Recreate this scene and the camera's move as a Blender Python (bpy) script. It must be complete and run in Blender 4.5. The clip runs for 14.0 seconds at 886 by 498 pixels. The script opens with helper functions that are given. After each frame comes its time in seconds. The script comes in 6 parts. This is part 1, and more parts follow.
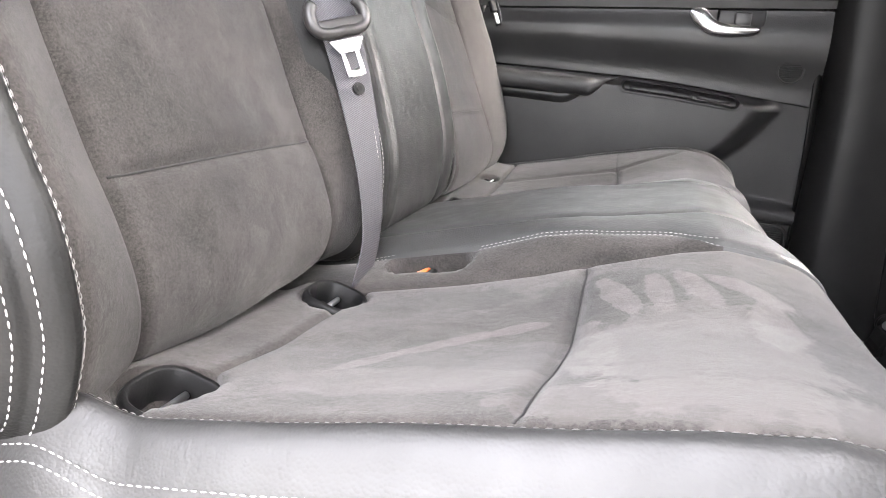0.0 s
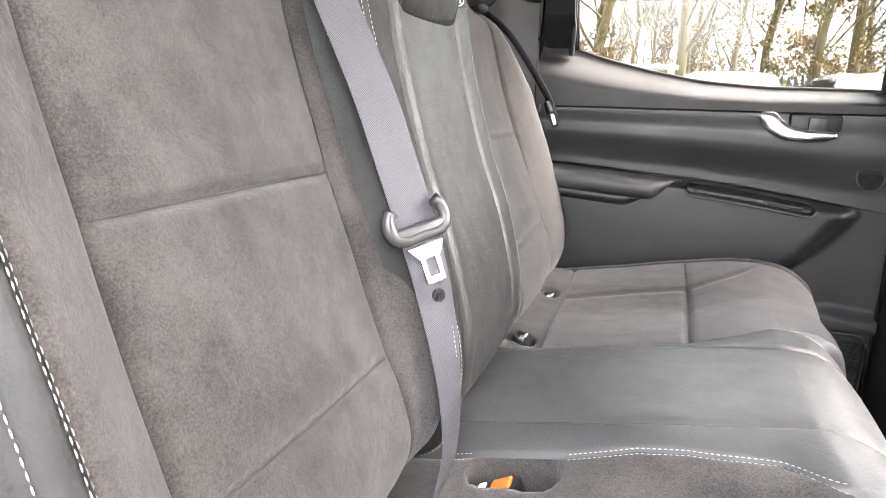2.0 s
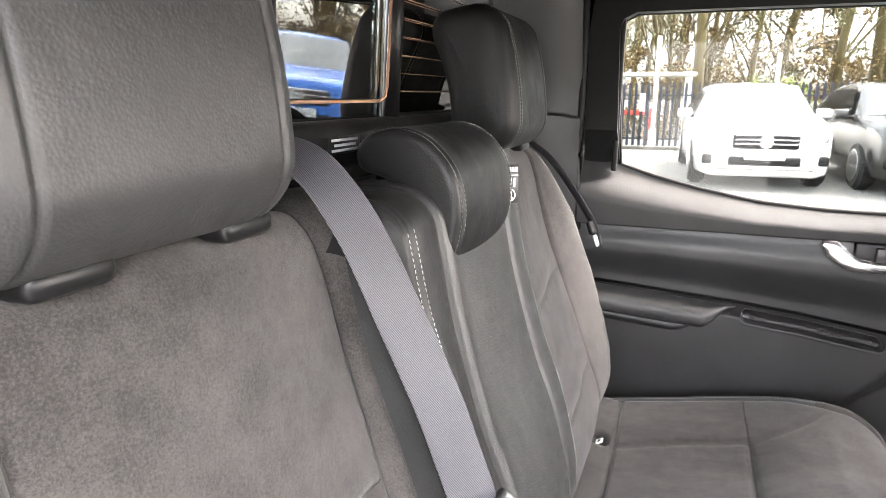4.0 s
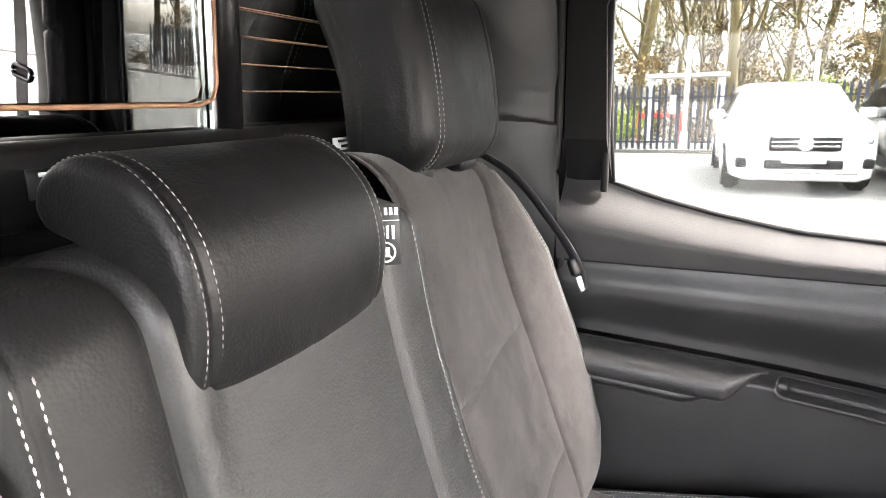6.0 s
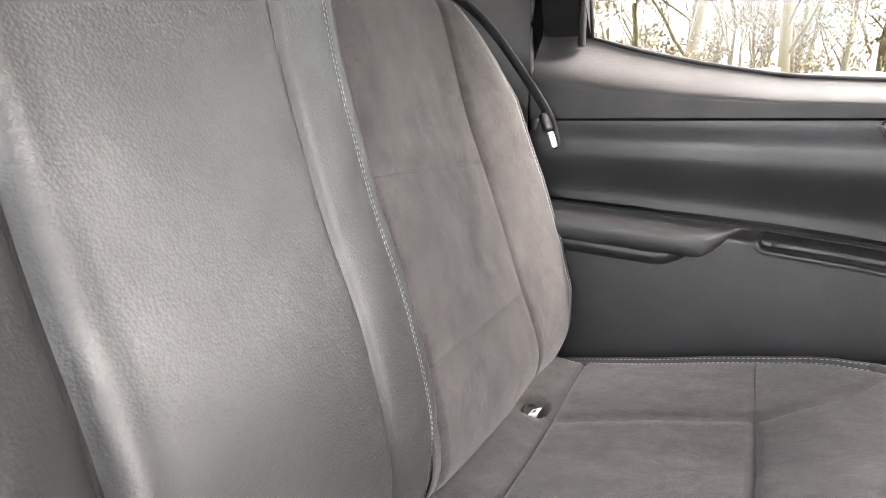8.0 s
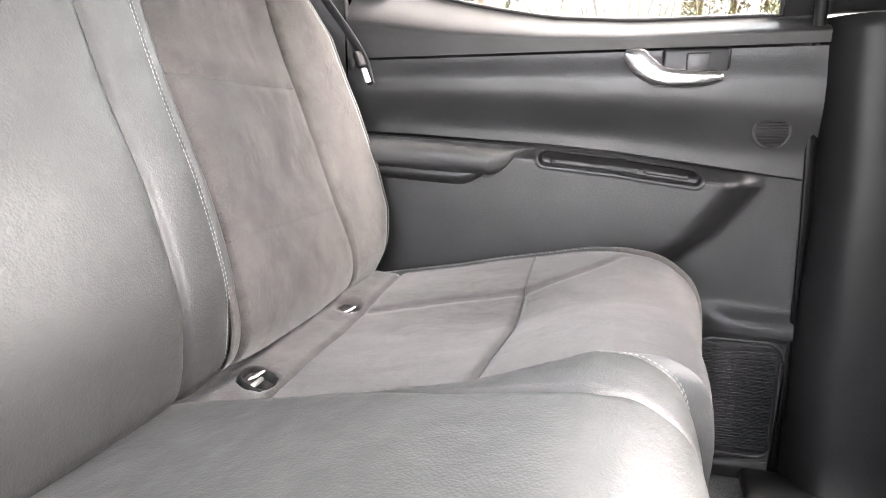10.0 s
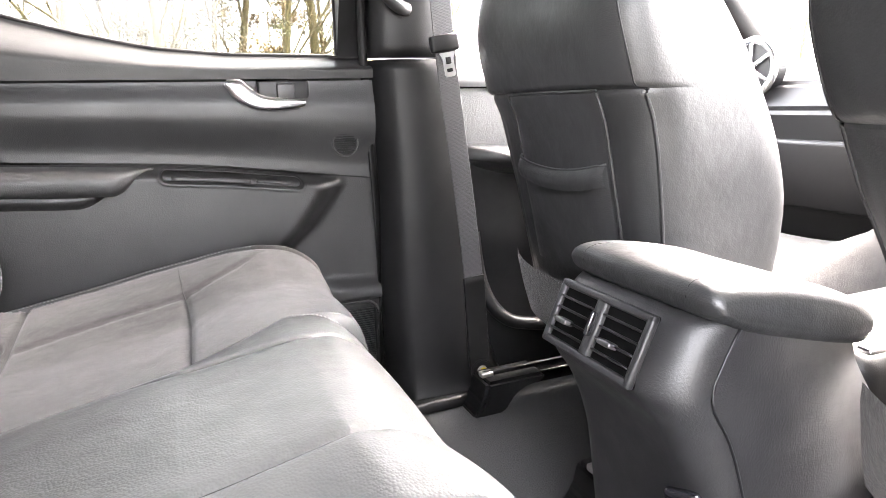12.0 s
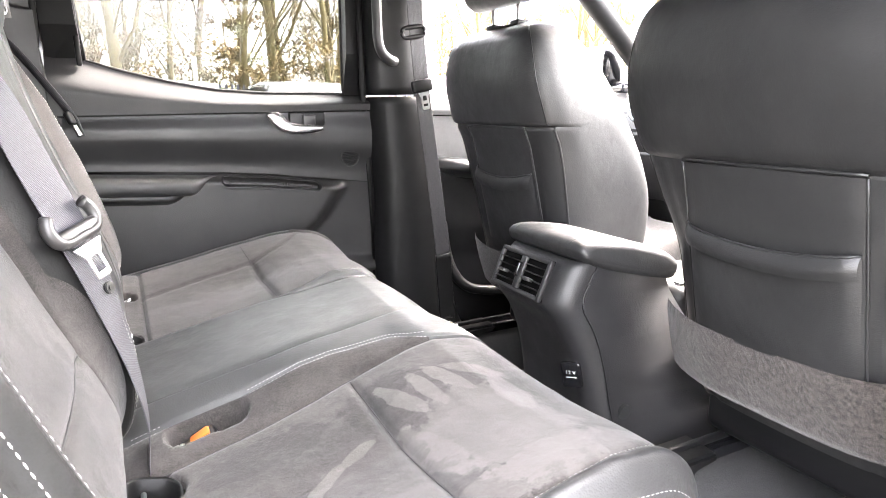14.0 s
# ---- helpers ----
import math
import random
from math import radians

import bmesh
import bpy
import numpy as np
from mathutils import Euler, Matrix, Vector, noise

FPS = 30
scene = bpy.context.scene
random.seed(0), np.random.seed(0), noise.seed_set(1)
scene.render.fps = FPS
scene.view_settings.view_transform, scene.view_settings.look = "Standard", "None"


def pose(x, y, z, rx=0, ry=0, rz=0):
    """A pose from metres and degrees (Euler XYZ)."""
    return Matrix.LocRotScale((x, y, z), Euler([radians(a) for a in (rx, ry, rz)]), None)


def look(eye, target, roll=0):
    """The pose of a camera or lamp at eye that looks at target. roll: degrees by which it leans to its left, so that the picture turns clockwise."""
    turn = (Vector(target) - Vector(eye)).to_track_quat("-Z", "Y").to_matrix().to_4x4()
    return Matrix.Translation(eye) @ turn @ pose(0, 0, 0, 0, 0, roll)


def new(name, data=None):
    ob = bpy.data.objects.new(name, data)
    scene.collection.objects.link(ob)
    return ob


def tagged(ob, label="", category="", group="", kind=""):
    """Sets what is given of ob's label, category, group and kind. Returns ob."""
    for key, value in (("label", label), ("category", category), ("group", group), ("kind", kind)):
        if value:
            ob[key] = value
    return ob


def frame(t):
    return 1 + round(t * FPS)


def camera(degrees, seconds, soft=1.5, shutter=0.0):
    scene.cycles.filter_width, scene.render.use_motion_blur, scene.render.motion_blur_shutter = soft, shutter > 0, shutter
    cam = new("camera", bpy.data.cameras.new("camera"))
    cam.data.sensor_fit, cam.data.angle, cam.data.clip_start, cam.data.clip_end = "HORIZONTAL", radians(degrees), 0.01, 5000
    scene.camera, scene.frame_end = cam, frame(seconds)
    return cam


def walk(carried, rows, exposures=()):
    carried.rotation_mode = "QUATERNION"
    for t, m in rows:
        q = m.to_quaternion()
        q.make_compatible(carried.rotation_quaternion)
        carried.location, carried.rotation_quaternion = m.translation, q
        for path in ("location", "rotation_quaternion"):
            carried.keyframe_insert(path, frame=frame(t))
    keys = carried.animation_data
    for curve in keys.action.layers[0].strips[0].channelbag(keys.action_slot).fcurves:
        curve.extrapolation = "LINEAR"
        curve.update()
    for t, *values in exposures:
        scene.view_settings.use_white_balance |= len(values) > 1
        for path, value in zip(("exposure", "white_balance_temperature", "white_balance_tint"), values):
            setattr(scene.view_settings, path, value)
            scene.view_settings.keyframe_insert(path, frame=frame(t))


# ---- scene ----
cam = camera(70.8, 14.0, 0.6)
PATH = [
    (0, (0.367, -0.886, 0.589), (-0.193, 0.954, 0.04), 2.4),
    (0.5, (0.365, -0.884, 0.597), (-0.238, 0.949, 0.069), 2.2),
    (1, (0.344, -0.876, 0.632), (-0.307, 0.953, 0.153), 1.9),
    (1.5, (0.315, -0.854, 0.691), (-0.341, 0.971, 0.205), 1.5),
    (2, (0.277, -0.813, 0.771), (-0.385, 1.01, 0.282), 1.4),
    (2.5, (0.247, -0.78, 0.841), (-0.432, 1.037, 0.355), 1.0),
    (3, (0.212, -0.753, 0.928), (-0.484, 1.059, 0.448), 0.7),
    (3.5, (0.19, -0.732, 1.008), (-0.514, 1.078, 0.528), 0.2),
    (4, (0.183, -0.704, 1.024), (-0.53, 1.103, 0.546), -0.0),
    (4.2, (0.186, -0.68, 1.034), (-0.532, 1.125, 0.558), -0.3),
    (6.3, (0.227, -0.322, 1.004), (-0.605, 1.439, 0.547), -0.9),
    (6.5, (0.24, -0.315, 0.976), (-0.613, 1.434, 0.516), -0.7),
    (7, (0.259, -0.306, 0.909), (-0.634, 1.425, 0.454), -0.7),
    (7.5, (0.283, -0.297, 0.84), (-0.631, 1.424, 0.39), -0.7),
    (7.7, (0.297, -0.298, 0.809), (-0.626, 1.419, 0.363), -0.7),
    (9.8, (0.49, -0.382, 0.66), (-0.253, 1.418, 0.203), -1.4),
    (10, (0.479, -0.38, 0.667), (-0.117, 1.474, 0.21), -0.6),
    (10.5, (0.465, -0.409, 0.68), (0.431, 1.535, 0.21), -0.7),
    (11, (0.431, -0.435, 0.665), (0.931, 1.45, 0.22), -1.3),
    (11.5, (0.396, -0.507, 0.681), (1.05, 1.328, 0.229), -1.5),
    (12, (0.346, -0.573, 0.693), (1.094, 1.225, 0.239), -1.4),
    (12.5, (0.284, -0.664, 0.711), (1.118, 1.097, 0.259), -1.3),
    (13, (0.213, -0.782, 0.729), (1.081, 0.962, 0.275), -1.3),
    (13.5, (0.15, -0.915, 0.746), (1.028, 0.824, 0.29), -1.1),
    (14, (0.096, -1.005, 0.762), (0.971, 0.735, 0.307), -0.9),
]
EXPOSURE = [(t, e, 6900, 14) for t, e in ((0.0, 6.0), (0.5, 6.0), (1.0, 6.35), (2.0, 6.35), (3.0, 6.15), (4.0, 6.2), (6.5, 6.25), (7.5, 6.25), (9.8, 6.9), (10.5, 6.9), (11.0, 7.05), (11.5, 6.95), (12.5, 6.8), (13.0, 6.75), (14.0, 6.5))]
walk(cam, [(t, look(eye, target, roll)) for t, eye, target, roll in PATH], EXPOSURE)

# ---- light ----
world = bpy.data.worlds.new("sky")
scene.world = world
world.use_nodes = True
wn, wl = world.node_tree.nodes, world.node_tree.links
sky = wn.new("ShaderNodeTexSky")
sky.sky_type = "NISHITA"
sky.sun_disc = False
sky.sun_elevation = radians(50)
sky.sun_rotation = radians(76)
sky.air_density, sky.dust_density, sky.ozone_density = 1.0, 5.0, 1.5
wn["Background"].inputs["Strength"].default_value = 0.15
haze = wn.new("ShaderNodeHueSaturation")
haze.inputs["Saturation"].default_value = 0.28
wl.new(sky.outputs[0], haze.inputs["Color"])
wl.new(haze.outputs[0], wn["Background"].inputs["Color"])
sun_data = bpy.data.lights.new("sun", "SUN")
sun_data.energy, sun_data.angle, sun_data.color = 0.3, radians(40), (1.0, 0.97, 0.94)
sun = new("sun", sun_data)
sun.matrix_world = look((2.9, 0.65, 4.0), (0.4, 0.0, 0.4))


# ---- materials ----
def mat(name, colour, rough=0.5, metal=0.0, spec=0.5, sheen=0.0):
    m = bpy.data.materials.new(name)
    m.use_nodes = True
    b = m.node_tree.nodes["Principled BSDF"]
    b.inputs["Base Color"].default_value = (*colour, 1)
    b.inputs["Roughness"].default_value = rough
    b.inputs["Metallic"].default_value = metal
    b.inputs["Specular IOR Level"].default_value = spec
    b.inputs["Sheen Weight"].default_value = sheen
    return m


def nodes_of(m):
    return m.node_tree.nodes, m.node_tree.links, m.node_tree.nodes["Principled BSDF"]


def coords(m, scale=1.0):
    n, l, _ = nodes_of(m)
    tc = n.new("ShaderNodeTexCoord")
    return tc.outputs["Object"]


def noise_tex(m, vec, scale, detail=4.0, rough=0.6, stretch=None):
    n, l, _ = nodes_of(m)
    if stretch:
        mp = n.new("ShaderNodeMapping")
        mp.inputs["Scale"].default_value = stretch
        l.new(vec, mp.inputs["Vector"])
        vec = mp.outputs[0]
    t = n.new("ShaderNodeTexNoise")
    t.inputs["Scale"].default_value = scale
    t.inputs["Detail"].default_value = detail
    t.inputs["Roughness"].default_value = rough
    l.new(vec, t.inputs["Vector"])
    return t.outputs["Fac"]


def ramp(m, fac, stops):
    n, l, _ = nodes_of(m)
    r = n.new("ShaderNodeValToRGB")
    e = r.color_ramp.elements
    while len(e) < len(stops):
        e.new(0.5)
    for el, (p, c) in zip(e, stops):
        el.position, el.color = p, (*c, 1)
    l.new(fac, r.inputs[0])
    return r.outputs[0]


def bump(m, fac, strength, dist, prev=None):
    n, l, b = nodes_of(m)
    k = n.new("ShaderNodeBump")
    k.inputs["Strength"].default_value, k.inputs["Distance"].default_value = strength, dist
    l.new(fac, k.inputs["Height"])
    if prev is not None:
        l.new(prev, k.inputs["Normal"])
    l.new(k.outputs[0], b.inputs["Normal"])
    return k.outputs[0]


def rough_from(m, fac, lo, hi):
    n, l, b = nodes_of(m)
    r = n.new("ShaderNodeMapRange")
    r.inputs["To Min"].default_value, r.inputs["To Max"].default_value = lo, hi
    r.inputs["From Min"].default_value, r.inputs["From Max"].default_value = 0.3, 0.7
    l.new(fac, r.inputs["Value"])
    l.new(r.outputs[0], b.inputs["Roughness"])


def leather(name, dark, light, rough=(0.36, 0.5), grain=430.0, depth=0.0008, spec=0.5):
    m = mat(name, dark, 0.42, spec=spec)
    n, l, b = nodes_of(m)
    v = coords(m)
    big = noise_tex(m, v, 9, 3)
    l.new(ramp(m, big, [(0.3, dark), (0.7, light)]), b.inputs["Base Color"])
    vo = n.new("ShaderNodeTexVoronoi")
    vo.feature = "SMOOTH_F1"
    vo.inputs["Smoothness"].default_value = 0.35
    vo.inputs["Scale"].default_value = grain
    wob = noise_tex(m, v, 160, 2)
    l.new(v, vo.inputs["Vector"])
    k = bump(m, vo.outputs["Distance"], 0.75, -depth)
    k = bump(m, wob, 0.12, 0.0010, k)
    bump(m, noise_tex(m, v, 14, 3), 0.3, 0.008, k)
    rough_from(m, noise_tex(m, v, 25, 3), *rough)
    return m


def suede(name, dark, light, marks=()):
    """Short nap: blotches, diagonal brush strokes and fine pile; marks are lighter or darker brushed areas (centre, radii, turn, amount)."""
    m = mat(name, dark, 0.95, spec=0.1, sheen=0.12)
    n, l, b = nodes_of(m)
    b.inputs["Sheen Roughness"].default_value = 0.5
    v = coords(m)

    def blend(a, c, f):
        mx = n.new("ShaderNodeMix")
        mx.data_type = "FLOAT"
        mx.inputs["Factor"].default_value = f
        l.new(a, mx.inputs["A"]), l.new(c, mx.inputs["B"])
        return mx.outputs["Result"]

    mp = n.new("ShaderNodeMapping")
    mp.inputs["Rotation"].default_value = (0.6, 0.5, 0.8)
    mp.inputs["Scale"].default_value = (4, 16, 16)
    l.new(v, mp.inputs["Vector"])
    streak = n.new("ShaderNodeTexNoise")
    streak.inputs["Scale"].default_value, streak.inputs["Detail"].default_value, streak.inputs["Roughness"].default_value = 1.0, 4, 0.6
    l.new(mp.outputs[0], streak.inputs["Vector"])
    n1 = noise_tex(m, v, 8, 5, 0.65)
    n2 = noise_tex(m, v, 48, 5, 0.7)
    n3 = noise_tex(m, v, 520, 4, 0.9)
    f = blend(blend(n1, streak.outputs["Fac"], 0.55), n2, 0.24)
    f = blend(f, n3, 0.50)
    for centre, radii, turn, amount in marks:
        mk = n.new("ShaderNodeMapping")
        mk.vector_type = "TEXTURE"
        mk.inputs["Location"].default_value = centre
        mk.inputs["Rotation"].default_value = (0, 0, radians(turn))
        mk.inputs["Scale"].default_value = radii
        l.new(v, mk.inputs["Vector"])
        ln = n.new("ShaderNodeVectorMath")
        ln.operation = "LENGTH"
        l.new(mk.outputs[0], ln.inputs[0])
        add = n.new("ShaderNodeMath")
        add.operation = "MULTIPLY_ADD"
        l.new(n2, add.inputs[0])
        add.inputs[1].default_value = 1.3
        l.new(ln.outputs["Value"], add.inputs[2])
        rg = n.new("ShaderNodeMapRange")
        rg.interpolation_type = "SMOOTHSTEP"
        rg.inputs["From Min"].default_value, rg.inputs["From Max"].default_value = 1.50, 1.62
        rg.inputs["To Min"].default_value, rg.inputs["To Max"].default_value = amount, 0.0
        l.new(add.outputs[0], rg.inputs["Value"])
        sm = n.new("ShaderNodeMath")
        sm.operation = "ADD"
        l.new(f, sm.inputs[0]), l.new(rg.outputs[0], sm.inputs[1])
        f = sm.outputs[0]
    l.new(ramp(m, f, [(0.43, dark), (0.575, light), (0.74, tuple(c * 1.5 for c in light))]), b.inputs["Base Color"])
    k = bump(m, n3, 0.6, 0.0010)
    bump(m, n2, 0.35, 0.004, k)
    return m


def plastic(name, colour, rough=0.5, grain=650.0, strength=0.3, spec=0.28):
    m = mat(name, colour, rough, spec=spec)
    n, l, b = nodes_of(m)
    v = coords(m)
    c2 = tuple(min(1, c * 1.35 + 0.004) for c in colour)
    l.new(ramp(m, noise_tex(m, v, 6, 4), [(0.35, colour), (0.7, c2)]), b.inputs["Base Color"])
    k = bump(m, noise_tex(m, v, grain, 2), strength, 0.0006)
    rough_from(m, noise_tex(m, v, 18, 4), rough - 0.06, rough + 0.08)
    return m


def fabric(name, dark, light, scale=350.0):
    m = mat(name, dark, 0.95, spec=0.15, sheen=0.2)
    n, l, b = nodes_of(m)
    v = coords(m)
    f = noise_tex(m, v, scale, 4, 0.8)
    l.new(ramp(m, f, [(0.35, dark), (0.68, light)]), b.inputs["Base Color"])
    bump(m, f, 0.8, 0.003)
    return m


def glass(name, tint, ior=1.5):
    m = bpy.data.materials.new(name)
    m.use_nodes = True
    n, l = m.node_tree.nodes, m.node_tree.links
    n.remove(n["Principled BSDF"])
    tr, gl, fr, mx = (n.new("ShaderNode" + k) for k in ("BsdfTransparent", "BsdfGlossy", "Fresnel", "MixShader"))
    tr.inputs["Color"].default_value = (*tint, 1)
    gl.inputs["Roughness"].default_value = 0.0
    fr.inputs["IOR"].default_value = ior
    l.new(fr.outputs[0], mx.inputs[0]), l.new(tr.outputs[0], mx.inputs[1]), l.new(gl.outputs[0], mx.inputs[2])
    l.new(mx.outputs[0], n["Material Output"].inputs["Surface"])
    return m


def webbing(name, dark, light):
    m = mat(name, dark, 0.55, spec=0.4)
    n, l, b = nodes_of(m)
    w = n.new("ShaderNodeTexWave")
    w.wave_type, w.bands_direction = "BANDS", "DIAGONAL"
    w.inputs["Scale"].default_value = 230
    w.inputs["Distortion"].default_value = 0.6
    l.new(coords(m), w.inputs["Vector"])
    l.new(ramp(m, w.outputs["Fac"], [(0.2, dark), (0.8, light)]), b.inputs["Base Color"])
    bump(m, w.outputs["Fac"], 0.45, 0.0006)
    return m


M_SUEDE = suede("charcoal_suede", (0.0168, 0.0154, 0.0148), (0.0510, 0.0463, 0.0440))
PALM = [((0.418, -0.492, 0.43), (0.080, 0.128, 0.3), 4, 0.15), ((0.366, -0.352, 0.41), (0.013, 0.052, 0.3), 20, 0.17), ((0.398, -0.350, 0.42), (0.012, 0.050, 0.3), 8, 0.17),
        ((0.428, -0.345, 0.42), (0.012, 0.050, 0.3), 18, 0.17), ((0.466, -0.352, 0.43), (0.013, 0.048, 0.3), 42, 0.17), ((0.474, -0.425, 0.43), (0.018, 0.062, 0.3), -6, 0.16),
        ((0.352, -0.480, 0.41), (0.020, 0.085, 0.3), 6, 0.10), ((0.420, -0.585, 0.44), (0.120, 0.034, 0.3), 0, 0.12),
        ((0.192, -0.495, 0.38), (0.010, 0.038, 0.3), -28, 0.13), ((0.236, -0.438, 0.38), (0.010, 0.050, 0.3), -46, 0.14), ((0.288, -0.402, 0.38), (0.030, 0.010, 0.3), 28, 0.14),
        ((0.20, -0.33, 0.37), (0.08, 0.04, 0.3), 10, -0.06), ((0.24, -0.545, 0.39), (0.10, 0.040, 0.3), 5, 0.07), ((0.345, -0.315, 0.40), (0.06, 0.03, 0.3), 20, -0.06)]
M_SUEDE_HAND = suede("brushed_suede", (0.0168, 0.0154, 0.0148), (0.0510, 0.0463, 0.0440), PALM)
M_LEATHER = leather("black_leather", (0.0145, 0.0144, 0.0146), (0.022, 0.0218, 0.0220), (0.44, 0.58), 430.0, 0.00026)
# Darker than the other leather: shade on the bolsters painted into the base.
M_BOLSTER = leather("shaded_matt_leather", (0.0065, 0.0065, 0.0065), (0.011, 0.011, 0.011), (0.46, 0.58), 430.0, 0.00026, 0.22)
M_SEATBACK = leather("black_seat_back_leather", (0.0095, 0.0095, 0.0100), (0.015, 0.015, 0.0155), (0.40, 0.54), 430.0, 0.00026, 0.40)
# Darker copy of the headrest leather for the shade on far and centre pads.
M_HEADREST = leather("shaded_headrest_leather", (0.0042, 0.0042, 0.0044), (0.0070, 0.0070, 0.0072), (0.42, 0.54), 430.0, 0.00030, 0.24)
M_VOID = mat("vent_dark", (0.0015, 0.0015, 0.0015), 0.8, spec=0.05)
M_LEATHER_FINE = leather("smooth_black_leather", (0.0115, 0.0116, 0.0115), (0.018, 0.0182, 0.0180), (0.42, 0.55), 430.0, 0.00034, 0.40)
# Centre leather in a lighter tone, the cushion's sky sheen put into its colour.
M_LEATHER_SEAT = leather("sheen_lit_cushion_leather", (0.030, 0.0303, 0.030), (0.044, 0.0443, 0.0435), (0.42, 0.54), 430.0, 0.00034, 0.45)
M_THREAD = mat("pale_thread", (0.21, 0.205, 0.20), 0.8)
M_THREAD_DIM = mat("grey_thread", (0.22, 0.22, 0.21), 0.8)
M_PANEL = plastic("dark_soft_plastic", (0.013, 0.0130, 0.0134), 0.42, 520.0, 0.5, 0.42)
M_PANEL_LOW = plastic("grained_door_plastic", (0.0120, 0.0117, 0.0120), 0.44, 420.0, 0.6, 0.36)
M_CONSOLE = plastic("grained_console_plastic", (0.0105, 0.0103, 0.0110), 0.42, 380.0, 0.8, 0.32)
M_TRIM = plastic("pillar_plastic", (0.0042, 0.0042, 0.0044), 0.42, 500.0, 0.4, 0.16)
# Dark colour for tubes that paint the shade inside seam grooves.
M_SEAM = mat("seam_groove_shade", (0.014, 0.013, 0.013), 0.8)
M_BLACK = mat("black_plastic", (0.005, 0.005, 0.0055), 0.4, spec=0.25)
M_TONGUE = plastic("grey_tongue_plastic", (0.022, 0.021, 0.021), 0.36, 500.0, 0.2, 0.5)
M_GLOSS = mat("gloss_black", (0.006, 0.006, 0.007), 0.12)
M_RUBBER = mat("black_rubber", (0.004, 0.004, 0.004), 0.6, spec=0.2)
M_CHROME = mat("satin_chrome", (0.72, 0.72, 0.73), 0.22, 1.0)
M_STEEL = mat("bright_steel", (0.50, 0.50, 0.50), 0.34, 1.0)
M_INSERT = fabric("grey_door_cloth", (0.06, 0.06, 0.06), (0.11, 0.11, 0.11), 500)
M_CARPET = fabric("black_carpet", (0.003, 0.003, 0.003), (0.010, 0.0098, 0.0096))
M_CARPET_GREY = fabric("grey_carpet", (0.005, 0.0043, 0.004), (0.050, 0.041, 0.038), 130)
M_LINING = fabric("headlining", (0.005, 0.005, 0.005), (0.010, 0.010, 0.010), 500)
M_WEB = webbing("belt_webbing", (0.018, 0.018, 0.021), (0.062, 0.061, 0.070))
M_WEB_DARK = webbing("black_belt_webbing", (0.006, 0.006, 0.007), (0.020, 0.020, 0.023))
M_ORANGE = mat("orange_button", (0.75, 0.16, 0.03), 0.4)
M_YELLOW = mat("yellow_mark", (0.7, 0.55, 0.02), 0.5)
M_WHITE = mat("white_print", (0.8, 0.8, 0.8), 0.6)
M_LABEL = mat("black_label", (0.01, 0.01, 0.01), 0.5)
M_GLASS = glass("clear_glass", (0.42, 0.433, 0.425), 1.3)
M_DARKGLASS = glass("privacy_glass", (0.12, 0.145, 0.14), 3.0)
M_COPPER = mat("copper_seal", (0.32, 0.17, 0.10), 0.4)


# ---- builders ----
def mesh_from(name, verts, faces, smooth=True):
    me = bpy.data.meshes.new(name)
    me.from_pydata([tuple(map(float, v)) for v in verts], [], [tuple(map(int, f)) for f in faces])
    if smooth:
        me.polygons.foreach_set("use_smooth", [True] * len(me.polygons))
    me.update()
    return me


def obj(name, me, material, parent=None, label=""):
    ob = new(name, me)
    if material is not None:
        me.materials.clear()
        me.materials.append(material)
    if parent is not None:
        ob.parent = parent
        ob.matrix_parent_inverse = Matrix.Translation(-Vector(base_of(parent)))
    if label:
        ob["label"] = label
    return ob


BASES = {}


def base_of(ob):
    return BASES.get(ob.name, (0, 0, 0))


def thing(name, label, category, at=(0, 0, 0), group="", kind=""):
    e = new(name)
    e.location = at
    BASES[e.name] = at
    return tagged(e, label, category, group, kind)


def part(name, bm, material, parent, label=""):
    me = bpy.data.meshes.new(name)
    if isinstance(bm, bpy.types.Mesh):
        me = bm
    else:
        bm.to_mesh(me)
        bm.free()
    return obj(name, me, material, parent, label)


def structure(name, me, material, label, category):
    return tagged(obj(name, me, material), label, category, "", "structure")


def grid(fn, us, vs, name="sheet", smooth=True, flip=False):
    verts = [fn(u, v) for u in us for v in vs]
    w = len(vs)
    faces = []
    for i in range(len(us) - 1):
        for j in range(w - 1):
            f = (i * w + j, (i + 1) * w + j, (i + 1) * w + j + 1, i * w + j + 1)
            faces.append(f[::-1] if flip else f)
    return mesh_from(name, verts, faces, smooth)


def rings(name, sections, closed=True, caps=True, smooth=True):
    """Skin over rings of equal length."""
    n = len(sections[0])
    verts = [p for s in sections for p in s]
    faces = []
    for i in range(len(sections) - 1):
        for j in range(n if closed else n - 1):
            k = (j + 1) % n
            faces.append((i * n + j, i * n + k, (i + 1) * n + k, (i + 1) * n + j))
    if caps and closed:
        faces.append(tuple(range(n))[::-1])
        faces.append(tuple(range((len(sections) - 1) * n, len(sections) * n)))
    me = mesh_from(name, verts, faces, smooth)
    bm = bmesh.new()
    bm.from_mesh(me)
    bmesh.ops.recalc_face_normals(bm, faces=bm.faces)
    bm.to_mesh(me)
    bm.free()
    return me


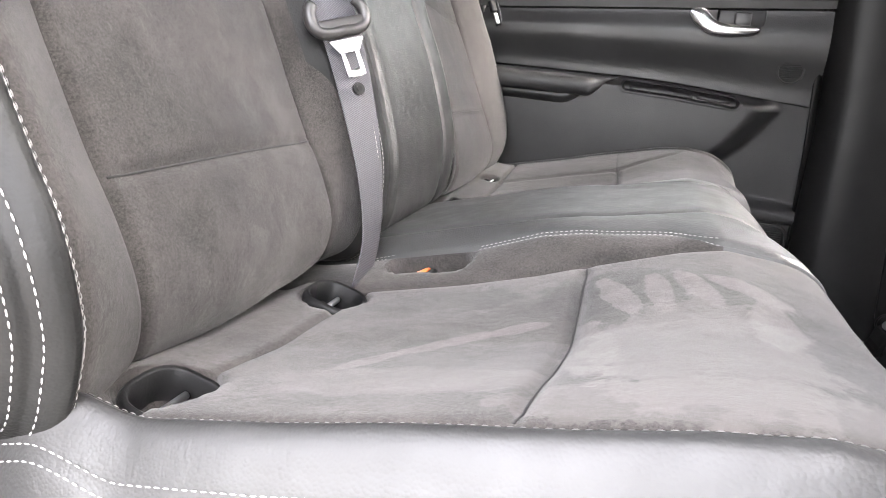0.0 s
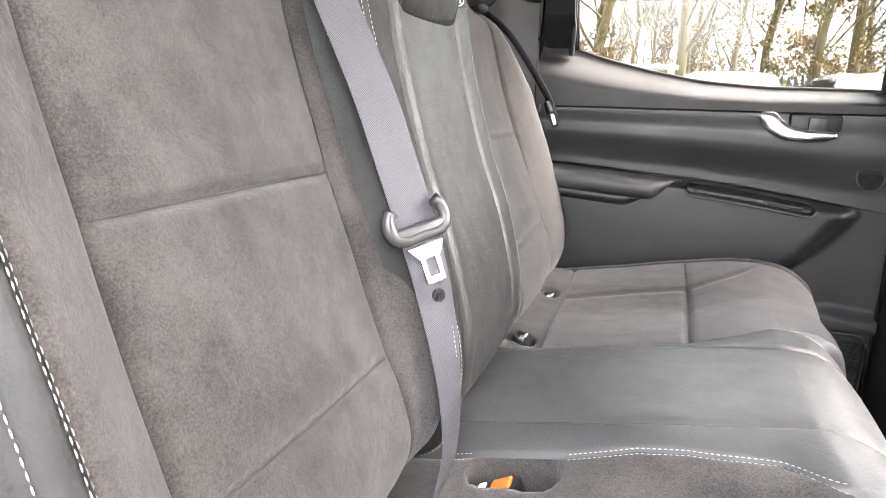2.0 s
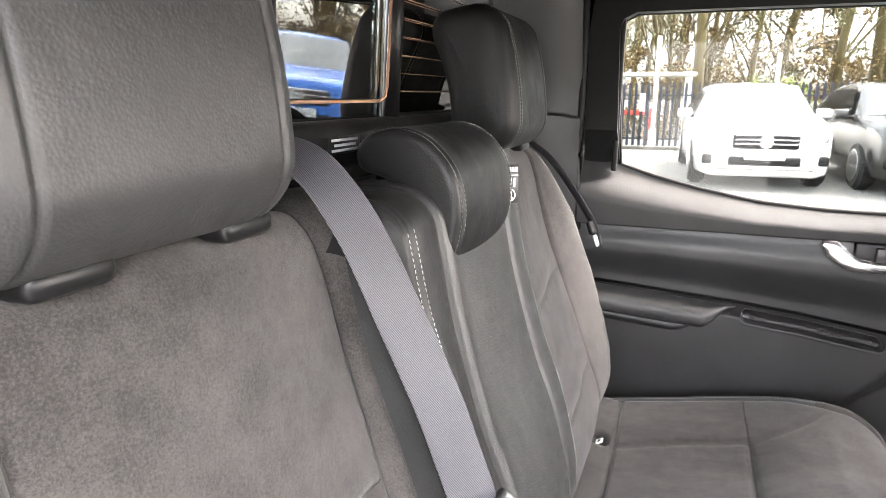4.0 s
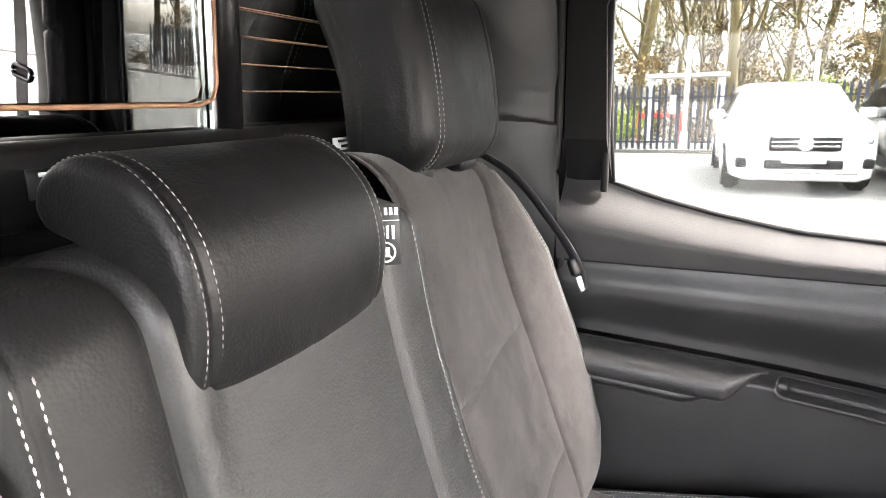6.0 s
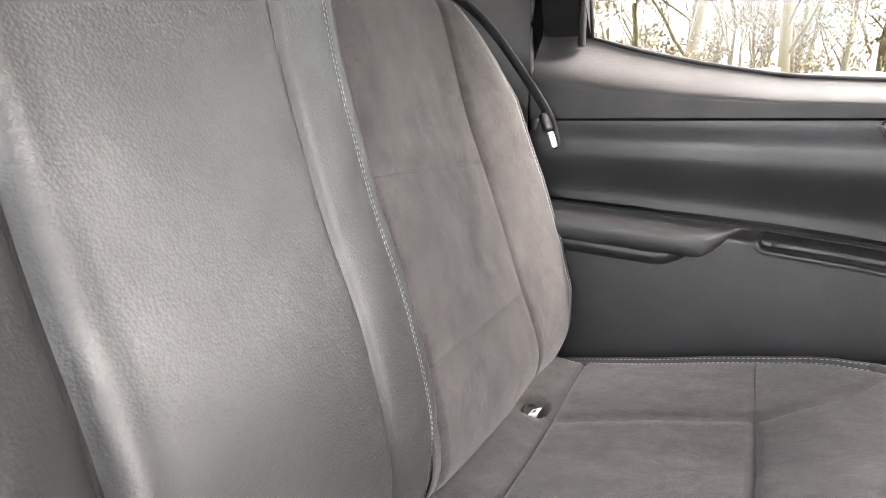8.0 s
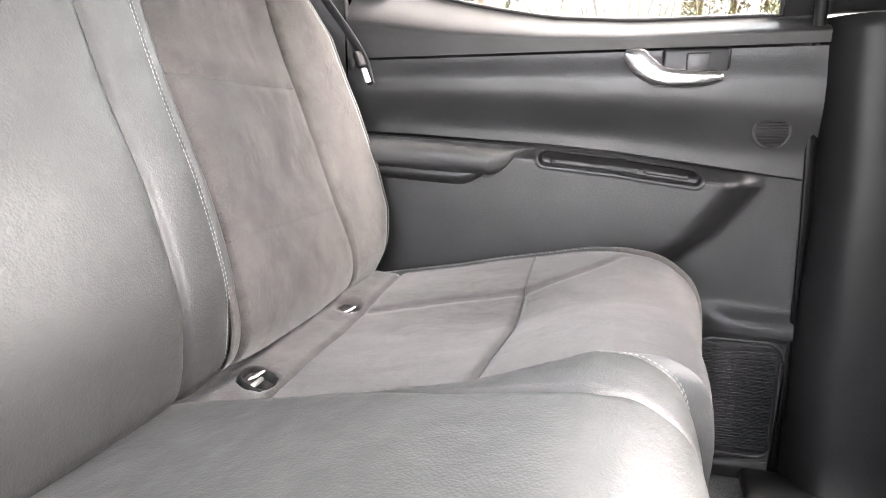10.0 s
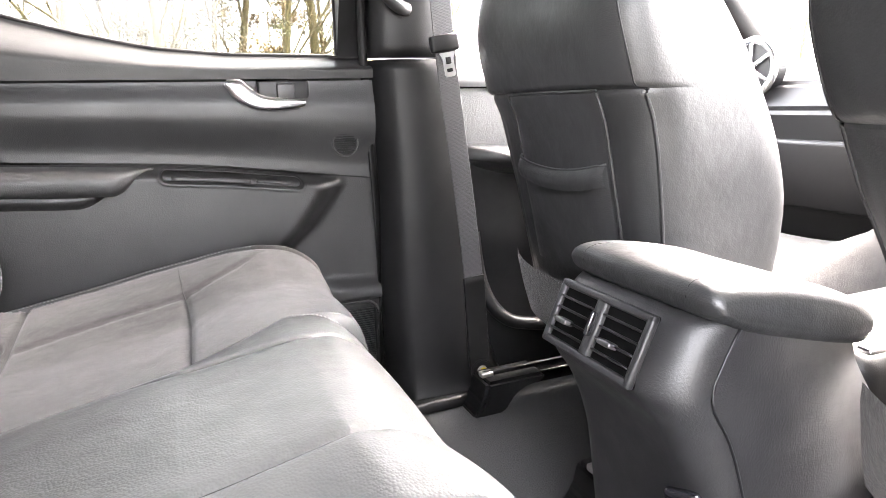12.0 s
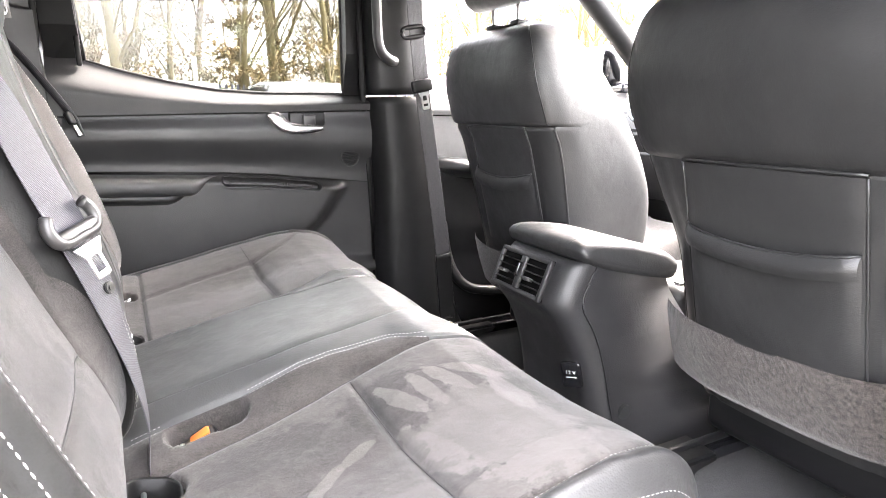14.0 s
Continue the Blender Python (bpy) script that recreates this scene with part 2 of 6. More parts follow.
def catmull(pts, per=8):
    p = [np.array(a, float) for a in pts]
    p = [2 * p[0] - p[1]] + p + [2 * p[-1] - p[-2]]
    out = []
    for i in range(1, len(p) - 2):
        for k in range(per):
            t = k / per
            a, b, c, d = p[i - 1], p[i], p[i + 1], p[i + 2]
            out.append(0.5 * (2 * b + (c - a) * t + (2 * a - 5 * b + 4 * c - d) * t * t + (3 * b - a - 3 * c + d) * t ** 3))
    out.append(p[-2])
    return np.array(out)


def resample(pts, n):
    pts = np.asarray(pts, float)
    d = np.concatenate([[0], np.cumsum(np.linalg.norm(np.diff(pts, axis=0), axis=1))])
    s = np.linspace(0, d[-1], n)
    return np.stack([np.interp(s, d, pts[:, k]) for k in range(pts.shape[1])], 1)


def sweep(name, pts, radius, sides=8, flat=None, up=(0, 0, 1)):
    """A round bar along pts; flat=(w, h) gives a rounded strap instead."""
    pts = [Vector(p) for p in pts]
    sec = []
    for i, p in enumerate(pts):
        d = (pts[min(i + 1, len(pts) - 1)] - pts[max(i - 1, 0)]).normalized()
        u = Vector(up)
        a = d.cross(u)
        if a.length < 1e-4:
            a = d.cross(Vector((1, 0, 0)))
        a.normalize()
        b = a.cross(d).normalized()
        ring = []
        for k in range(sides):
            t = 2 * math.pi * k / sides
            if flat:
                c, s = math.cos(t), math.sin(t)
                w = flat[0] / 2 * math.copysign(abs(c) ** 0.35, c)
                h = flat[1] / 2 * math.copysign(abs(s) ** 0.6, s)
                ring.append(p + a * w + b * h)
            else:
                r = radius[i] if isinstance(radius, (list, tuple)) else radius
                ring.append(p + (a * math.cos(t) + b * math.sin(t)) * r)
        sec.append(ring)
    return rings(name, sec)


def rbox(size, bevel=0.005, seg=3, centre=(0, 0, 0), rot=None):
    bm = bmesh.new()
    bmesh.ops.create_cube(bm, size=1)
    bmesh.ops.scale(bm, vec=size, verts=bm.verts)
    if bevel > 0:
        bmesh.ops.bevel(bm, geom=list(bm.edges), offset=min(bevel, min(size) * 0.49), segments=seg, affect="EDGES", profile=0.5)
    if rot is not None:
        bmesh.ops.rotate(bm, verts=bm.verts, cent=(0, 0, 0), matrix=rot)
    bmesh.ops.translate(bm, verts=bm.verts, vec=centre)
    for f in bm.faces:
        f.smooth = True
    return bm


def disc(radius, depth, axis="Y", seg=32, centre=(0, 0, 0), bevel=0.0):
    bm = bmesh.new()
    bmesh.ops.create_cone(bm, cap_ends=True, segments=seg, radius1=radius, radius2=radius, depth=depth)
    if bevel:
        bmesh.ops.bevel(bm, geom=[e for e in bm.edges if all(abs(abs(v.co.z) - depth / 2) < 1e-6 for v in e.verts)], offset=bevel, segments=2, affect="EDGES")
    if axis == "Y":
        bmesh.ops.rotate(bm, verts=bm.verts, cent=(0, 0, 0), matrix=Matrix.Rotation(math.pi / 2, 3, "X"))
    elif axis == "X":
        bmesh.ops.rotate(bm, verts=bm.verts, cent=(0, 0, 0), matrix=Matrix.Rotation(math.pi / 2, 3, "Y"))
    bmesh.ops.translate(bm, verts=bm.verts, vec=centre)
    return bm


def ring_tube(major, minor, axis="Y", centre=(0, 0, 0), seg=32):
    sec = []
    for i in range(seg + 1):
        a = 2 * math.pi * i / seg
        ring = []
        for k in range(8):
            b = 2 * math.pi * k / 8
            r = major + minor * math.cos(b)
            p = (r * math.cos(a), minor * math.sin(b), r * math.sin(a))
            if axis == "X":
                p = (p[1], p[0], p[2])
            ring.append((p[0] + centre[0], p[1] + centre[1], p[2] + centre[2]))
        sec.append(ring)
    return rings("ring", sec, caps=False)


def prism(outline, axis, lo, hi, bevel=0.0):
    """An outline of 2D points pushed from lo to hi along an axis."""
    bm = bmesh.new()
    def at(p, h):
        a, b = p
        return {"X": (h, a, b), "Y": (a, h, b), "Z": (a, b, h)}[axis]
    v0 = [bm.verts.new(at(p, lo)) for p in outline]
    v1 = [bm.verts.new(at(p, hi)) for p in outline]
    n = len(outline)
    bm.faces.new(v0[::-1]), bm.faces.new(v1)
    for i in range(n):
        bm.faces.new((v0[i], v0[(i + 1) % n], v1[(i + 1) % n], v1[i]))
    bmesh.ops.recalc_face_normals(bm, faces=bm.faces)
    if bevel:
        bmesh.ops.bevel(bm, geom=list(bm.edges), offset=bevel, segments=2, affect="EDGES")
    return bm


def stitches(pts, normals, pitch=0.0055, length=0.0038, wide=0.0011, lift=0.0006):
    """Short raised threads along a seam, as one mesh."""
    pts, normals = np.asarray(pts, float), np.asarray(normals, float)
    d = np.concatenate([[0], np.cumsum(np.linalg.norm(np.diff(pts, axis=0), axis=1))])
    verts, faces = [], []
    s = pitch / 2
    while s < d[-1]:
        p = np.array([np.interp(s, d, pts[:, k]) for k in range(3)])
        q = np.array([np.interp(min(s + length / 2, d[-1]), d, pts[:, k]) for k in range(3)])
        nn = np.array([np.interp(s, d, normals[:, k]) for k in range(3)])
        nn /= np.linalg.norm(nn) + 1e-9
        t = q - p
        t /= np.linalg.norm(t) + 1e-9
        b = np.cross(nn, t)
        c = p + nn * lift
        k = len(verts)
        h = length / 2
        verts += [c - t * h, c - t * h * 0.5 + b * wide, c + t * h * 0.5 + b * wide, c + t * h, c + t * h * 0.5 - b * wide, c - t * h * 0.5 - b * wide,
                  c - t * h * 0.4 + nn * wide * 1.1, c + t * h * 0.4 + nn * wide * 1.1]
        faces += [(k, k + 6, k + 1), (k + 1, k + 6, k + 7, k + 2), (k + 2, k + 7, k + 3), (k + 3, k + 7, k + 4), (k + 4, k + 7, k + 6, k + 5), (k + 5, k + 6, k)]
        s += pitch
    return mesh_from("stitching", verts, faces)


def rbox_mesh(size, bevel, centre):
    bm = rbox(size, bevel, 3, centre)
    me = bpy.data.meshes.new("box")
    bm.to_mesh(me)
    bm.free()
    return me


def smoothstep(a, b, x):
    t = min(1.0, max(0.0, (x - a) / (b - a)))
    return t * t * (3 - 2 * t)


# ---- rear seats ----
YC = -0.02
SEAM_Z = (0.511, 0.692)
BACK = catmull([(-0.06, 0.362), (-0.01, 0.363), (0.027, 0.370), (0.048, 0.392), (0.055, 0.43), (0.043, 0.476), (0.020, 0.529), (-0.008, 0.60),
                (-0.042, 0.686), (-0.080, 0.80), (-0.103, 0.88), (-0.116, 0.912), (-0.138, 0.927), (-0.172, 0.922), (-0.192, 0.89), (-0.20, 0.80), (-0.21, 0.6)], 10)
BACK_MID = catmull([(-0.06, 0.362), (-0.01, 0.363), (0.030, 0.368), (0.052, 0.388), (0.062, 0.43), (0.065, 0.476), (0.056, 0.529), (0.037, 0.60),
                    (0.006, 0.686), (-0.026, 0.80), (-0.041, 0.88), (-0.050, 0.912), (-0.075, 0.930), (-0.115, 0.934), (-0.165, 0.925), (-0.20, 0.89), (-0.21, 0.6)], 10)


class Curve2:
    """A profile in the x-z plane, by length along it."""

    def __init__(self, pts):
        self.p = np.asarray(pts, float)
        self.d = np.concatenate([[0], np.cumsum(np.linalg.norm(np.diff(self.p, axis=0), axis=1))])
        self.end = self.d[-1]

    def at(self, s):
        return np.array([np.interp(s, self.d, self.p[:, 0]), np.interp(s, self.d, self.p[:, 1])])

    def normal(self, s):
        t = self.at(min(s + 0.004, self.end)) - self.at(max(s - 0.004, 0))
        t /= np.linalg.norm(t)
        return np.array([t[1], -t[0]])

    def s_of(self, axis, value, first=0.0):
        for i in range(len(self.d) - 1):
            a, b = self.p[i, axis], self.p[i + 1, axis]
            if self.d[i] >= first and (a - value) * (b - value) <= 0 and a != b:
                return self.d[i] + (value - a) / (b - a) * (self.d[i + 1] - self.d[i])
        return self.d[-1]


def groove(x, width=0.004, depth=0.0045):
    return -depth * math.exp(-(x / width) ** 2)


def knotted(knots, step):
    """Values through all knots, about step apart, closer beside each knot."""
    out = []
    for a, b in zip(knots, knots[1:]):
        n = max(2, int(round((b - a) / step)))
        for k in range(n):
            t = k / n
            t = t + 0.12 * math.sin(2 * math.pi * t) * -1
            out.append(a + (b - a) * t)
    out.append(knots[-1])
    return out


def panel_parts(place, cols, rows, cells, parent):
    """place(c, s) gives a point; cells name, by column and row spans, the separate covers."""
    for name, c0, c1, r0, r1, material, label in cells:
        cs = [c for c in cols if c0 - 1e-9 <= c <= c1 + 1e-9]
        rs = [r for r in rows if r0 - 1e-9 <= r <= r1 + 1e-9]
        part(name, grid(place, cs, rs, name), material, parent, label)


def seam_line(place, pts, out=0.0012):
    """Points and normals of a line (c, s) on a surface."""
    ps, ns = [], []
    for c, s in pts:
        p = np.array(place(c, s))
        a, b = np.array(place(c + 0.003, s)), np.array(place(c, s + 0.003))
        n = np.cross(a - p, b - p)
        n /= np.linalg.norm(n) + 1e-9
        ps.append(p), ns.append(n)
    return np.array(ps), np.array(ns)


def outward(ps, ns, towards):
    ns = np.array([n if np.dot(n, towards) >= 0 else -n for n in ns])
    return ps, ns


# columns run 0 inner border, 1 inner seam, 2 outer seam, 3 stitched edge, 4 far end of the bolster
def build_back(side, inner, name, label):
    cv = Curve2(BACK)
    s1, s2 = (cv.s_of(1, z, 0.12) for z in SEAM_Z)
    stop = cv.s_of(1, 0.912, 0.2)
    far = side > 0
    zs = [0.30, 0.38, 0.42, 0.48, 0.60, 0.75, 0.82, 0.87, 0.905, 0.93, 0.95]
    outs = [0.640, 0.655, 0.660, 0.663, 0.657, 0.650, 0.640, 0.622, 0.600, 0.585, 0.580]
    rise_z = [0.36, 0.43, 0.476, 0.53, 0.60, 0.69, 0.80, 0.90]
    rise_by = [0.002, 0.006, 0.012, 0.024, 0.033, 0.036, 0.041, 0.046] if far else [0.002, 0.010, 0.022, 0.036, 0.042, 0.040, 0.026, 0.014]

    def h_of(c, s):
        z = cv.at(s)[1] if s < stop else 0.93
        if far:
            st = float(np.interp(z, [0.36, 0.40, 0.43, 0.48, 0.54, 0.65, 0.77, 0.83, 0.87, 0.905, 0.93], [0.585, 0.600, 0.622, 0.652, 0.655, 0.651, 0.651, 0.632, 0.608, 0.576, 0.560]))
            edge = st + 0.022
            b = float(np.interp(z, [0.40, 0.51, 0.58, 0.69, 0.82, 0.93], [0.505, 0.507, 0.514, 0.534, 0.536, 0.532]))
            b = min(b, st - 0.026)
            a = 0.207
        else:
            edge = float(np.interp(z, zs, outs))
            st = edge - 0.052 + 0.016 * smoothstep(0.75, 0.92, z) + 0.010 * smoothstep(0.44, 0.38, z)
            b = float(np.interp(z, [0.40, 0.53, 0.60, 0.69, 0.81, 0.93], [0.540, 0.539, 0.536, 0.528, 0.522, 0.515]))
            b = min(b, st - 0.022)
            a = 0.262 - 0.026 * smoothstep(0.42, 0.8, z)
        k = [inner, a, b, st, edge]
        i = min(3, int(c))
        return k[i] + (k[i + 1] - k[i]) * (c - i), k, z

    def place(c, s):
        h, k, z = h_of(c, s)
        d = 0.0
        rise = float(np.interp(z, rise_z, rise_by))
        if far:
            proud = float(np.interp(z, [0.40, 0.46, 0.54, 0.65, 0.77, 0.86, 0.92], [0.003, 0.009, 0.023, 0.032, 0.029, 0.014, 0.004]))
        else:
            proud = 0.017 + 0.021 * smoothstep(0.40, 0.50, z) * smoothstep(0.86, 0.68, z)
        if c <= 1:
            d = rise * (1 - 0.12 * c) if far else rise * (1 - smoothstep(0, 1, c))
            d -= (0.005 if not far else 0.002) * (1 - min(1, c / 0.10)) ** 2
        elif c <= 2:
            u = c - 1
            d = 0.006 * (1 - (2 * u - 1) ** 2) - 0.004 * math.exp(-((z - 0.75) / 0.08) ** 2)
            if far:
                d += 0.88 * rise * (1 - smoothstep(-0.12, 0.80, u)) / (1 - smoothstep(-0.12, 0.80, 0.0))
            for a in (s1, s2):
                d += groove(s - a, 0.0060, (0.0026 if far else 0.0075) if a == s2 else (0.002 if far else 0.0045)) * min(1, 12 * u, 12 * (1 - u))
                d += 0.0035 * math.exp(-((s - a - 0.022) / 0.014) ** 2) * math.sin(math.pi * u)
            d += 0.0030 * noise.noise(Vector((h * 9, z * 9, side))) + 0.0012 * noise.noise(Vector((h * 30, z * 22, side)))
        elif c <= 3:
            u = c - 2
            d = proud * smoothstep(-0.25, 1, u) - (1 - u) * proud * smoothstep(-0.25, 1, 0)
        else:
            u = c - 3
            d = proud + (0.002 if far else 0.006) * math.sin(math.pi * min(1, u * 2.2)) - 0.11 * (1 - math.sqrt(max(0, 1 - u ** 2.2)))
        for kk, dep in ((k[1], 0.007), (k[2], 0.007), (k[3], 0.003)):
            d += groove(h - kk, 0.0045, dep)
        if c > 3 and not far:
            d += groove(c - 3.48, 0.05, 0.003)
        p, n = cv.at(s), cv.normal(s)
        q = p + n * d
        return (q[0], YC + side * h, q[1])

    root = thing(name, label, "seat backrest", (-0.05, YC + side * 0.4, 0.34))
    cols = knotted([0, 1, 2, 3, 4], 0.055)
    cols = sorted(set([round(c, 6) for c in cols] + [1 + k / 34 for k in range(35)] + [3 + k / 22 for k in range(23)] + [0.04, 0.08]))
    rows = sorted(set(list(np.linspace(0, cv.end, 150)) + [s1 + k * 0.0025 for k in range(-4, 5)] + [s2 + k * 0.0025 for k in range(-4, 5)]))
    cells = [("suede_border", 0, 1, 0, cv.end, M_SUEDE, ""), ("suede_panel", 1, 2, 0, s1, M_SUEDE, ""), ("suede_panel", 1, 2, s1, s2, M_SUEDE, ""),
             ("suede_panel", 1, 2, s2, cv.end, M_SUEDE, ""), ("suede_border", 2, 3, 0, cv.end, M_SUEDE, ""), ("bolster", 3, 4, 0, cv.end, M_BOLSTER, "grained black leather side bolster")]
    panel_parts(place, cols, rows, cells, root)
    # Thin dark tubes added along the seams stand for shade in their grooves.
    for line in ([(c, s1) for c in np.linspace(1.02, 1.98, 50)], [(c, s2) for c in np.linspace(1.02, 1.98, 50)], [(1.0, s) for s in np.linspace(0.06, stop, 80)], [(2.0, s) for s in np.linspace(0.06, stop, 80)]):
        part("seam", sweep("seam", [place(c, s) for c, s in line], 0.0008 if far else 0.0012, 5), M_SEAM, root, "sewn seam, its groove shade laid in as a dark tube")
    fwd = (1, 0, 0.3)
    for c0, end in ((2.93, 0.0), (3.10, 0.0)) if far else ((3.03, 0.0), (3.13, 0.0), (3.42, 0.0), (3.60, 0.2)):
        ps, ns = outward(*seam_line(place, [(c0, s) for s in np.linspace(0.07, stop + 0.02 - end, 160)]), fwd)
        part("stitching", stitches(ps, ns, 0.0068, 0.0052, 0.0006), M_THREAD_DIM if far else M_THREAD, root, "pale contrast stitching")
    return root, place, cv


NEAR_BACK, place_near, CV_BACK = build_back(-1, 0.190, "rear_seat_unit", "charcoal suede rear backrest with stitched black leather bolster beside open doorway")
FAR_BACK, place_far, _ = build_back(1, 0.185, "rear_seat_unit", "charcoal suede rear backrest with seams beside closed door")


def build_mid_back():
    cv = Curve2(BACK_MID)
    lo, hi = -0.250, 0.205
    root = thing("centre_seat_unit", "raised black leather centre section of rear backrest with piping", "seat backrest", (-0.03, 0, 0.34))
    seams = (-0.139, 0.090)

    def place(y, s):
        z = cv.at(s)[1]
        if y < seams[0]:
            u = min(1.0, (seams[0] - y) / 0.074)
            d = 0.013 * smoothstep(0, 0.9, u) * smoothstep(0.88, 0.68, z) + 0.003 * math.sin(math.pi * u) - 0.003 * smoothstep(0.88, 1, u) - 1.1 * max(0, -0.213 - y)
        elif y > seams[1]:
            u = min(1.0, (y - seams[1]) / (0.169 - seams[1]))
            d = 0.003 * math.sin(math.pi * u) - 0.006 * u ** 1.3 - 0.004 * max(0, u - 0.93) / 0.07 - 1.0 * max(0, y - 0.182)
        else:
            u = (y - seams[0]) / (seams[1] - seams[0])
            d = 0.004 * (1 - (2 * u - 1) ** 2) + 0.0015 * noise.noise(Vector((y * 8, z * 8, 4)))
            d += 0.003 * math.exp(-((y - seams[0] - 0.016) / 0.010) ** 2)
        d += groove(y - seams[0], 0.005, 0.006) + groove(y - seams[1], 0.005, 0.005)
        d += groove(y + 0.204, 0.0025, 0.002) + groove(y - 0.163, 0.0025, 0.002)
        q = cv.at(s) + cv.normal(s) * d
        return (q[0], y, q[1])

    cols = sorted(set(list(np.linspace(lo, seams[0], 18)) + list(np.linspace(*seams, 34)) + list(np.linspace(seams[1], hi, 28))
                      + [k + j * 0.002 for k in (*seams, -0.204, -0.213, 0.163) for j in range(-3, 4)]))
    cols = [c for c in cols if lo - 1e-9 <= c <= hi + 1e-9]
    rows = list(np.linspace(0, cv.end, 150))
    # Near flank is painted darker for its shade; far flank matches the panel.
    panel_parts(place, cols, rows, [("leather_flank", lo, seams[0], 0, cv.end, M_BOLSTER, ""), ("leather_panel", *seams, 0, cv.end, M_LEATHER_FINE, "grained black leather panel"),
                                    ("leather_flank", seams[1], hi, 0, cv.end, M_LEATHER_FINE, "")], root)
    stop = cv.s_of(1, 0.905, 0.2)
    for y in (-0.2085, -0.1995, 0.157, 0.166):
        ps, ns = outward(*seam_line(place, [(y, s) for s in np.linspace(0.09, stop, 140)]), (1, 0, 0.2))
        part("stitching", stitches(ps, ns, 0.0056, 0.0044, 0.0006), M_THREAD_DIM, root, "pale contrast stitching")
    return root, place, cv


MID_BACK, place_mid, CV_MID = build_mid_back()

# ---- rear cushion ----
CUSH = catmull([(-0.02, 0.345), (0.02, 0.350), (0.06, 0.357), (0.10, 0.364), (0.18, 0.371), (0.26, 0.379), (0.33, 0.391), (0.39, 0.411), (0.45, 0.425), (0.49, 0.426),
                (0.527, 0.418), (0.552, 0.397), (0.563, 0.35), (0.561, 0.29), (0.548, 0.24), (0.53, 0.20)], 10)
CUT = (0.150, -0.226, 0.050, 0.019)
ANCHORS = [(0.086, -0.578), (0.078, -0.324), (0.066, 0.195), (0.066, 0.440)]


def build_cushion():
    cv = Curve2(CUSH)
    root = thing("rear_bench_cushion", "rear bench cushion in charcoal suede and black leather, brushed nap", "seat cushion", (0.3, YC, 0.2))
    st = cv.s_of(0, 0.333)
    sr = cv.s_of(0, 0.093)

    XS = [0.0, 0.06, 0.10, 0.2, 0.28, 0.33, 0.42, 0.46, 0.50]
    Z_MID = [0.358, 0.377, 0.387, 0.412, 0.428, 0.436, 0.447, 0.450, 0.445]
    Z_NEAR_RIDGE = [0.345, 0.356, 0.368, 0.390, 0.418, 0.427, 0.434, 0.438, 0.432]
    Z_FAR_RIDGE = [0.338, 0.346, 0.354, 0.381, 0.400, 0.411, 0.430, 0.437, 0.432]
    Z_SEAM = [0.338, 0.345, 0.350, 0.368, 0.386, 0.400, 0.425, 0.432, 0.427]
    Z_DISH = [0.345, 0.353, 0.360, 0.371, 0.380, 0.389, 0.418, 0.427, 0.422]
    Z_EDGE = [0.358, 0.374, 0.382, 0.400, 0.417, 0.426, 0.443, 0.447, 0.441]

    def lift(zs, x, s):
        """Height of a line over the profile, held where the nose turns down."""
        xx = min(x, 0.50) if s < s_nose else 0.50
        return float(np.interp(xx, XS, zs) - np.interp(xx, BX, BZ)) * (1 - 0.5 * smoothstep(0.49, 0.556, x) if s < s_nose else 0.5)

    front = cv.s_of(0, 0.5)
    BX = [cv.at(v)[0] for v in np.linspace(0, front, 80)]
    BZ = [cv.at(v)[1] for v in np.linspace(0, front, 80)]
    s_nose = cv.s_of(1, 0.36, front)

    # columns: -5..5 with 0 in the middle; 1 piping seam, 2 edge of the leather, 3 inner seam, 4 stitched edge, 5 outside
    def h_of(c, x):
        side = -1 if c < 0 else 1
        if side < 0:
            seam = float(np.interp(x, [0.05, 0.09, 0.22, 0.33, 0.44, 0.6], [0.266, 0.260, 0.243, 0.226, 0.216, 0.216]))
            k = [0, float(np.interp(x, [0.05, 0.10, 0.25, 0.35, 0.47, 0.6], [0.128, 0.130, 0.141, 0.135, 0.119, 0.116])), 0.182 + 0.030 * smoothstep(0.405, 0.458, x), seam,
                 float(np.interp(x, [0.1, 0.37, 0.44, 0.48, 0.51, 0.6], [0.602, 0.600, 0.597, 0.592, 0.587, 0.580])), 0.655]
        else:
            edge = float(np.interp(x, [0.05, 0.13, 0.20, 0.27, 0.342, 0.40, 0.46, 0.51, 0.6], [0.128, 0.117, 0.112, 0.128, 0.160, 0.190, 0.213, 0.229, 0.229]))
            k = [0, float(np.interp(x, [0.05, 0.13, 0.20, 0.34, 0.474, 0.51, 0.6], [0.116, 0.105, 0.098, 0.090, 0.101, 0.113, 0.118])), edge, edge + 0.014,
                 0.612 - 0.022 * smoothstep(0.38, 0.47, x) - 0.03 * smoothstep(0.49, 0.56, x), 0.655]
        a = abs(c)
        i = min(4, int(a))
        return side, k[i] + (k[i + 1] - k[i]) * (a - i), k

    def place(c, s):
        p, n = cv.at(s), cv.normal(s)
        x = p[0]
        side, h, k = h_of(c, x)
        a = abs(c)
        nose = smoothstep(0.48, 0.56, x) if s < cv.s_of(1, 0.33, 0.4) else 1.0
        zr = Z_NEAR_RIDGE if side < 0 else Z_FAR_RIDGE
        e_m, e_r, e_s, e_d, e_e = (lift(t, x, s) for t in (Z_MID, zr, Z_SEAM, Z_DISH, Z_EDGE))
        if a <= 1:
            d = e_m + 0.004 * (1 - a * a) + 0.0012 * noise.noise(Vector((h * 8, x * 8, 2)))
            d += groove(h - k[1], 0.004, 0.0045) * (1 - 0.5 * nose)
        elif a <= 2:
            u = a - 1
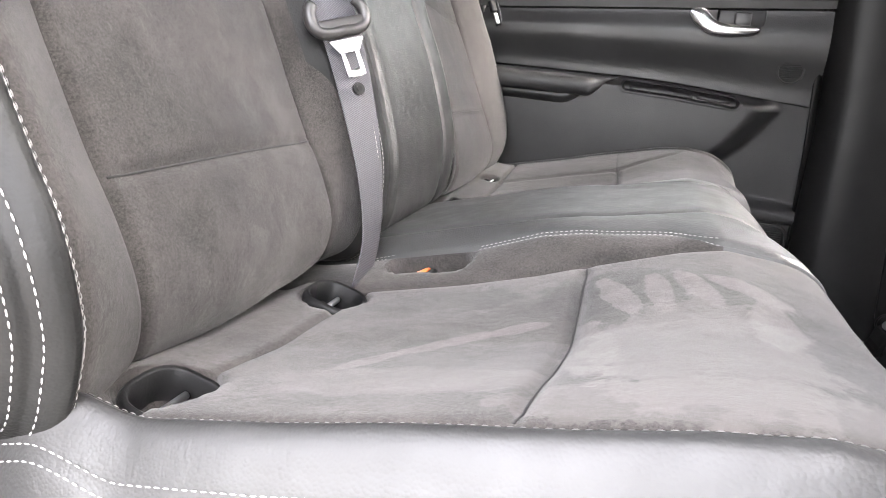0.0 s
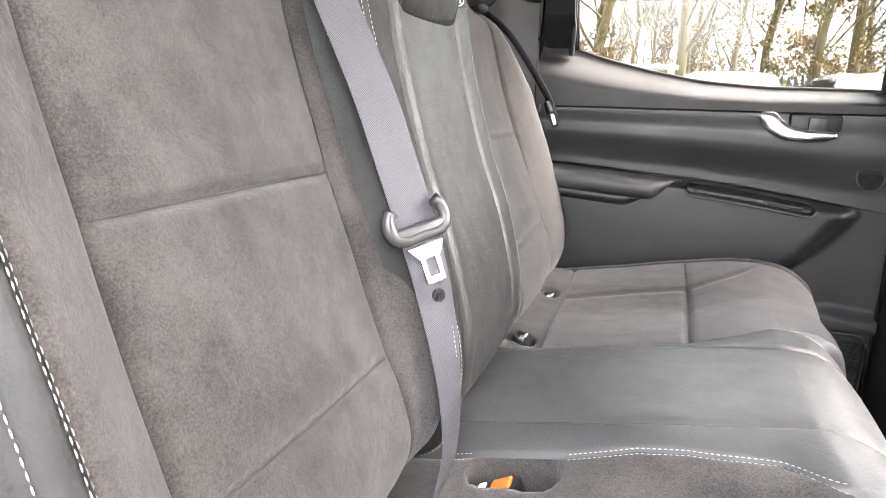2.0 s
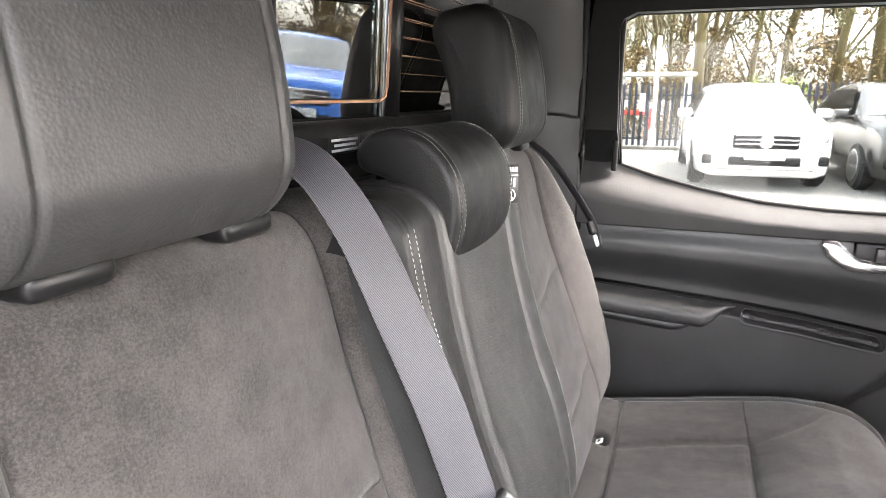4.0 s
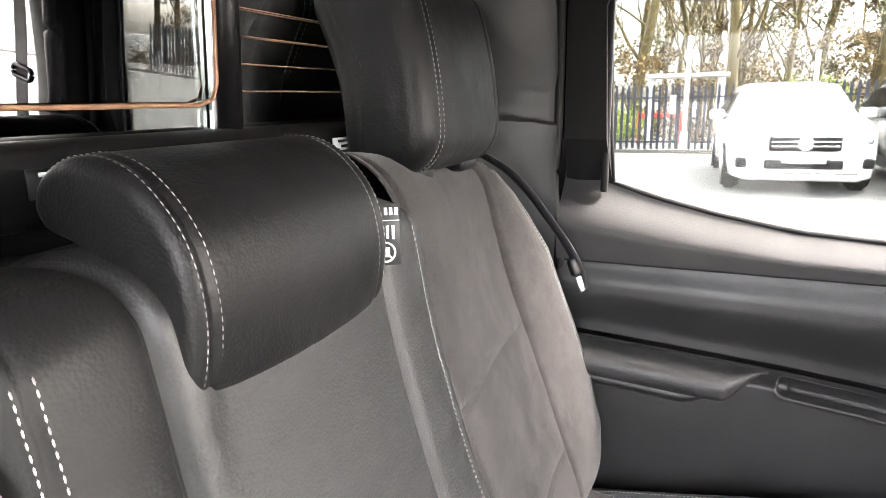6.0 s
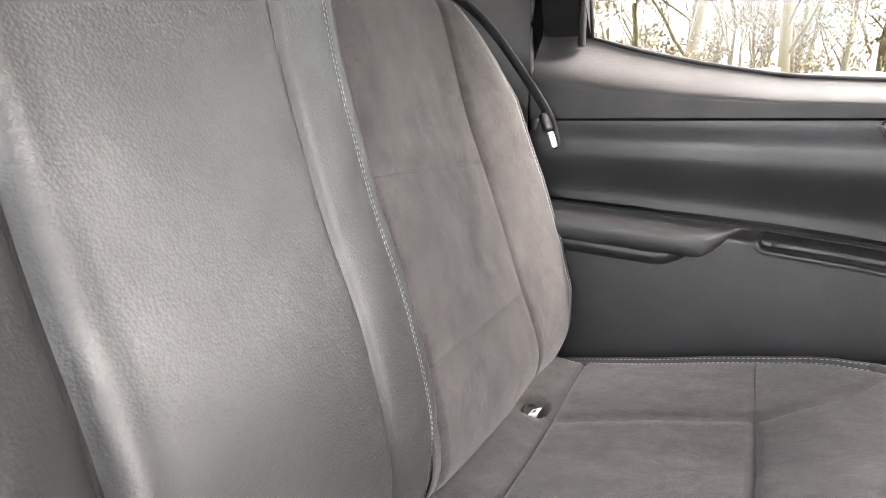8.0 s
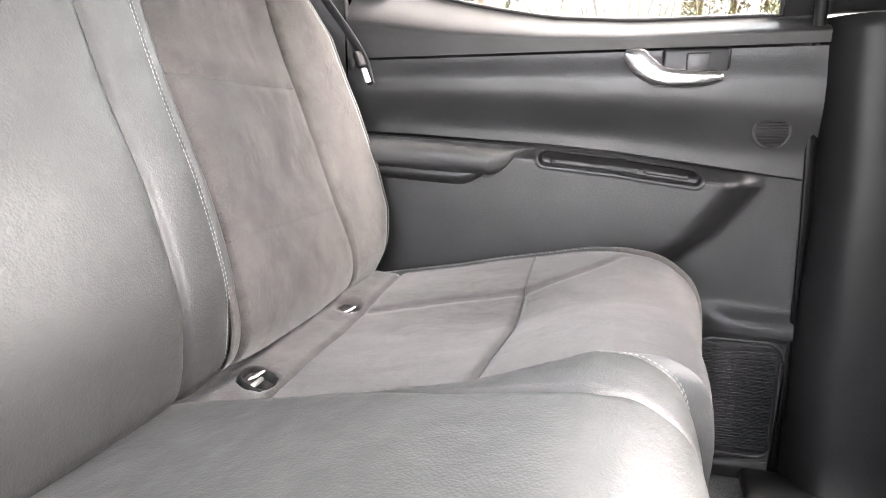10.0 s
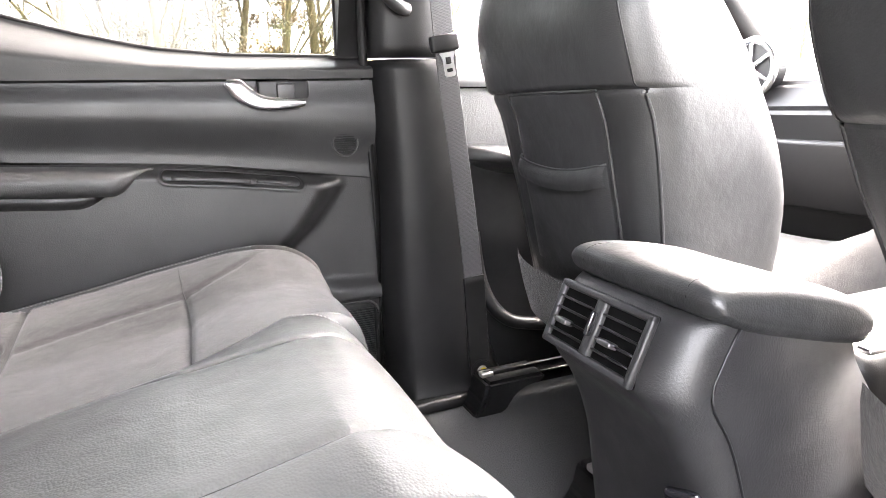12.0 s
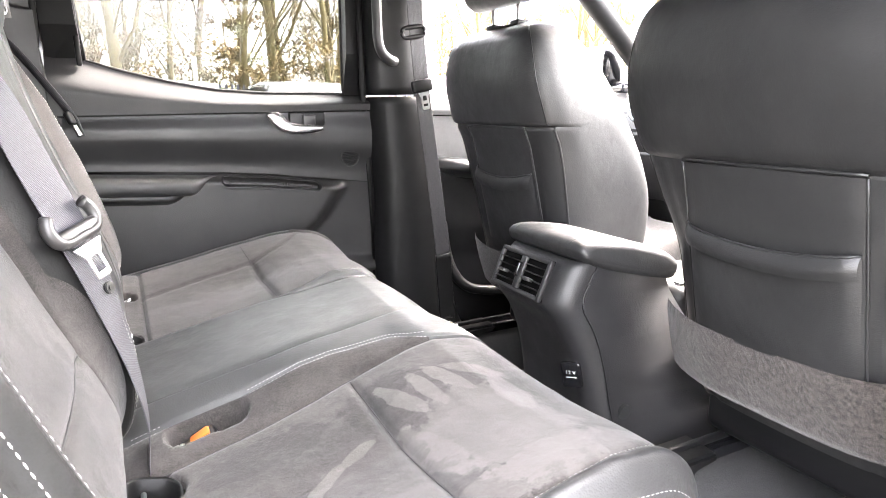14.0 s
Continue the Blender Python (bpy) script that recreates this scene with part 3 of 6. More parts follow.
            d = e_m + (e_r - e_m) * u + 0.003 * math.sin(math.pi * u)
            d += groove(h - k[1], 0.004, 0.0045) * (1 - 0.5 * nose)
        elif a <= 3:
            u = a - 2
            d = e_r + (e_s - e_r) * u + (0.004 if side < 0 else 0.0) * math.sin(math.pi * u)
        elif a <= 4:
            u = a - 3
            w = math.sin(math.pi * u)
            if u < 0.5:
                d = e_s + (e_d - e_s) * smoothstep(0, 0.5, u)
            else:
                d = e_d + (e_e - e_d) * smoothstep(0.45, 1.02, u)
            d += 0.005 * math.exp(-((s - st - 0.05) / 0.05) ** 2) * w
            d += groove(s - st, 0.007, 0.006) * min(1, u * 15, max(0, (1.0 - u)) * 15) * (1 - smoothstep(0.462, 0.486, h) if side > 0 else 1.0)
            d += groove(s - sr, 0.005, 0.006) + 0.013 * math.exp(-((x - 0.040) / 0.030) ** 2)
            if side > 0:
                d += groove(h - float(np.interp(x, [0.09, 0.12, 0.225, 0.348, 0.42, 0.47], [0.440, 0.447, 0.470, 0.479, 0.520, 0.575])), 0.006, 0.0045 * (1 - smoothstep(0.44, 0.48, x)) * smoothstep(0.08, 0.11, x))
            d += 0.002 * noise.noise(Vector((h * 9, x * 9, side * 3 + 7))) * w + 0.001 * noise.noise(Vector((h * 26, x * 26, side))) * w
        else:
            u = a - 4
            d = e_e + 0.006 * math.sin(math.pi * min(1, 2 * u)) - 0.15 * (1 - math.sqrt(max(0, 1 - u ** 2.3)))
            d += groove(u - 0.62, 0.05, 0.003) + (0.024 * smoothstep(0.115, 0.045, x) if side < 0 and s < st else 0.0)
        d += groove(h - k[2], 0.004, 0.003) + groove(h - k[3], 0.005, 0.0045 * (1 - nose) if side < 0 else 0.0) + groove(h - k[4], 0.004, 0.003)
        if a > 1.2 and a < 3.2 and s < st:
            y = YC + side * h
            if side < 0:
                dx = max(0, abs(x - CUT[0]) - (CUT[2] - CUT[3]))
                r = math.hypot(dx, y - CUT[1])
                d -= 0.040 * (1 - smoothstep(CUT[3] - 0.004, CUT[3] + 0.004, r))
        if x < 0.14 and s < st:
            for ax, ay in ANCHORS:
                r = math.hypot(x - ax, YC + side * h - ay)
                d -= (0.060 if side < 0 else 0.040) * (1 - smoothstep(0.029, 0.036, r) if side < 0 else 1 - smoothstep(0.014, 0.021, r))
        q = p + n * d
        # the centre section stops short of the two suede seats
        back = 0.030 * (1 - (smoothstep(2.0, 3.25, a) if side > 0 else smoothstep(0.7, 2.2, a))) * (smoothstep(0.39, 0.53, x) if s < s_nose else 1.0)
        return (q[0] - back, YC + side * h, q[1])

    flip = cv.normal(cv.s_of(0, 0.3))[1] < 0
    if flip:
        old = cv.normal
        cv.normal = lambda s: -old(s)
    one = sorted(set([k / 12 for k in range(13)] + [1 + k / 24 for k in range(25)] + [2 + k / 18 for k in range(19)] + [3 + k / 60 for k in range(61)] + [4 + k / 24 for k in range(25)]
                     + [0.97, 1.03, 0.98, 1.02, 2.03, 1.97, 2.94, 2.97, 3.008, 3.992, 4.03]))
    cols = sorted(set([-c for c in one] + one))
    rows = sorted(set(list(np.linspace(0, cv.end, 190)) + [st + k * 0.002 for k in range(-5, 6)] + [sr + k * 0.002 for k in range(-4, 5)]))
    s_ridge = min(rows, key=lambda v: abs(v - cv.s_of(0, 0.458)))
    s_front = min(rows, key=lambda v: abs(v - cv.s_of(0, 0.45)))
    cells = []
    for sg in (-1, 1):
        span = lambda a, b: (-b, -a) if sg < 0 else (a, b)
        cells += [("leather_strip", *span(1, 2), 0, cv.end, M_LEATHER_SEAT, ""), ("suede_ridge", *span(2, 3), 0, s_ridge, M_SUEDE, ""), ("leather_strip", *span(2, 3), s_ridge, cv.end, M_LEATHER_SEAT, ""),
                  ("rear_roll", *span(3, 4), 0, sr, M_SUEDE, ""), ("suede_panel", *span(3, 4), sr, st, M_SUEDE_HAND if sg < 0 else M_SUEDE, ""), ("suede_panel", *span(3, 4), st, cv.end, M_SUEDE_HAND if sg < 0 else M_SUEDE, "suede brushed by a palm, lighter nap" if sg < 0 else ""),
                  ("side_roll", *span(4, 5), 0, cv.end if sg < 0 else s_front, M_LEATHER, "black leather side roll")]
        if sg > 0:
            cells.append(("suede_corner", 4, 5, s_front, cv.end, M_SUEDE, ""))
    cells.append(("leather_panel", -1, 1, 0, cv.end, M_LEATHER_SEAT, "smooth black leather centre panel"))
    panel_parts(place, cols, rows, cells, root)
    for sg in (-1, 1):
        # Cushion seams get the same added tubes as groove shade.
        for line in ([(sg * c, st) for c in np.linspace(3.01, 3.985, 70)], [(sg * c, sr) for c in np.linspace(3.01, 3.985, 70)], [(sg * 3.0, s) for s in np.linspace(cv.s_of(0, 0.04), cv.s_of(0, 0.46), 80)], [(sg * 1.0, s) for s in np.linspace(cv.s_of(0, 0.04), cv.s_of(0, 0.50), 80)]):
            part("seam", sweep("seam", [place(c, s) for c, s in line], 0.0010, 5), M_SEAM, root, "sewn seam, its groove shade laid in as a dark tube")
    up = (0.2, 0, 1)
    s0, s9 = cv.s_of(0, 0.06), cv.s_of(0, 0.458)
    for c in (-1.93, -2.10):
        sa = [s for s in np.linspace(s0, s9, 150) if abs(cv.at(s)[0] - CUT[0]) > CUT[2] + 0.004]
        for seg in ([s for s in sa if cv.at(s)[0] < CUT[0]], [s for s in sa if cv.at(s)[0] > CUT[0]]):
            ps, ns = outward(*seam_line(place, [(c, s) for s in seg]), up)
            part("stitching", stitches(ps, ns, 0.0055, 0.004, 0.0006), M_THREAD, root, "pale contrast stitching")
    for c in (-4.06, 3.985, 4.10, -4.58, -4.66):
        last = cv.s_of(1, 0.33, 0.5) if c < 0 else cv.s_of(0, 0.455)
        ps, ns = outward(*seam_line(place, [(c, s) for s in np.linspace(cv.s_of(0, 0.01), last, 200)]), up)
        part("stitching", stitches(ps, ns, 0.0062, 0.0046, 0.00055), M_THREAD if abs(c) < 4.2 else M_THREAD_DIM, root, "pale contrast stitching")
    for c in (1.90, 2.30):
        ps, ns = outward(*seam_line(place, [(c, s) for s in np.linspace(cv.s_of(0, 0.49), cv.s_of(1, 0.29, 0.45), 60)]), (1, 0, 0.4))
        part("stitching", stitches(ps, ns, 0.0062, 0.0046, 0.0006), M_THREAD, root, "pale contrast stitching")
    return root, place, cv


CUSHION, place_cush, CV_CUSH = build_cushion()


# ---- headrests ----
def rounded_section(w, h, r, n=10):
    """Rounded rectangle round the origin."""
    out = []
    for cx, cz, a0 in ((w / 2 - r, h / 2 - r, 0), (-w / 2 + r, h / 2 - r, 90), (-w / 2 + r, -h / 2 + r, 180), (w / 2 - r, -h / 2 + r, 270)):
        for k in range(n):
            a = radians(a0 + 90 * k / (n - 1))
            out.append((cx + r * math.cos(a), cz + r * math.sin(a)))
    return out


def even_ring(pts, n):
    return [tuple(p) for p in resample(list(pts) + [pts[0]], n + 1)[:-1]]


def headrest_loft(section, ys, half, seam, round_in, top_drop=0.0, mid=(0, 0)):
    """Sections of one outline along y, drawn in at the ends."""
    sec = []
    for y in sorted(set(round(float(v), 5) for v in ys)):
        e = max(0, (abs(y) - (half - round_in)) / round_in)
        k = round_in * (1 - math.sqrt(max(0, 1 - min(1, e) ** 2)))
        g = 0.0019 * math.exp(-((abs(y) - seam) / 0.003) ** 2)
        sh = k + g
        ring = []
        n = len(section)
        for i, (x, z) in enumerate(section):
            x0, z0 = section[i - 1]
            x1, z1 = section[(i + 1) % n]
            t = np.array([x1 - x0, z1 - z0])
            t /= np.linalg.norm(t) + 1e-9
            nn = np.array([t[1], -t[0]])
            ring.append((x - nn[0] * sh, y, z - nn[1] * sh))
        sec.append(ring)

    def inset(r, k, out):
        c = np.mean(np.array(r), axis=0)
        return [(c[0] + (x - c[0]) * k, y + out, c[2] + (z - c[2]) * k) for x, y, z in r]

    if len(sec) > 2 and round_in > 0.02:
        sec = [inset(sec[0], k, -o) for k, o in ((0.05, 0.004), (0.4, 0.0034), (0.75, 0.002))] + sec + [inset(sec[-1], k, o) for k, o in ((0.75, 0.002), (0.4, 0.0034), (0.05, 0.004))]
    return sec


def build_headrest(y0, name, label):
    root = thing(name, label, "headrest", (-0.13, y0, 0.93), "rear headrests")
    lean = Matrix.Translation((-0.148, y0 + (-0.014 if y0 < 0 else 0.003), 1.046)) @ Matrix.Rotation(radians(-9), 4, "Y")
    sec2 = even_ring(rounded_section(0.115, 0.232, 0.045, 14), 100)
    sec2 = [(x + 0.012 * (1 - (z / 0.116) ** 2) - (0.012 if x < 0 else 0) * (z > 0) * z / 0.1, z) for x, z in sec2]
    half = 0.119 if y0 < 0 else 0.124
    ys = sorted(set(list(np.linspace(-half, half, 60)) + [s * (0.088 + j * 0.0016) for s in (-1, 1) for j in range(-5, 6)] + [s * (half - 0.03 * (1 - math.sin(a))) for s in (-1, 1) for a in np.linspace(0, math.pi / 2, 14)]))
    sec = headrest_loft(sec2, ys, half, 0.088, 0.030)
    me = rings("pad", [[lean @ Vector(p) for p in r] for r in sec])
    # Far pad gets the copy with shade painted into its colour.
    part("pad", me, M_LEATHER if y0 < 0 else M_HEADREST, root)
    n = len(sec2)
    for sg in ((-1,) if y0 > 0 else ()):
        for off in (-0.0055, 0.0055):
            y = sg * (0.088 + off)
            ring = headrest_loft(sec2, [y], half, 0.088, 0.030)[0]
            idx = [i % n for i in range(int(n * 0.62), int(n * 1.38))]
            ps = np.array([lean @ Vector(ring[i]) for i in idx])
            c = np.array(lean.translation)
            ns = np.array([(p - c) * [1, 0, 1] for p in ps])
            part("stitching", stitches(ps, ns, 0.0058, 0.004, 0.0009, 0.0004), M_THREAD_DIM, root, "grey contrast stitching")
    for sg in (-1, 1):
        y = y0 + sg * 0.069
        part("post", sweep("post", [(-0.128, y, 0.90), (-0.132, y, 0.95), (-0.135, y, 0.98)], 0.006, 12), M_STEEL, root, "round steel post")
        part("guide", rbox((0.042, 0.054, 0.018), 0.008, 4, (-0.122, y, 0.934)), M_BLACK, root, "black plastic guide collar")
    return root


build_headrest(-0.420, "headrest", "raised black leather rear headrest with vertical seams, stitched")
build_headrest(0.369, "headrest", "raised black leather rear headrest beside pillar, stitched")


def build_mid_headrest():
    root = thing("centre_headrest", "low saddle-shaped black leather centre headrest with double stitching", "headrest", (-0.1, YC, 0.93), "rear headrests")
    out = catmull([(-0.042, 0.856), (-0.031, 0.875), (-0.026, 0.912), (-0.035, 0.950), (-0.060, 0.979), (-0.088, 0.991), (-0.116, 0.990), (-0.138, 0.979),
                   (-0.146, 0.962), (-0.138, 0.947), (-0.116, 0.940), (-0.094, 0.929), (-0.074, 0.908), (-0.060, 0.876), (-0.053, 0.860)], 5)
    sec2 = [tuple(p) for p in out]
    area = sum(a[0] * b[1] - b[0] * a[1] for a, b in zip(sec2, sec2[1:] + sec2[:1]))
    if area < 0:
        sec2 = sec2[::-1]
    half = 0.101
    ys = sorted(set(list(np.linspace(-half, half, 50)) + [s * (0.089 + j * 0.0016) for s in (-1, 1) for j in range(-4, 5)] + [s * (half - 0.012 * (1 - math.sin(a))) for s in (-1, 1) for a in np.linspace(0, math.pi / 2, 10)]))
    sec = headrest_loft(sec2, ys, half, 0.089, 0.011)
    def sag(p):
        """The front lip hangs lowest in the middle."""
        return p[2] - 0.013 * (1 - (p[1] / half) ** 2) * smoothstep(0.93, 0.87, p[2])

    me = rings("pad", [[(p[0], p[1] + YC - 0.006, sag(p)) for p in r] for r in sec])
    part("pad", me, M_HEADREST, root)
    for sg in (-1, 1):
        for yy in (0.0840, 0.0940):
            ring = headrest_loft(sec2, [sg * yy], half, 0.089, 0.011)[0]
            keep = [i for i in range(len(ring)) if ring[i][2] > 0.862 and not (ring[i][0] > -0.143 and ring[i][2] < 0.945 and ring[i][0] < -0.05)]
            keep.sort(key=lambda i: math.atan2(ring[i][2] - 0.93, ring[i][0] + 0.10))
            ps = np.array([(ring[i][0], ring[i][1] + YC - 0.006, ring[i][2]) for i in keep])
            ns = np.array([(p[0] + 0.10, 0.0, p[2] - 0.93) for p in ps])
            part("stitching", stitches(ps, ns, 0.0052, 0.0040, 0.00045, 0.0003), M_THREAD, root, "pale double stitching")
    for sg in (-1, 1):
        part("post", sweep("post", [(-0.125, YC + sg * 0.055, 0.905), (-0.125, YC + sg * 0.055, 0.95)], 0.006, 12), M_STEEL, root)
        part("guide", rbox((0.034, 0.042, 0.014), 0.006, 4, (-0.122, YC + sg * 0.055, 0.938)), M_BLACK, root)


build_mid_headrest()


# ---- far rear door ----
DX = (-0.045, 0.728)


def glassline(x):
    return float(np.interp(x, [-0.05, 0.0, 0.05, 0.10, 0.20, 0.32, 0.45, 0.68, 0.74], [0.898, 0.885, 0.868, 0.851, 0.826, 0.803, 0.793, 0.791, 0.791]))


def crease_low(x):
    return float(np.interp(x, [-0.05, 0.06, 0.32, 0.43, 0.73], [0.617, 0.611, 0.594, 0.583, 0.541]))


CREASE = 0.745


def box_front(z):
    """Where the raised pocket part of the door ends, at each height."""
    return float(np.interp(z, [0.05, 0.2, 0.40, 0.45, 0.53, 0.56], [0.40, 0.42, 0.485, 0.545, 0.605, 0.61]))


def door_y(x, z):
    lo, hi = crease_low(x), glassline(x)
    if z >= CREASE:
        u = (z - CREASE) / max(1e-6, hi - CREASE)
        return 0.690 + 0.006 * (1 - u) + 0.062 * smoothstep(0.35, 1.0, u) ** 1.2
    if z >= lo:
        u = (z - lo) / (CREASE - lo)
        return 0.716 - 0.026 * smoothstep(0.10, 0.62, u) + 0.012 * smoothstep(0.70, 1.0, u)
    ridge = 0.668
    e = box_front(z)
    inside = 1 - smoothstep(e - 0.012, e + 0.062, x)
    top = smoothstep(lo - 0.030, lo, z)
    box = ridge + 0.012 * smoothstep(0.5, 0.2, z) + 0.034 * top ** 2
    flat = 0.722 + 0.004 * math.sin(x * 9)
    ledge = (0.022 * smoothstep(0.335, 0.30, z + 0.10 * (x - 0.66)) * smoothstep(0.272, 0.284, z) + 0.006 * smoothstep(0.284, 0.272, z)) * smoothstep(0.56, 0.64, x)
    recess = 0.0
    if z > lo - 0.05:
        dx = max(0.0, abs(x - 0.439) - 0.117)
        r = math.hypot(dx, z - (lo - 0.019))
        recess = 0.022 * (1 - smoothstep(0.0085, 0.0120, r)) - 0.0010 * math.exp(-((r - 0.0150) / 0.0022) ** 2)
    return box * inside + (flat - ledge) * (1 - inside) + recess


def build_door():
    root = thing("car_door", "closed black rear car door with chrome handle, armrest and side window", "car door", (0.35, 0.75, 0.05))

    def sheet(name, z0, z1, nz, material, label=""):
        xs = sorted(list(np.linspace(DX[0], DX[1], 120)) + list(np.linspace(0.300, 0.330, 22)) + list(np.linspace(0.550, 0.580, 22)))
        return part(name, grid(lambda x, v: (x, door_y(x, z0(x) + (z1(x) - z0(x)) * v), z0(x) + (z1(x) - z0(x)) * v), xs, nz if isinstance(nz, list) else list(np.linspace(0, 1, nz)), name), material, root, label)

    sheet("lower_panel", lambda x: 0.05, lambda x: crease_low(x) - 0.0015, list(np.linspace(0, 0.90, 80)) + list(np.linspace(0.903, 1, 52)), M_PANEL_LOW, "grained dark grey lower door panel")
    sheet("mid_panel", lambda x: crease_low(x) + 0.0015, lambda x: CREASE - 0.002, 40, M_PANEL, "concave soft black door panel")
    sheet("sill_panel", lambda x: CREASE + 0.002, glassline, 36, M_PANEL_LOW, "black window sill panel")
    # dark backing behind the joints
    part("door_shell", rbox((0.80, 0.03, 0.72), 0.005, 2, (0.342, 0.775, 0.41)), M_BLACK, root)
    # window frame: a ring with a wide triangular piece at the rear
    top = 1.192
    inner = [(0.036, glassline(0.036)), (0.030, 0.95), (0.022, 1.16), (0.030, top - 0.012), (0.055, top)] + [(x, top - 0.006 * ((x - 0.1) / 0.6) ** 2) for x in np.linspace(0.1, 0.66, 6)] + [(0.677, top - 0.02), (0.675, 1.0), (0.672, 0.90), (0.671, 0.792)]
    low = [(x, glassline(x)) for x in np.linspace(0.64, 0.08, 14)]
    ring_in = inner + low
    outer = []
    for x, z in ring_in:
        if x < 0.04 and z < 1.17:
            outer.append((-0.042, z if z > 0.9 else 0.86))
        elif z > 1.15:
            outer.append((max(-0.042, x - (0.06 if x < 0.06 else 0)) if x < 0.6 else x + 0.045, z + 0.07))
        elif x > 0.66:
            outer.append((0.728, z))
        else:
            outer.append((x, z - 0.03))
    bm = bmesh.new()
    n = len(ring_in)
    loops = []
    for pts, y in ((outer, 0.722), (ring_in, 0.716), (ring_in, 0.765), (outer, 0.775)):
        loops.append([bm.verts.new((x, y if 0 < q < len(inner) - 1 else max(y, 0.757), z)) for q, (x, z) in enumerate(pts)])
    for a, b in ((0, 1), (1, 2), (2, 3)):
        for i in range(n):
            j = (i + 1) % n
            bm.faces.new((loops[a][i], loops[a][j], loops[b][j], loops[b][i]))
    bmesh.ops.recalc_face_normals(bm, faces=bm.faces)
    frame_ob = part("window_frame", bm, M_TRIM, root, "matt black window surround")
    part("seal", sweep("seal", [(x, 0.758, z + 0.002) for x, z in ring_in] + [(ring_in[0][0], 0.758, ring_in[0][1])], 0.005, 6, None, (0, 1, 0)), M_RUBBER, root, "black rubber window seal")
    part("division_bar", rbox((0.012, 0.016, 0.34), 0.004, 2, (0.026, 0.735, 1.03)), M_TRIM, root)
    pane = part("window_pane", prism(ring_in[::-1], "Y", 0.762, 0.765), M_GLASS, root, "clear side window glass")
    pane.visible_shadow = False
    # armrest pad
    secs = []
    for x in np.linspace(-0.05, 0.300, 40):
        u = (x + 0.05) / 0.35
        zt = crease_low(x) - 0.004
        h = 0.053 - 0.003 * u
        tip = smoothstep(0.80, 1.0, u)
        h *= 1 - 0.93 * tip
        dep = 0.058 * (1 - tip) + 0.004
        y0 = 0.694
        zz = [(0, 0), (0.35, 0.02), (0.75, 0.10), (0.96, 0.30), (1.0, 0.55), (0.93, 0.80), (0.70, 0.95), (0.2, 1.0), (0, 1.0)]
        secs.append([(x, y0 - dep * a, zt - h * b) for a, b in catmull(zz, 3)])
    arm = part("armrest", rings("armrest", secs), M_LEATHER, root, "padded black leatherette armrest")
    def lip(x, v):
        tip = smoothstep(0.17, 0.305, x)
        top = crease_low(x) - 0.004 - (0.050 * (1 - 0.93 * tip))
        return (x, 0.650 + 0.040 * tip + 0.021 * v ** 2 * (1 - tip) - 0.004 * math.sin(math.pi * v) * (1 - tip), top - 0.024 * v * (1 - 0.8 * tip))

    part("grip_shell", grid(lip, list(np.linspace(-0.05, 0.300, 40)), list(np.linspace(0, 1, 12)), "grip_shell", True, True), M_PANEL_LOW, root, "grey lip under the armrest")
    # slot
    zc = lambda x: crease_low(x) - 0.019
    on = lambda x, dz, out: (x, 0.6935 - out, zc(x) + dz)
    part("slot_floor", sweep("floor", [on(x, 0.0, -0.012) for x in np.linspace(0.322, 0.560, 16)], 0.01, 10, (0.006, 0.018), (0, 0.35, 1)), M_PANEL_LOW, root, "grey tray in the slot")
    part("switch_plate", sweep("plate", [on(x, -0.0045, 0.003) for x in np.linspace(0.328, 0.470, 12)], 0.01, 10, (0.006, 0.009), (0, 0.35, 1)), M_PANEL_LOW, root, "grey switch plate")
    part("window_switch", sweep("switch", [on(x, -0.002, 0.005) for x in np.linspace(0.480, 0.548, 8)], 0.01, 10, (0.006, 0.007), (0, 0.35, 1)), M_PANEL_LOW, root, "window switch")
    # handle
    part("handle_bowl", rbox((0.100, 0.020, 0.056), 0.006, 3, (0.547, 0.7035, 0.718)), M_BLACK, root, "black recess behind the handle")
    lever = catmull([(0.440, 0.694, 0.740), (0.460, 0.690, 0.730), (0.477, 0.687, 0.715), (0.497, 0.685, 0.704), (0.525, 0.684, 0.700), (0.556, 0.685, 0.700), (0.587, 0.690, 0.701)], 6)
    wid = np.interp(np.linspace(0, 1, len(lever)), [0, 0.15, 0.35, 0.6, 0.9, 1], [0.014, 0.038, 0.036, 0.029, 0.023, 0.014])
    secs = []
    for i, p in enumerate(lever):
        d = Vector(lever[min(i + 1, len(lever) - 1)]) - Vector(lever[max(i - 1, 0)])
        d.normalize()
        up2 = Vector((0, 1, 0)).cross(d).normalized()
        secs.append([Vector(p) + up2 * (wid[i] / 2 * math.copysign(abs(math.cos(a)) ** 0.7, math.cos(a))) + Vector((0, 1, 0)) * 0.009 * math.sin(a) for a in np.linspace(0, 2 * math.pi, 16, endpoint=False)])
    part("handle", rings("handle", secs), M_CHROME, root, "satin chrome door handle")
    part("lock_tab", rbox((0.034, 0.012, 0.030), 0.003, 2, (0.550, 0.692, 0.723)), M_PANEL, root)
    # tweeter
    ty = door_y(0.664, 0.619)
    tw = part("tweeter", disc(0.026, 0.010, "Y", 40, (0.664, ty + 0.002, 0.619), 0.002), M_BLACK, root, "round black tweeter grille")
    for k in range(-5, 6):
        z = 0.0043 * k
        w = 2 * math.sqrt(max(0.0001, 0.0225 ** 2 - z * z))
        part("rib", rbox((w, 0.004, 0.0020), 0.0008, 1, (0.664, ty - 0.0045, 0.619 + z)), M_TRIM, tw)
    part("tweeter_rim", ring_tube(0.026, 0.0020, "Y", (0.664, ty - 0.0025, 0.619), 40), M_PANEL, tw)
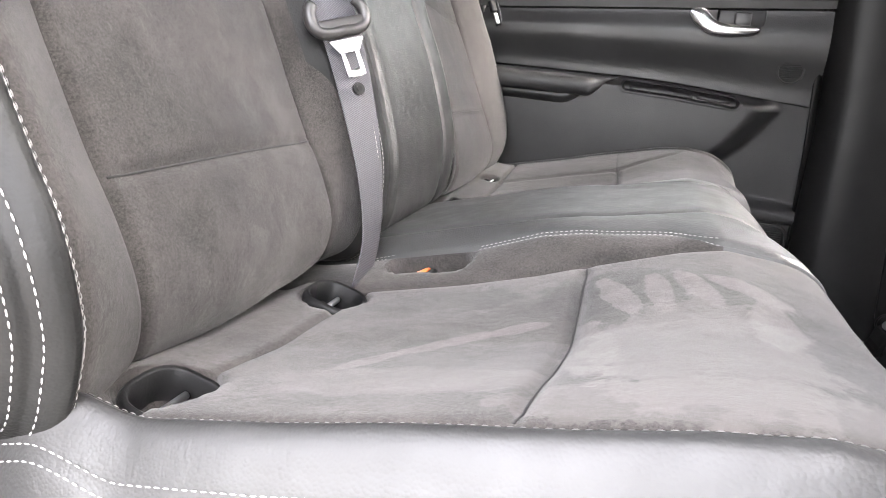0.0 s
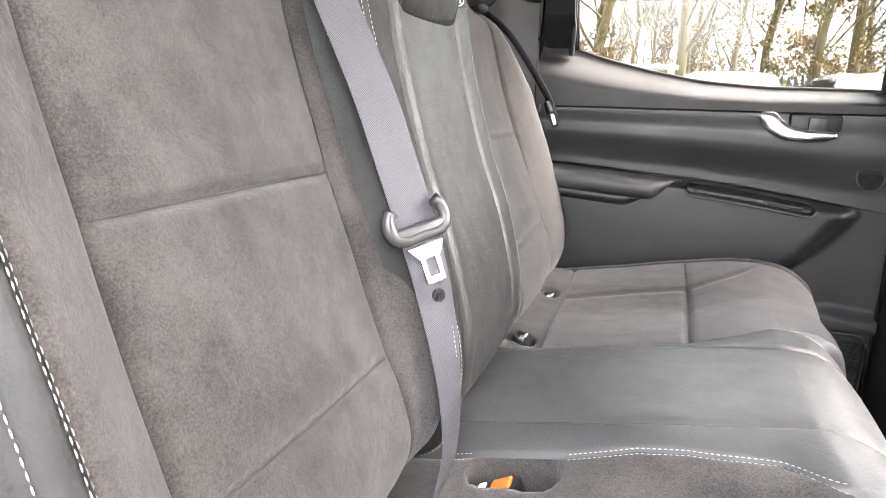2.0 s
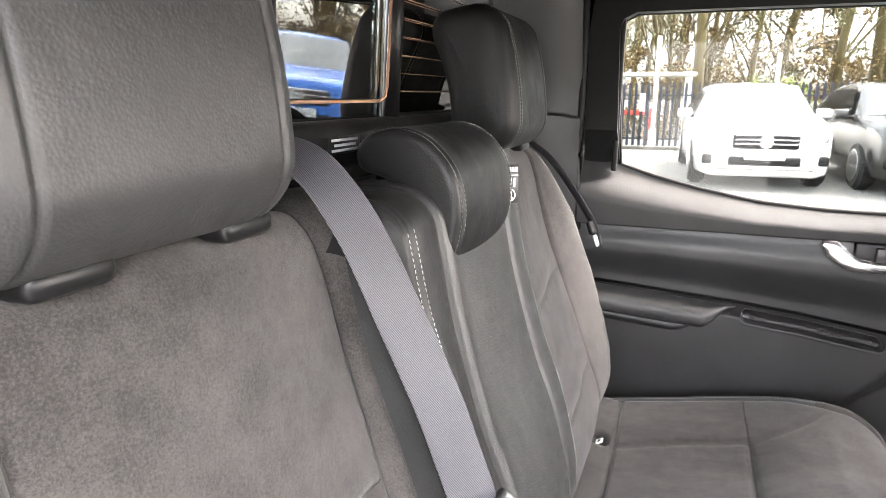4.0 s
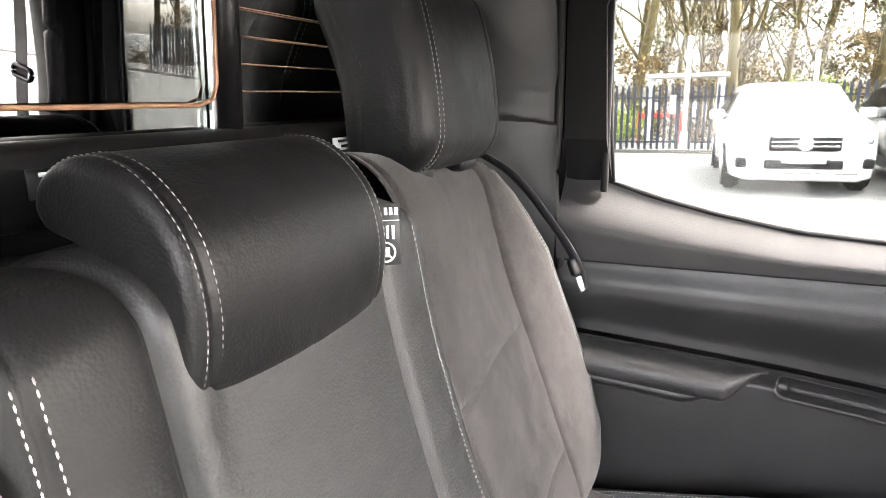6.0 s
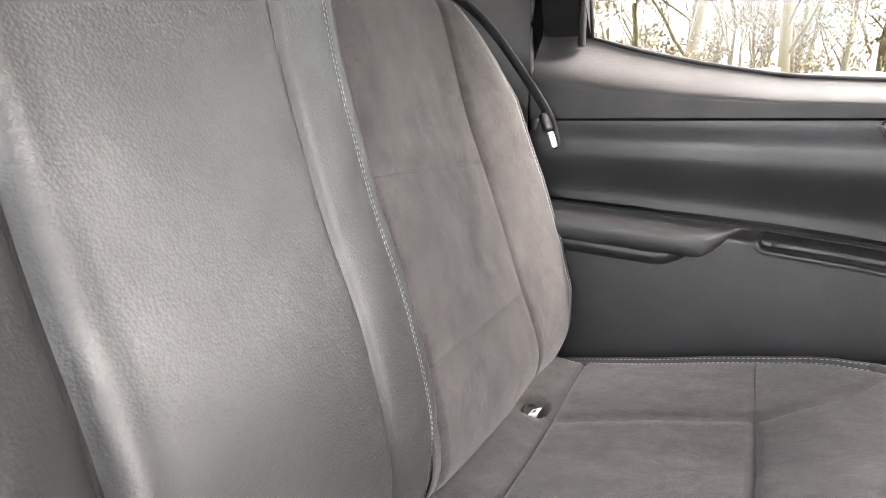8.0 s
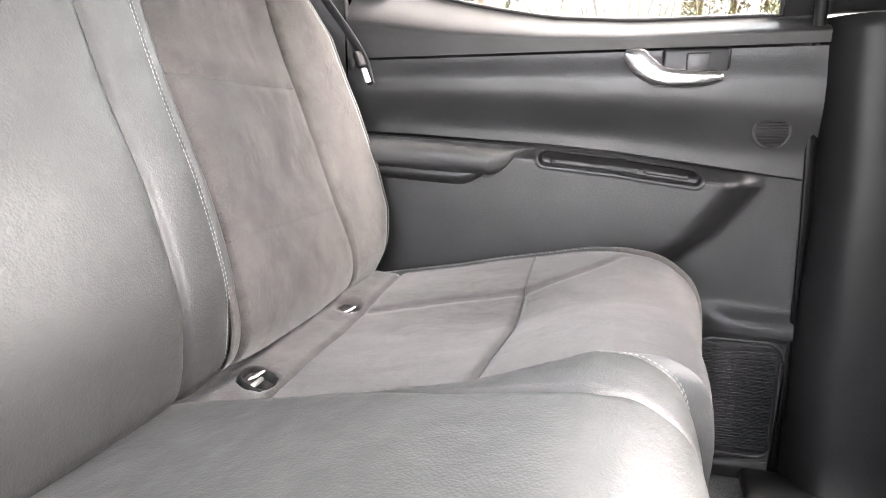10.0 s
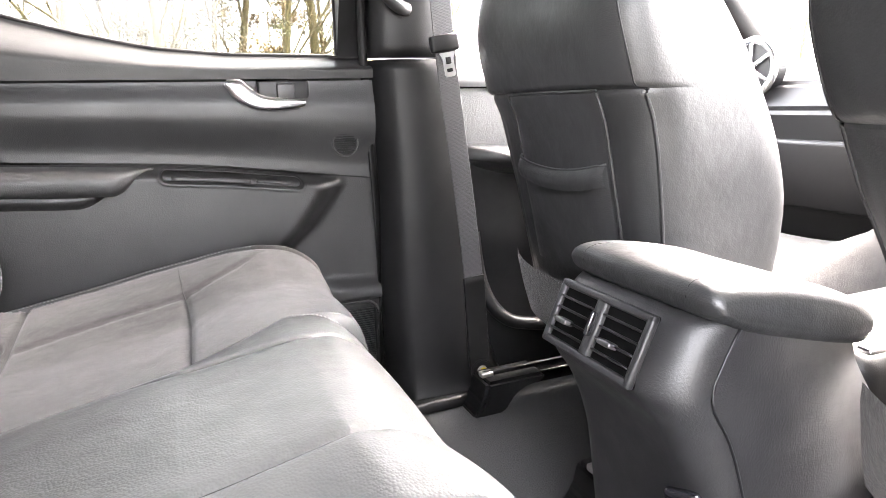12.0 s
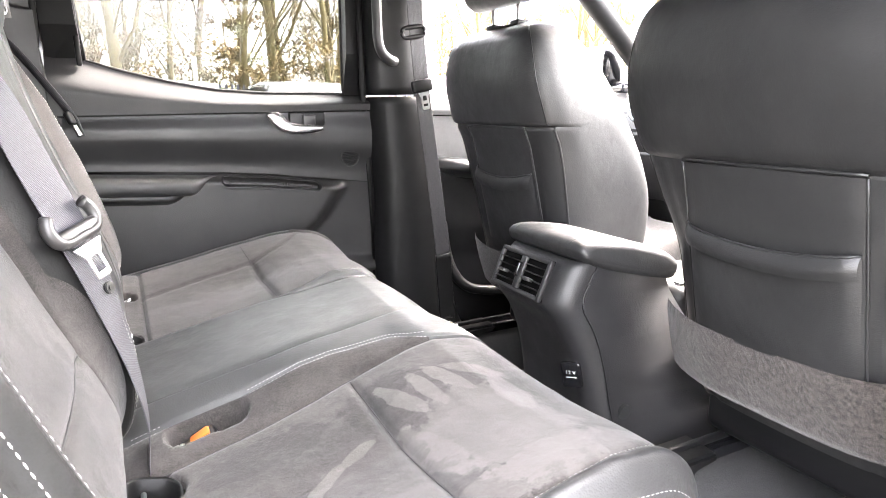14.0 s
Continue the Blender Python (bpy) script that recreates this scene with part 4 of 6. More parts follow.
    # low loudspeaker grille
    gr = part("speaker_grille", rbox((0.135, 0.014, 0.205), 0.028, 4, (0.652, 0.7215, 0.165)), M_BLACK, root, "black ribbed speaker grille")
    for k in range(36):
        part("rib", rbox((0.118, 0.006, 0.0022), 0.0008, 1, (0.652, 0.7135, 0.075 + k * 0.0051)), M_PANEL, gr)
    part("grille_rim", sweep("grille_rim", [(0.652 + x, 0.7155, 0.165 + z) for x, z in rounded_section(0.140, 0.212, 0.032, 6)] + [(0.652 + 0.070, 0.7155, 0.165 + 0.074)], 0.004, 6), M_PANEL_LOW, gr)
    return root


build_door()


# ---- cabin shell ----
def floor_z(x, y):
    t = math.exp(-((y - YC) / 0.15) ** 4)
    return 0.012 + 0.085 * t * smoothstep(0.45, 0.85, x) + 0.25 * smoothstep(1.75, 2.1, x)


structure("floor", grid(lambda x, y: (x, y, floor_z(x, y) + 0.002 * noise.noise(Vector((x * 12, y * 12, 0)))), list(np.linspace(-0.3, 2.2, 90)), list(np.linspace(-0.78, 0.80, 80)), "floor"), M_CARPET, "black carpeted car floor with centre tunnel", "floor")
structure("seat_base", rbox_mesh((0.66, 1.22, 0.26), 0.02, (0.20, YC, 0.150)), M_CARPET, "dark carpeted base under rear bench", "seat base")
structure("ceiling", grid(lambda x, y: (x, y, 1.300 - 0.05 * ((y - YC) / 0.75) ** 4 - 0.03 * smoothstep(0.1, -0.25, x) - 0.06 * smoothstep(1.1, 1.5, x)), list(np.linspace(-0.27, 1.45, 30)), list(np.linspace(-0.78, 0.76, 40)), "ceiling", True, True), M_LINING, "dark grey fabric headlining", "ceiling")
structure("roof", grid(lambda x, y: (x, y, 1.345 - 0.05 * ((y - YC) / 0.75) ** 4), list(np.linspace(-0.30, 1.45, 10)), list(np.linspace(-0.80, 0.78, 12)), "roof"), M_GLOSS, "outer roof skin of the car", "roof")

# rear wall with its window
RX = -0.222


def wall_piece(y0, y1, z0, z1, d=0.03, bev=0.006, x=RX):
    return rbox((d, y1 - y0, z1 - z0), bev, 3, (x - d / 2, (y0 + y1) / 2, (z0 + z1) / 2))


rear_wall = thing("wall_rear", "black plastic rear cab wall below dark window", "wall", (RX, YC, 0.3), "", "structure")
part("lower_trim", wall_piece(-0.76, 0.72, 0.25, 0.945), M_TRIM, rear_wall)
part("shelf_trim", wall_piece(-0.74, 0.70, 0.935, 0.995, 0.05, 0.018, RX + 0.022), M_TRIM, rear_wall)
part("side_trim", wall_piece(-0.76, -0.62, 0.95, 1.30), M_TRIM, rear_wall)
part("side_trim", wall_piece(0.58, 0.74, 0.95, 1.30), M_TRIM, rear_wall)
part("top_trim", wall_piece(-0.74, 0.72, 1.225, 1.31), M_TRIM, rear_wall)
back_outside = part("tailgate_panel", wall_piece(-0.85, 0.80, -0.2, 0.97, 0.02, 0.004, RX - 0.04), M_GLOSS, rear_wall)

rear_window = thing("window_rear", "dark privacy glass sliding rear window with heating wires", "window", (RX, YC, 1.0), "", "structure")
LEAN = math.tan(radians(4.0))


def on_rear(y, z, d=0.0):
    return (RX - 0.012 + (z - 0.99) * LEAN + d, y, z)


def rear_pane(y0, y1, z0=0.992, z1=1.24, d=0.0):
    bm = bmesh.new()
    for dd in (d, d - 0.004):
        bm.faces.new([bm.verts.new(on_rear(y, z, dd)) for y, z in ((y0, z0), (y1, z0), (y1, z1), (y0, z1))])
    bmesh.ops.recalc_face_normals(bm, faces=bm.faces)
    return bm


for y0, y1, d in ((-0.64, -0.152, -0.006), (-0.152, 0.112, 0.0), (0.140, 0.60, -0.006)):
    part("pane", rear_pane(y0, y1, d=d), M_DARKGLASS, rear_window, "dark tinted glass pane")
part("slider_post", sweep("slider_post", [on_rear(0.126, 0.985, 0.006), on_rear(0.126, 1.24, 0.006)], 0.014, 10), M_BLACK, rear_window)
part("slider_post", sweep("slider_post", [on_rear(-0.166, 0.985, 0.006), on_rear(-0.166, 1.24, 0.006)], 0.014, 10), M_BLACK, rear_window)
cop = [on_rear(-0.150, 1.24, 0.008), on_rear(-0.150, 1.03, 0.008), on_rear(-0.142, 1.020, 0.008), on_rear(-0.13, 1.017, 0.008), on_rear(0.088, 1.017, 0.008), on_rear(0.104, 1.022, 0.008), on_rear(0.110, 1.036, 0.008), on_rear(0.112, 1.24, 0.008)]
part("slider_seal", sweep("slider_seal", cop, 0.0022, 6, None, (1, 0, 0.1)), M_COPPER, rear_window, "brown slider seal")
for z in np.arange(1.030, 1.22, 0.026):
    part("heating_wire", sweep("wire", [on_rear(0.142, z, 0.001), on_rear(0.58, z, 0.001)], 0.0007, 4, None, (1, 0, 0)), M_COPPER, rear_window)
    part("heating_wire", sweep("wire", [on_rear(-0.60, z, 0.001), on_rear(-0.18, z, 0.001)], 0.0007, 4, None, (1, 0, 0)), M_COPPER, rear_window)

# far rear pillar trim
def c_pillar(sgn, y_out, name):
    def pt(x, z):
        u = (x + 0.25) / 0.20
        y = y_out - 0.075 * max(0.0, 1 - u) ** 1.6 - 0.05 * smoothstep(1.0, 1.3, z)
        y -= 0.006 if z < 0.978 - 0.10 * (x + 0.05) else 0.0
        return (x, YC + sgn * (y - YC), z)
    zs = sorted(set(list(np.linspace(0.2, 1.30, 70)) + [0.974, 0.976, 0.98, 0.984, 0.99]))
    return structure(name, grid(pt, list(np.linspace(-0.25, -0.048, 24)), zs, name, True, sgn < 0), M_PANEL, "black plastic rear pillar trim", "pillar trim")


c_pillar(1, 0.700, "pillar_rear_far")
c_pillar(-1, 0.700, "pillar_rear_near")
seal_path = [(-0.047, 0.700, 1.26), (-0.047, 0.702, 1.1), (-0.049, 0.704, 0.97), (-0.054, 0.704, 0.89), (-0.047, 0.704, 0.80), (-0.040, 0.704, 0.70), (-0.042, 0.704, 0.3)]
structure("door_seal", sweep("door_seal", catmull(seal_path, 6), 0.008, 8), M_RUBBER, "black rubber door seal", "door seal")
# shell outside, both sides
structure("roof_rail_far", sweep("roof_rail", [(-0.30, 0.735, 1.285), (0.7, 0.735, 1.29), (1.3, 0.72, 1.27)], 0.045, 10), M_TRIM, "black roof rail trim above the door", "roof rail")
structure("roof_rail_near", sweep("roof_rail", [(-0.30, -0.775, 1.285), (0.7, -0.775, 1.29), (1.3, -0.76, 1.27)], 0.045, 10), M_TRIM, "black roof rail trim above open doorway", "roof rail")
structure("door_sill_near", rbox_mesh((1.2, 0.10, 0.10), 0.02, (0.3, -0.80, 0.0)), M_TRIM, "black plastic door sill", "door sill")
structure("door_sill_far", rbox_mesh((2.4, 0.10, 0.10), 0.02, (0.8, 0.765, 0.0)), M_TRIM, "black plastic door sill", "door sill")


structure("body_side_far", rbox_mesh((0.40, 0.03, 1.62), 0.01, (-0.19, 0.800, 0.50)), M_GLOSS, "black outer body side behind the door", "body panel")

structure("body_side_near", rbox_mesh((0.40, 0.03, 1.62), 0.01, (-0.24, -0.840, 0.50)), M_GLOSS, "black outer body side behind the doorway", "body panel")


def build_open_door():
    """The near rear door, swung wide on its hinges at the middle pillar."""
    root = thing("car_door", "wide open black rear car door with clear window", "car door", (0.90, -0.82, 0.05))
    m = Matrix.Translation((0.90, -0.82, 0)) @ Matrix.Rotation(radians(72), 4, "Z")

    def put(bm):
        bmesh.ops.transform(bm, matrix=m, verts=bm.verts)
        return bm

    part("door_panel", put(prism([(-0.86, 0.05), (0.0, 0.05), (0.0, 0.79), (-0.62, 0.80), (-0.86, 0.88)], "Y", -0.05, 0.05, 0.012)), M_PANEL_LOW, root, "grained black inner door panel")
    for size, at in (((0.05, 0.04, 0.46), (-0.025, 0, 1.02)), ((0.06, 0.04, 0.38), (-0.83, 0, 1.06)), ((0.86, 0.04, 0.06), (-0.43, 0, 1.24))):
        part("window_frame", put(rbox(size, 0.01, 2, at)), M_TRIM, root, "matt black window surround")
    pane = part("window_pane", put(prism([(-0.80, 0.86), (-0.62, 0.80), (-0.05, 0.79), (-0.05, 1.21), (-0.80, 1.21)], "Y", -0.002, 0.002)), M_GLASS, root, "clear side window glass")
    pane.visible_shadow = False
    return root


build_open_door()

# far middle pillar
def b_pillar(sgn, shift, name):
    root = thing(name, "black plastic middle pillar trim with grab handle", "pillar trim", (0.8 + shift, YC + sgn * 0.7, 0.02), "", "structure")
    Y = lambda y: YC + sgn * (y - YC)
    secs = []
    for z in np.concatenate([np.linspace(0.035, 0.2, 14), np.linspace(0.23, 0.782, 24)]):
        fl = math.exp(-(z - 0.035) / 0.06)
        x0 = np.interp(z, [0, 0.55, 0.78], [0.735, 0.737, 0.722]) - 0.0 * fl
        x1 = np.interp(z, [0, 0.1, 0.3, 0.55, 0.78], [1.00, 0.985, 0.955, 0.925, 0.892]) + 0.03 * fl
        yi = 0.660 - 0.022 * fl
        ring = [(x0 - 0.006, 0.74), (x0, 0.716), (x0 + 0.012, 0.690), (x0 + 0.03, yi + 0.008), (x0 + 0.05, yi), ((x0 + x1) / 2, yi - 0.002), (x1 - 0.03, yi), (x1 - 0.012, yi + 0.01), (x1, yi + 0.03), (x1, 0.74)]
        secs.append([(x + shift, Y(y), z) for x, y in ring])
    part("lower_trim", rings(name, secs), M_TRIM, root, "smooth black lower pillar cover")
    secs = []
    for z in np.linspace(0.788, 1.28, 22):
        x0, x1 = 0.727 + 0.0 * z, np.interp(z, [0.78, 1.28], [0.888, 0.85])
        yi = 0.672 - 0.03 * smoothstep(0.9, 1.28, z)
        ring = [(x0, 0.76), (x0, 0.70), (x0 + 0.012, yi + 0.01), (x0 + 0.03, yi), ((x0 + x1) / 2, yi - 0.001), (x1 - 0.03, yi), (x1 - 0.01, yi + 0.01), (x1, 0.70), (x1, 0.76)]
        secs.append([(x + shift, Y(y), z) for x, y in ring])
    part("upper_trim", rings(name, secs), M_TRIM, root, "black upper pillar cover")
    grab = catmull([(0.735, 0.668, 1.21), (0.735, 0.640, 1.19), (0.733, 0.630, 1.10), (0.733, 0.630, 1.00), (0.735, 0.632, 0.93), (0.748, 0.638, 0.897), (0.775, 0.650, 0.880), (0.795, 0.668, 0.878)], 6)
    part("grab_handle", sweep("grab_handle", [(x + shift, Y(y), z) for x, y, z in grab], 0.0135, 12), M_PANEL, root, "curved black grab handle")
    part("seal", sweep("seal", [(0.724 + shift, Y(0.712), 0.04), (0.728 + shift, Y(0.712), 0.5), (0.714 + shift, Y(0.712), 0.78), (0.712 + shift, Y(0.712), 1.26)], 0.009, 8), M_RUBBER, root)
    return root


b_pillar(1, 0.0, "pillar_middle_far")
b_pillar(-1, 0.13, "pillar_middle_near")
structure("floor_trim", rbox_mesh((0.34, 0.09, 0.03), 0.012, (0.84, 0.665, 0.028)), M_TRIM, "black kick trim at the foot of pillar", "trim")


# ---- front seats ----
def build_front_seat(yc, wide, pk, off, up, label):
    """wide: extra half width high up; pk, off: half width of the rear panel and how far it sits off the middle."""
    root = thing("front_seat_unit", label, "car seat", (1.1, yc, 0.05), "front seats")

    def smooth(zs, vals):
        p = catmull(list(zip(zs, vals)), 8)
        return lambda z: float(np.interp(z, p[:, 0], p[:, 1]))

    rear_x = smooth([0.20, 0.30, 0.36, 0.55, 0.66, 0.70, 0.80, 0.88, 0.92, 0.94], [1.050, 1.005, 0.985, 0.945, 0.921, 0.905, 0.880, 0.885, 0.905, 0.95])
    front_x = smooth([0.20, 0.35, 0.50, 0.60, 0.70, 0.80, 0.88, 0.92, 0.94], [1.24, 1.285, 1.30, 1.265, 1.205, 1.135, 1.07, 1.02, 0.975])
    half = smooth([0.20, 0.35, 0.50, 0.62, 0.75, 0.84, 0.90, 0.93, 0.94], [0.205, 0.212, 0.222, 0.228 + wide * 0.6, 0.228 + wide, 0.215 + wide, 0.19 + wide, 0.15 + wide, 0.11])

    zs = sorted(set(list(np.linspace(0.20, 0.88, 60)) + list(np.linspace(0.88, 0.94, 14)) + [up + k for k in (0.655, 0.66, 0.665, 0.67, 0.675)]))

    def ring(z):
        a, b, h = rear_x(z), front_x(z), half(z)
        g = 0.004 * math.exp(-((z - 0.668 - up) / 0.004) ** 2)
        pts = []
        n = 96
        for k in range(n):
            t = 2 * math.pi * k / n
            c, s = math.cos(t), math.sin(t)
            e = 0.42
            u = math.copysign(abs(c) ** e, c)
            v = math.copysign(abs(s) ** e, s)
            xm, xr = (a + b) / 2, (b - a) / 2
            x = xm + xr * u
            if u < 0:
                x += g
                x += 0.012 * (v ** 2) * (z < 0.668 + up)
                for edge in (-0.72, 0.72):
                    if z < 0.66:
                        x += 0.004 * math.exp(-((v - edge) / 0.03) ** 2)
            else:
                x -= 0.05 * (1 - v ** 2)
            pts.append((x, yc + h * v, z))
        return pts

    secs = [ring(z) for z in zs]
    split = 0.668 + up
    low, high = [r for r in secs if r[0][2] <= split + 1e-6], [r for r in secs if r[0][2] > split - 1e-6]
    high = [low[-1]] + [r for r in high if r[0][2] > low[-1][0][2]]
    cut = [k for k in range(96) if math.cos(2 * math.pi * k / 96) < -0.52]
    cut_high = [k for k in range(96) if math.cos(2 * math.pi * k / 96) < -0.60]
    for stack, c in ((low, cut), (high, cut_high)):
        rest = [k % 96 for k in range(c[-1], c[0] + 97)]
        part("bolster", rings("bolster", [[r[k] for k in rest] for r in stack], False, False), M_LEATHER, root, "grained leather side of the seat back")
        part("rear_cover", rings("rear_cover", [[r[k] for k in c] for r in stack], False, False), M_SEATBACK, root, "black leather rear cover of the seat")
    part("top_cap", rings("top_cap", [secs[-1], [(x * 0.5 + 0.485, yc + (y - yc) * 0.6, z + 0.004) for x, y, z in secs[-1]]]), M_SEATBACK, root)
    # stitched welt where the rear cover meets the bolsters
    for k, kh, side in ((cut[0], cut_high[0], 1), (cut[-1], cut_high[-1], -1)):
        away = np.array((-0.6, side * 0.8, 0.0))
        line = [np.array(r[k]) for r in low if r[k][2] > 0.30]
        upper = [np.array(r[kh]) for r in high if r[kh][2] < 0.93]
        part("welt", sweep("welt", [p + away * 0.0005 for p in line], 0.0032, 6), M_SEATBACK, root, "raised seam on the seat flank")
        part("seam", sweep("seam", [p + away * 0.0003 for p in [line[-1]] + upper[1:]], 0.0016, 6), M_BLACK, root)
        for d in (0.007, 0.013):
            ps = np.array([p + np.array((-d * 0.35, -side * d * 0.8, 0)) for p in line])
            part("stitching", stitches(ps, np.array([away] * len(ps)), 0.0058, 0.0042, 0.0006), M_THREAD_DIM, root, "grey stitching")
    # rear panel, pocket and lower carpet
    pz0, pz1 = 0.365 + up, 0.662 + up
    yp = yc + off

    def bx(y, z):
        return rear_x(z) + 0.012 * ((y + off) / half(z)) ** 2

    def panel(y, z):
        v = y / pk
        return (bx(y, z) - 0.003 - 0.006 * math.sqrt(max(0, 1 - v ** 8)), yp + y, z)
    part("back_panel", grid(panel, list(np.linspace(-pk, pk, 24)), list(np.linspace(pz0, pz1, 30)), "back_panel", True, True), M_SEATBACK, root, "smooth black back panel")
    pw = pk - 0.004
    def pocket(y, z):
        v = y / pw
        sag = 0.016 * (1 - v ** 2)
        zz = pz0 + (0.556 + up - sag - pz0) * z
        return (bx(y, zz) - 0.009 - 0.013 * math.sqrt(max(0, 1 - abs(v) ** 6)) * (0.4 + 0.6 * z), yp + y, zz)
    part("map_pocket", grid(pocket, list(np.linspace(-pw, pw, 24)), list(np.linspace(0, 1, 20)), "map_pocket", True, True), M_SEATBACK, root, "black leather map pocket")
    def hem(y, v):
        """A padded band along the mouth of the pocket."""
        x, yy, z = pocket(y, 1.0)
        return (x - 0.001 - 0.006 * math.sin(math.pi * v), yy, z + 0.003 - 0.034 * v)
    part("pocket_edge", grid(hem, list(np.linspace(-pw, pw, 24)), list(np.linspace(0, 1, 9)), "pocket_edge", True), M_SEATBACK, root, "padded pocket hem")
    part("pocket_seam", sweep("pocket_seam", [hem(y, 0.0) for y in np.linspace(-pw, pw, 24)], 0.0022, 6), M_SEATBACK, root)
    for y in (-(pk + 0.001), (pk + 0.001)):
        part("pocket_seam", sweep("pocket_seam", [(bx(y, z) - 0.004, yp + y, z) for z in np.linspace(pz0, pz1, 14)], 0.0024, 6), M_SEATBACK, root)
    part("pocket_seam", sweep("pocket_seam", [(bx(y, pz1) - 0.004, yp + y, pz1 + 0.004) for y in np.linspace(-(pk + 0.001), (pk + 0.001), 12)], 0.0024, 6), M_SEATBACK, root)
    def flap(y, z):
        v = y / 0.222
        zz = 0.235 + 0.135 * z + 0.02 * abs(v) ** 3
        x = np.interp(zz, [0.20, 0.25, 0.30, 0.37], [1.045, 1.000, 0.985, 0.968]) + 0.03 * abs(v) ** 4
        return (x + 0.002 * noise.noise(Vector((y * 14, zz * 14, yc))), yc + y, zz)
    part("carpet_flap", grid(flap, list(np.linspace(-0.222, 0.222, 30)), list(np.linspace(0, 1, 20)), "carpet_flap", True, True), M_CARPET_GREY, root, "speckled grey carpet flap under seat back")
    # cushion
    secs = []
    for x in np.linspace(1.10, 1.62, 22):
        h = 0.235 * (1 - 0.25 * smoothstep(1.5, 1.62, x))
        zt = 0.36 + 0.05 * smoothstep(1.15, 1.55, x) - 0.06 * smoothstep(1.54, 1.62, x)
        zz = [(-1, 0.20), (-1.02, 0.30), (-0.97, zt + 0.02), (-0.8, zt + 0.035), (-0.6, zt), (0, zt - 0.01), (0.6, zt), (0.8, zt + 0.035), (0.97, zt + 0.02), (1.02, 0.30), (1, 0.20)]
        secs.append([(x, yc + h * a, z) for a, z in catmull(zz, 3)])
    part("seat_cushion", rings("seat_cushion", secs), M_SUEDE, root, "grey suede front seat cushion")
    part("seat_frame", rbox((0.52, 0.40, 0.10), 0.02, 3, (1.36, yc, 0.155)), M_BLACK, root)
    # headrest
    pad = headrest_loft(even_ring(rounded_section(0.10, 0.20, 0.042, 12), 80), sorted(set(list(np.linspace(-0.135, 0.135, 40)) + [s * (0.135 - 0.035 * (1 - math.sin(a))) for s in (-1, 1) for a in np.linspace(0, math.pi / 2, 10)])), 0.135, 0.5, 0.035)
    mt = Matrix.Translation((0.945, yc, 1.085)) @ Matrix.Rotation(radians(-8), 4, "Y")
    hp = part("headrest", rings("headrest", [[mt @ Vector(p) for p in r] for r in pad]), M_LEATHER, root, "black leather front headrest")
    for s in (-1, 1):
        part("headrest_post", sweep("post", [(0.965, yc + s * 0.055, 0.90), (0.955, yc + s * 0.055, 1.02)], 0.006, 12), M_STEEL, hp, "chrome post")
        part("post_guide", rbox((0.034, 0.036, 0.014), 0.005, 3, (0.962, yc + s * 0.055, 0.944)), M_BLACK, hp)
    # rails
    for s in (-1, 1 if yc < 0 else 1.48):
        rl = part("rail", rbox((0.56, 0.045, 0.028), 0.004, 2, (1.20, yc + s * 0.165, 0.075)), M_GLOSS, root, "oily black seat rail")
        part("rail_lip", rbox((0.56, 0.010, 0.016), 0.002, 2, (1.20, yc + s * 0.165, 0.096)), M_BLACK, rl)
        foot = [(0.915, 0.094), (1.060, 0.094), (1.060, 0.072), (1.005, 0.064), (0.975, 0.040), (0.962, 0.014), (0.880, 0.014), (0.884, 0.026), (0.905, 0.050)]
        part("rail_cover", prism(foot, "Y", yc + s * 0.165 - 0.042, yc + s * 0.165 + 0.042, 0.008), M_TRIM, root, "black plastic rail end cover with curved foot")
        part("rail_foot", rbox((0.03, 0.02, 0.012), 0.003, 2, (0.93, yc + s * 0.165, 0.098)), M_STEEL, root)
    return root


build_front_seat(0.352, 0.010, 0.125, -0.038, 0.040, "black leather front seat with map pocket and grey carpet flap")
build_front_seat(-0.395, 0.060, 0.146, -0.009, 0.0, "black leather front seat back with map pocket next to open doorway")


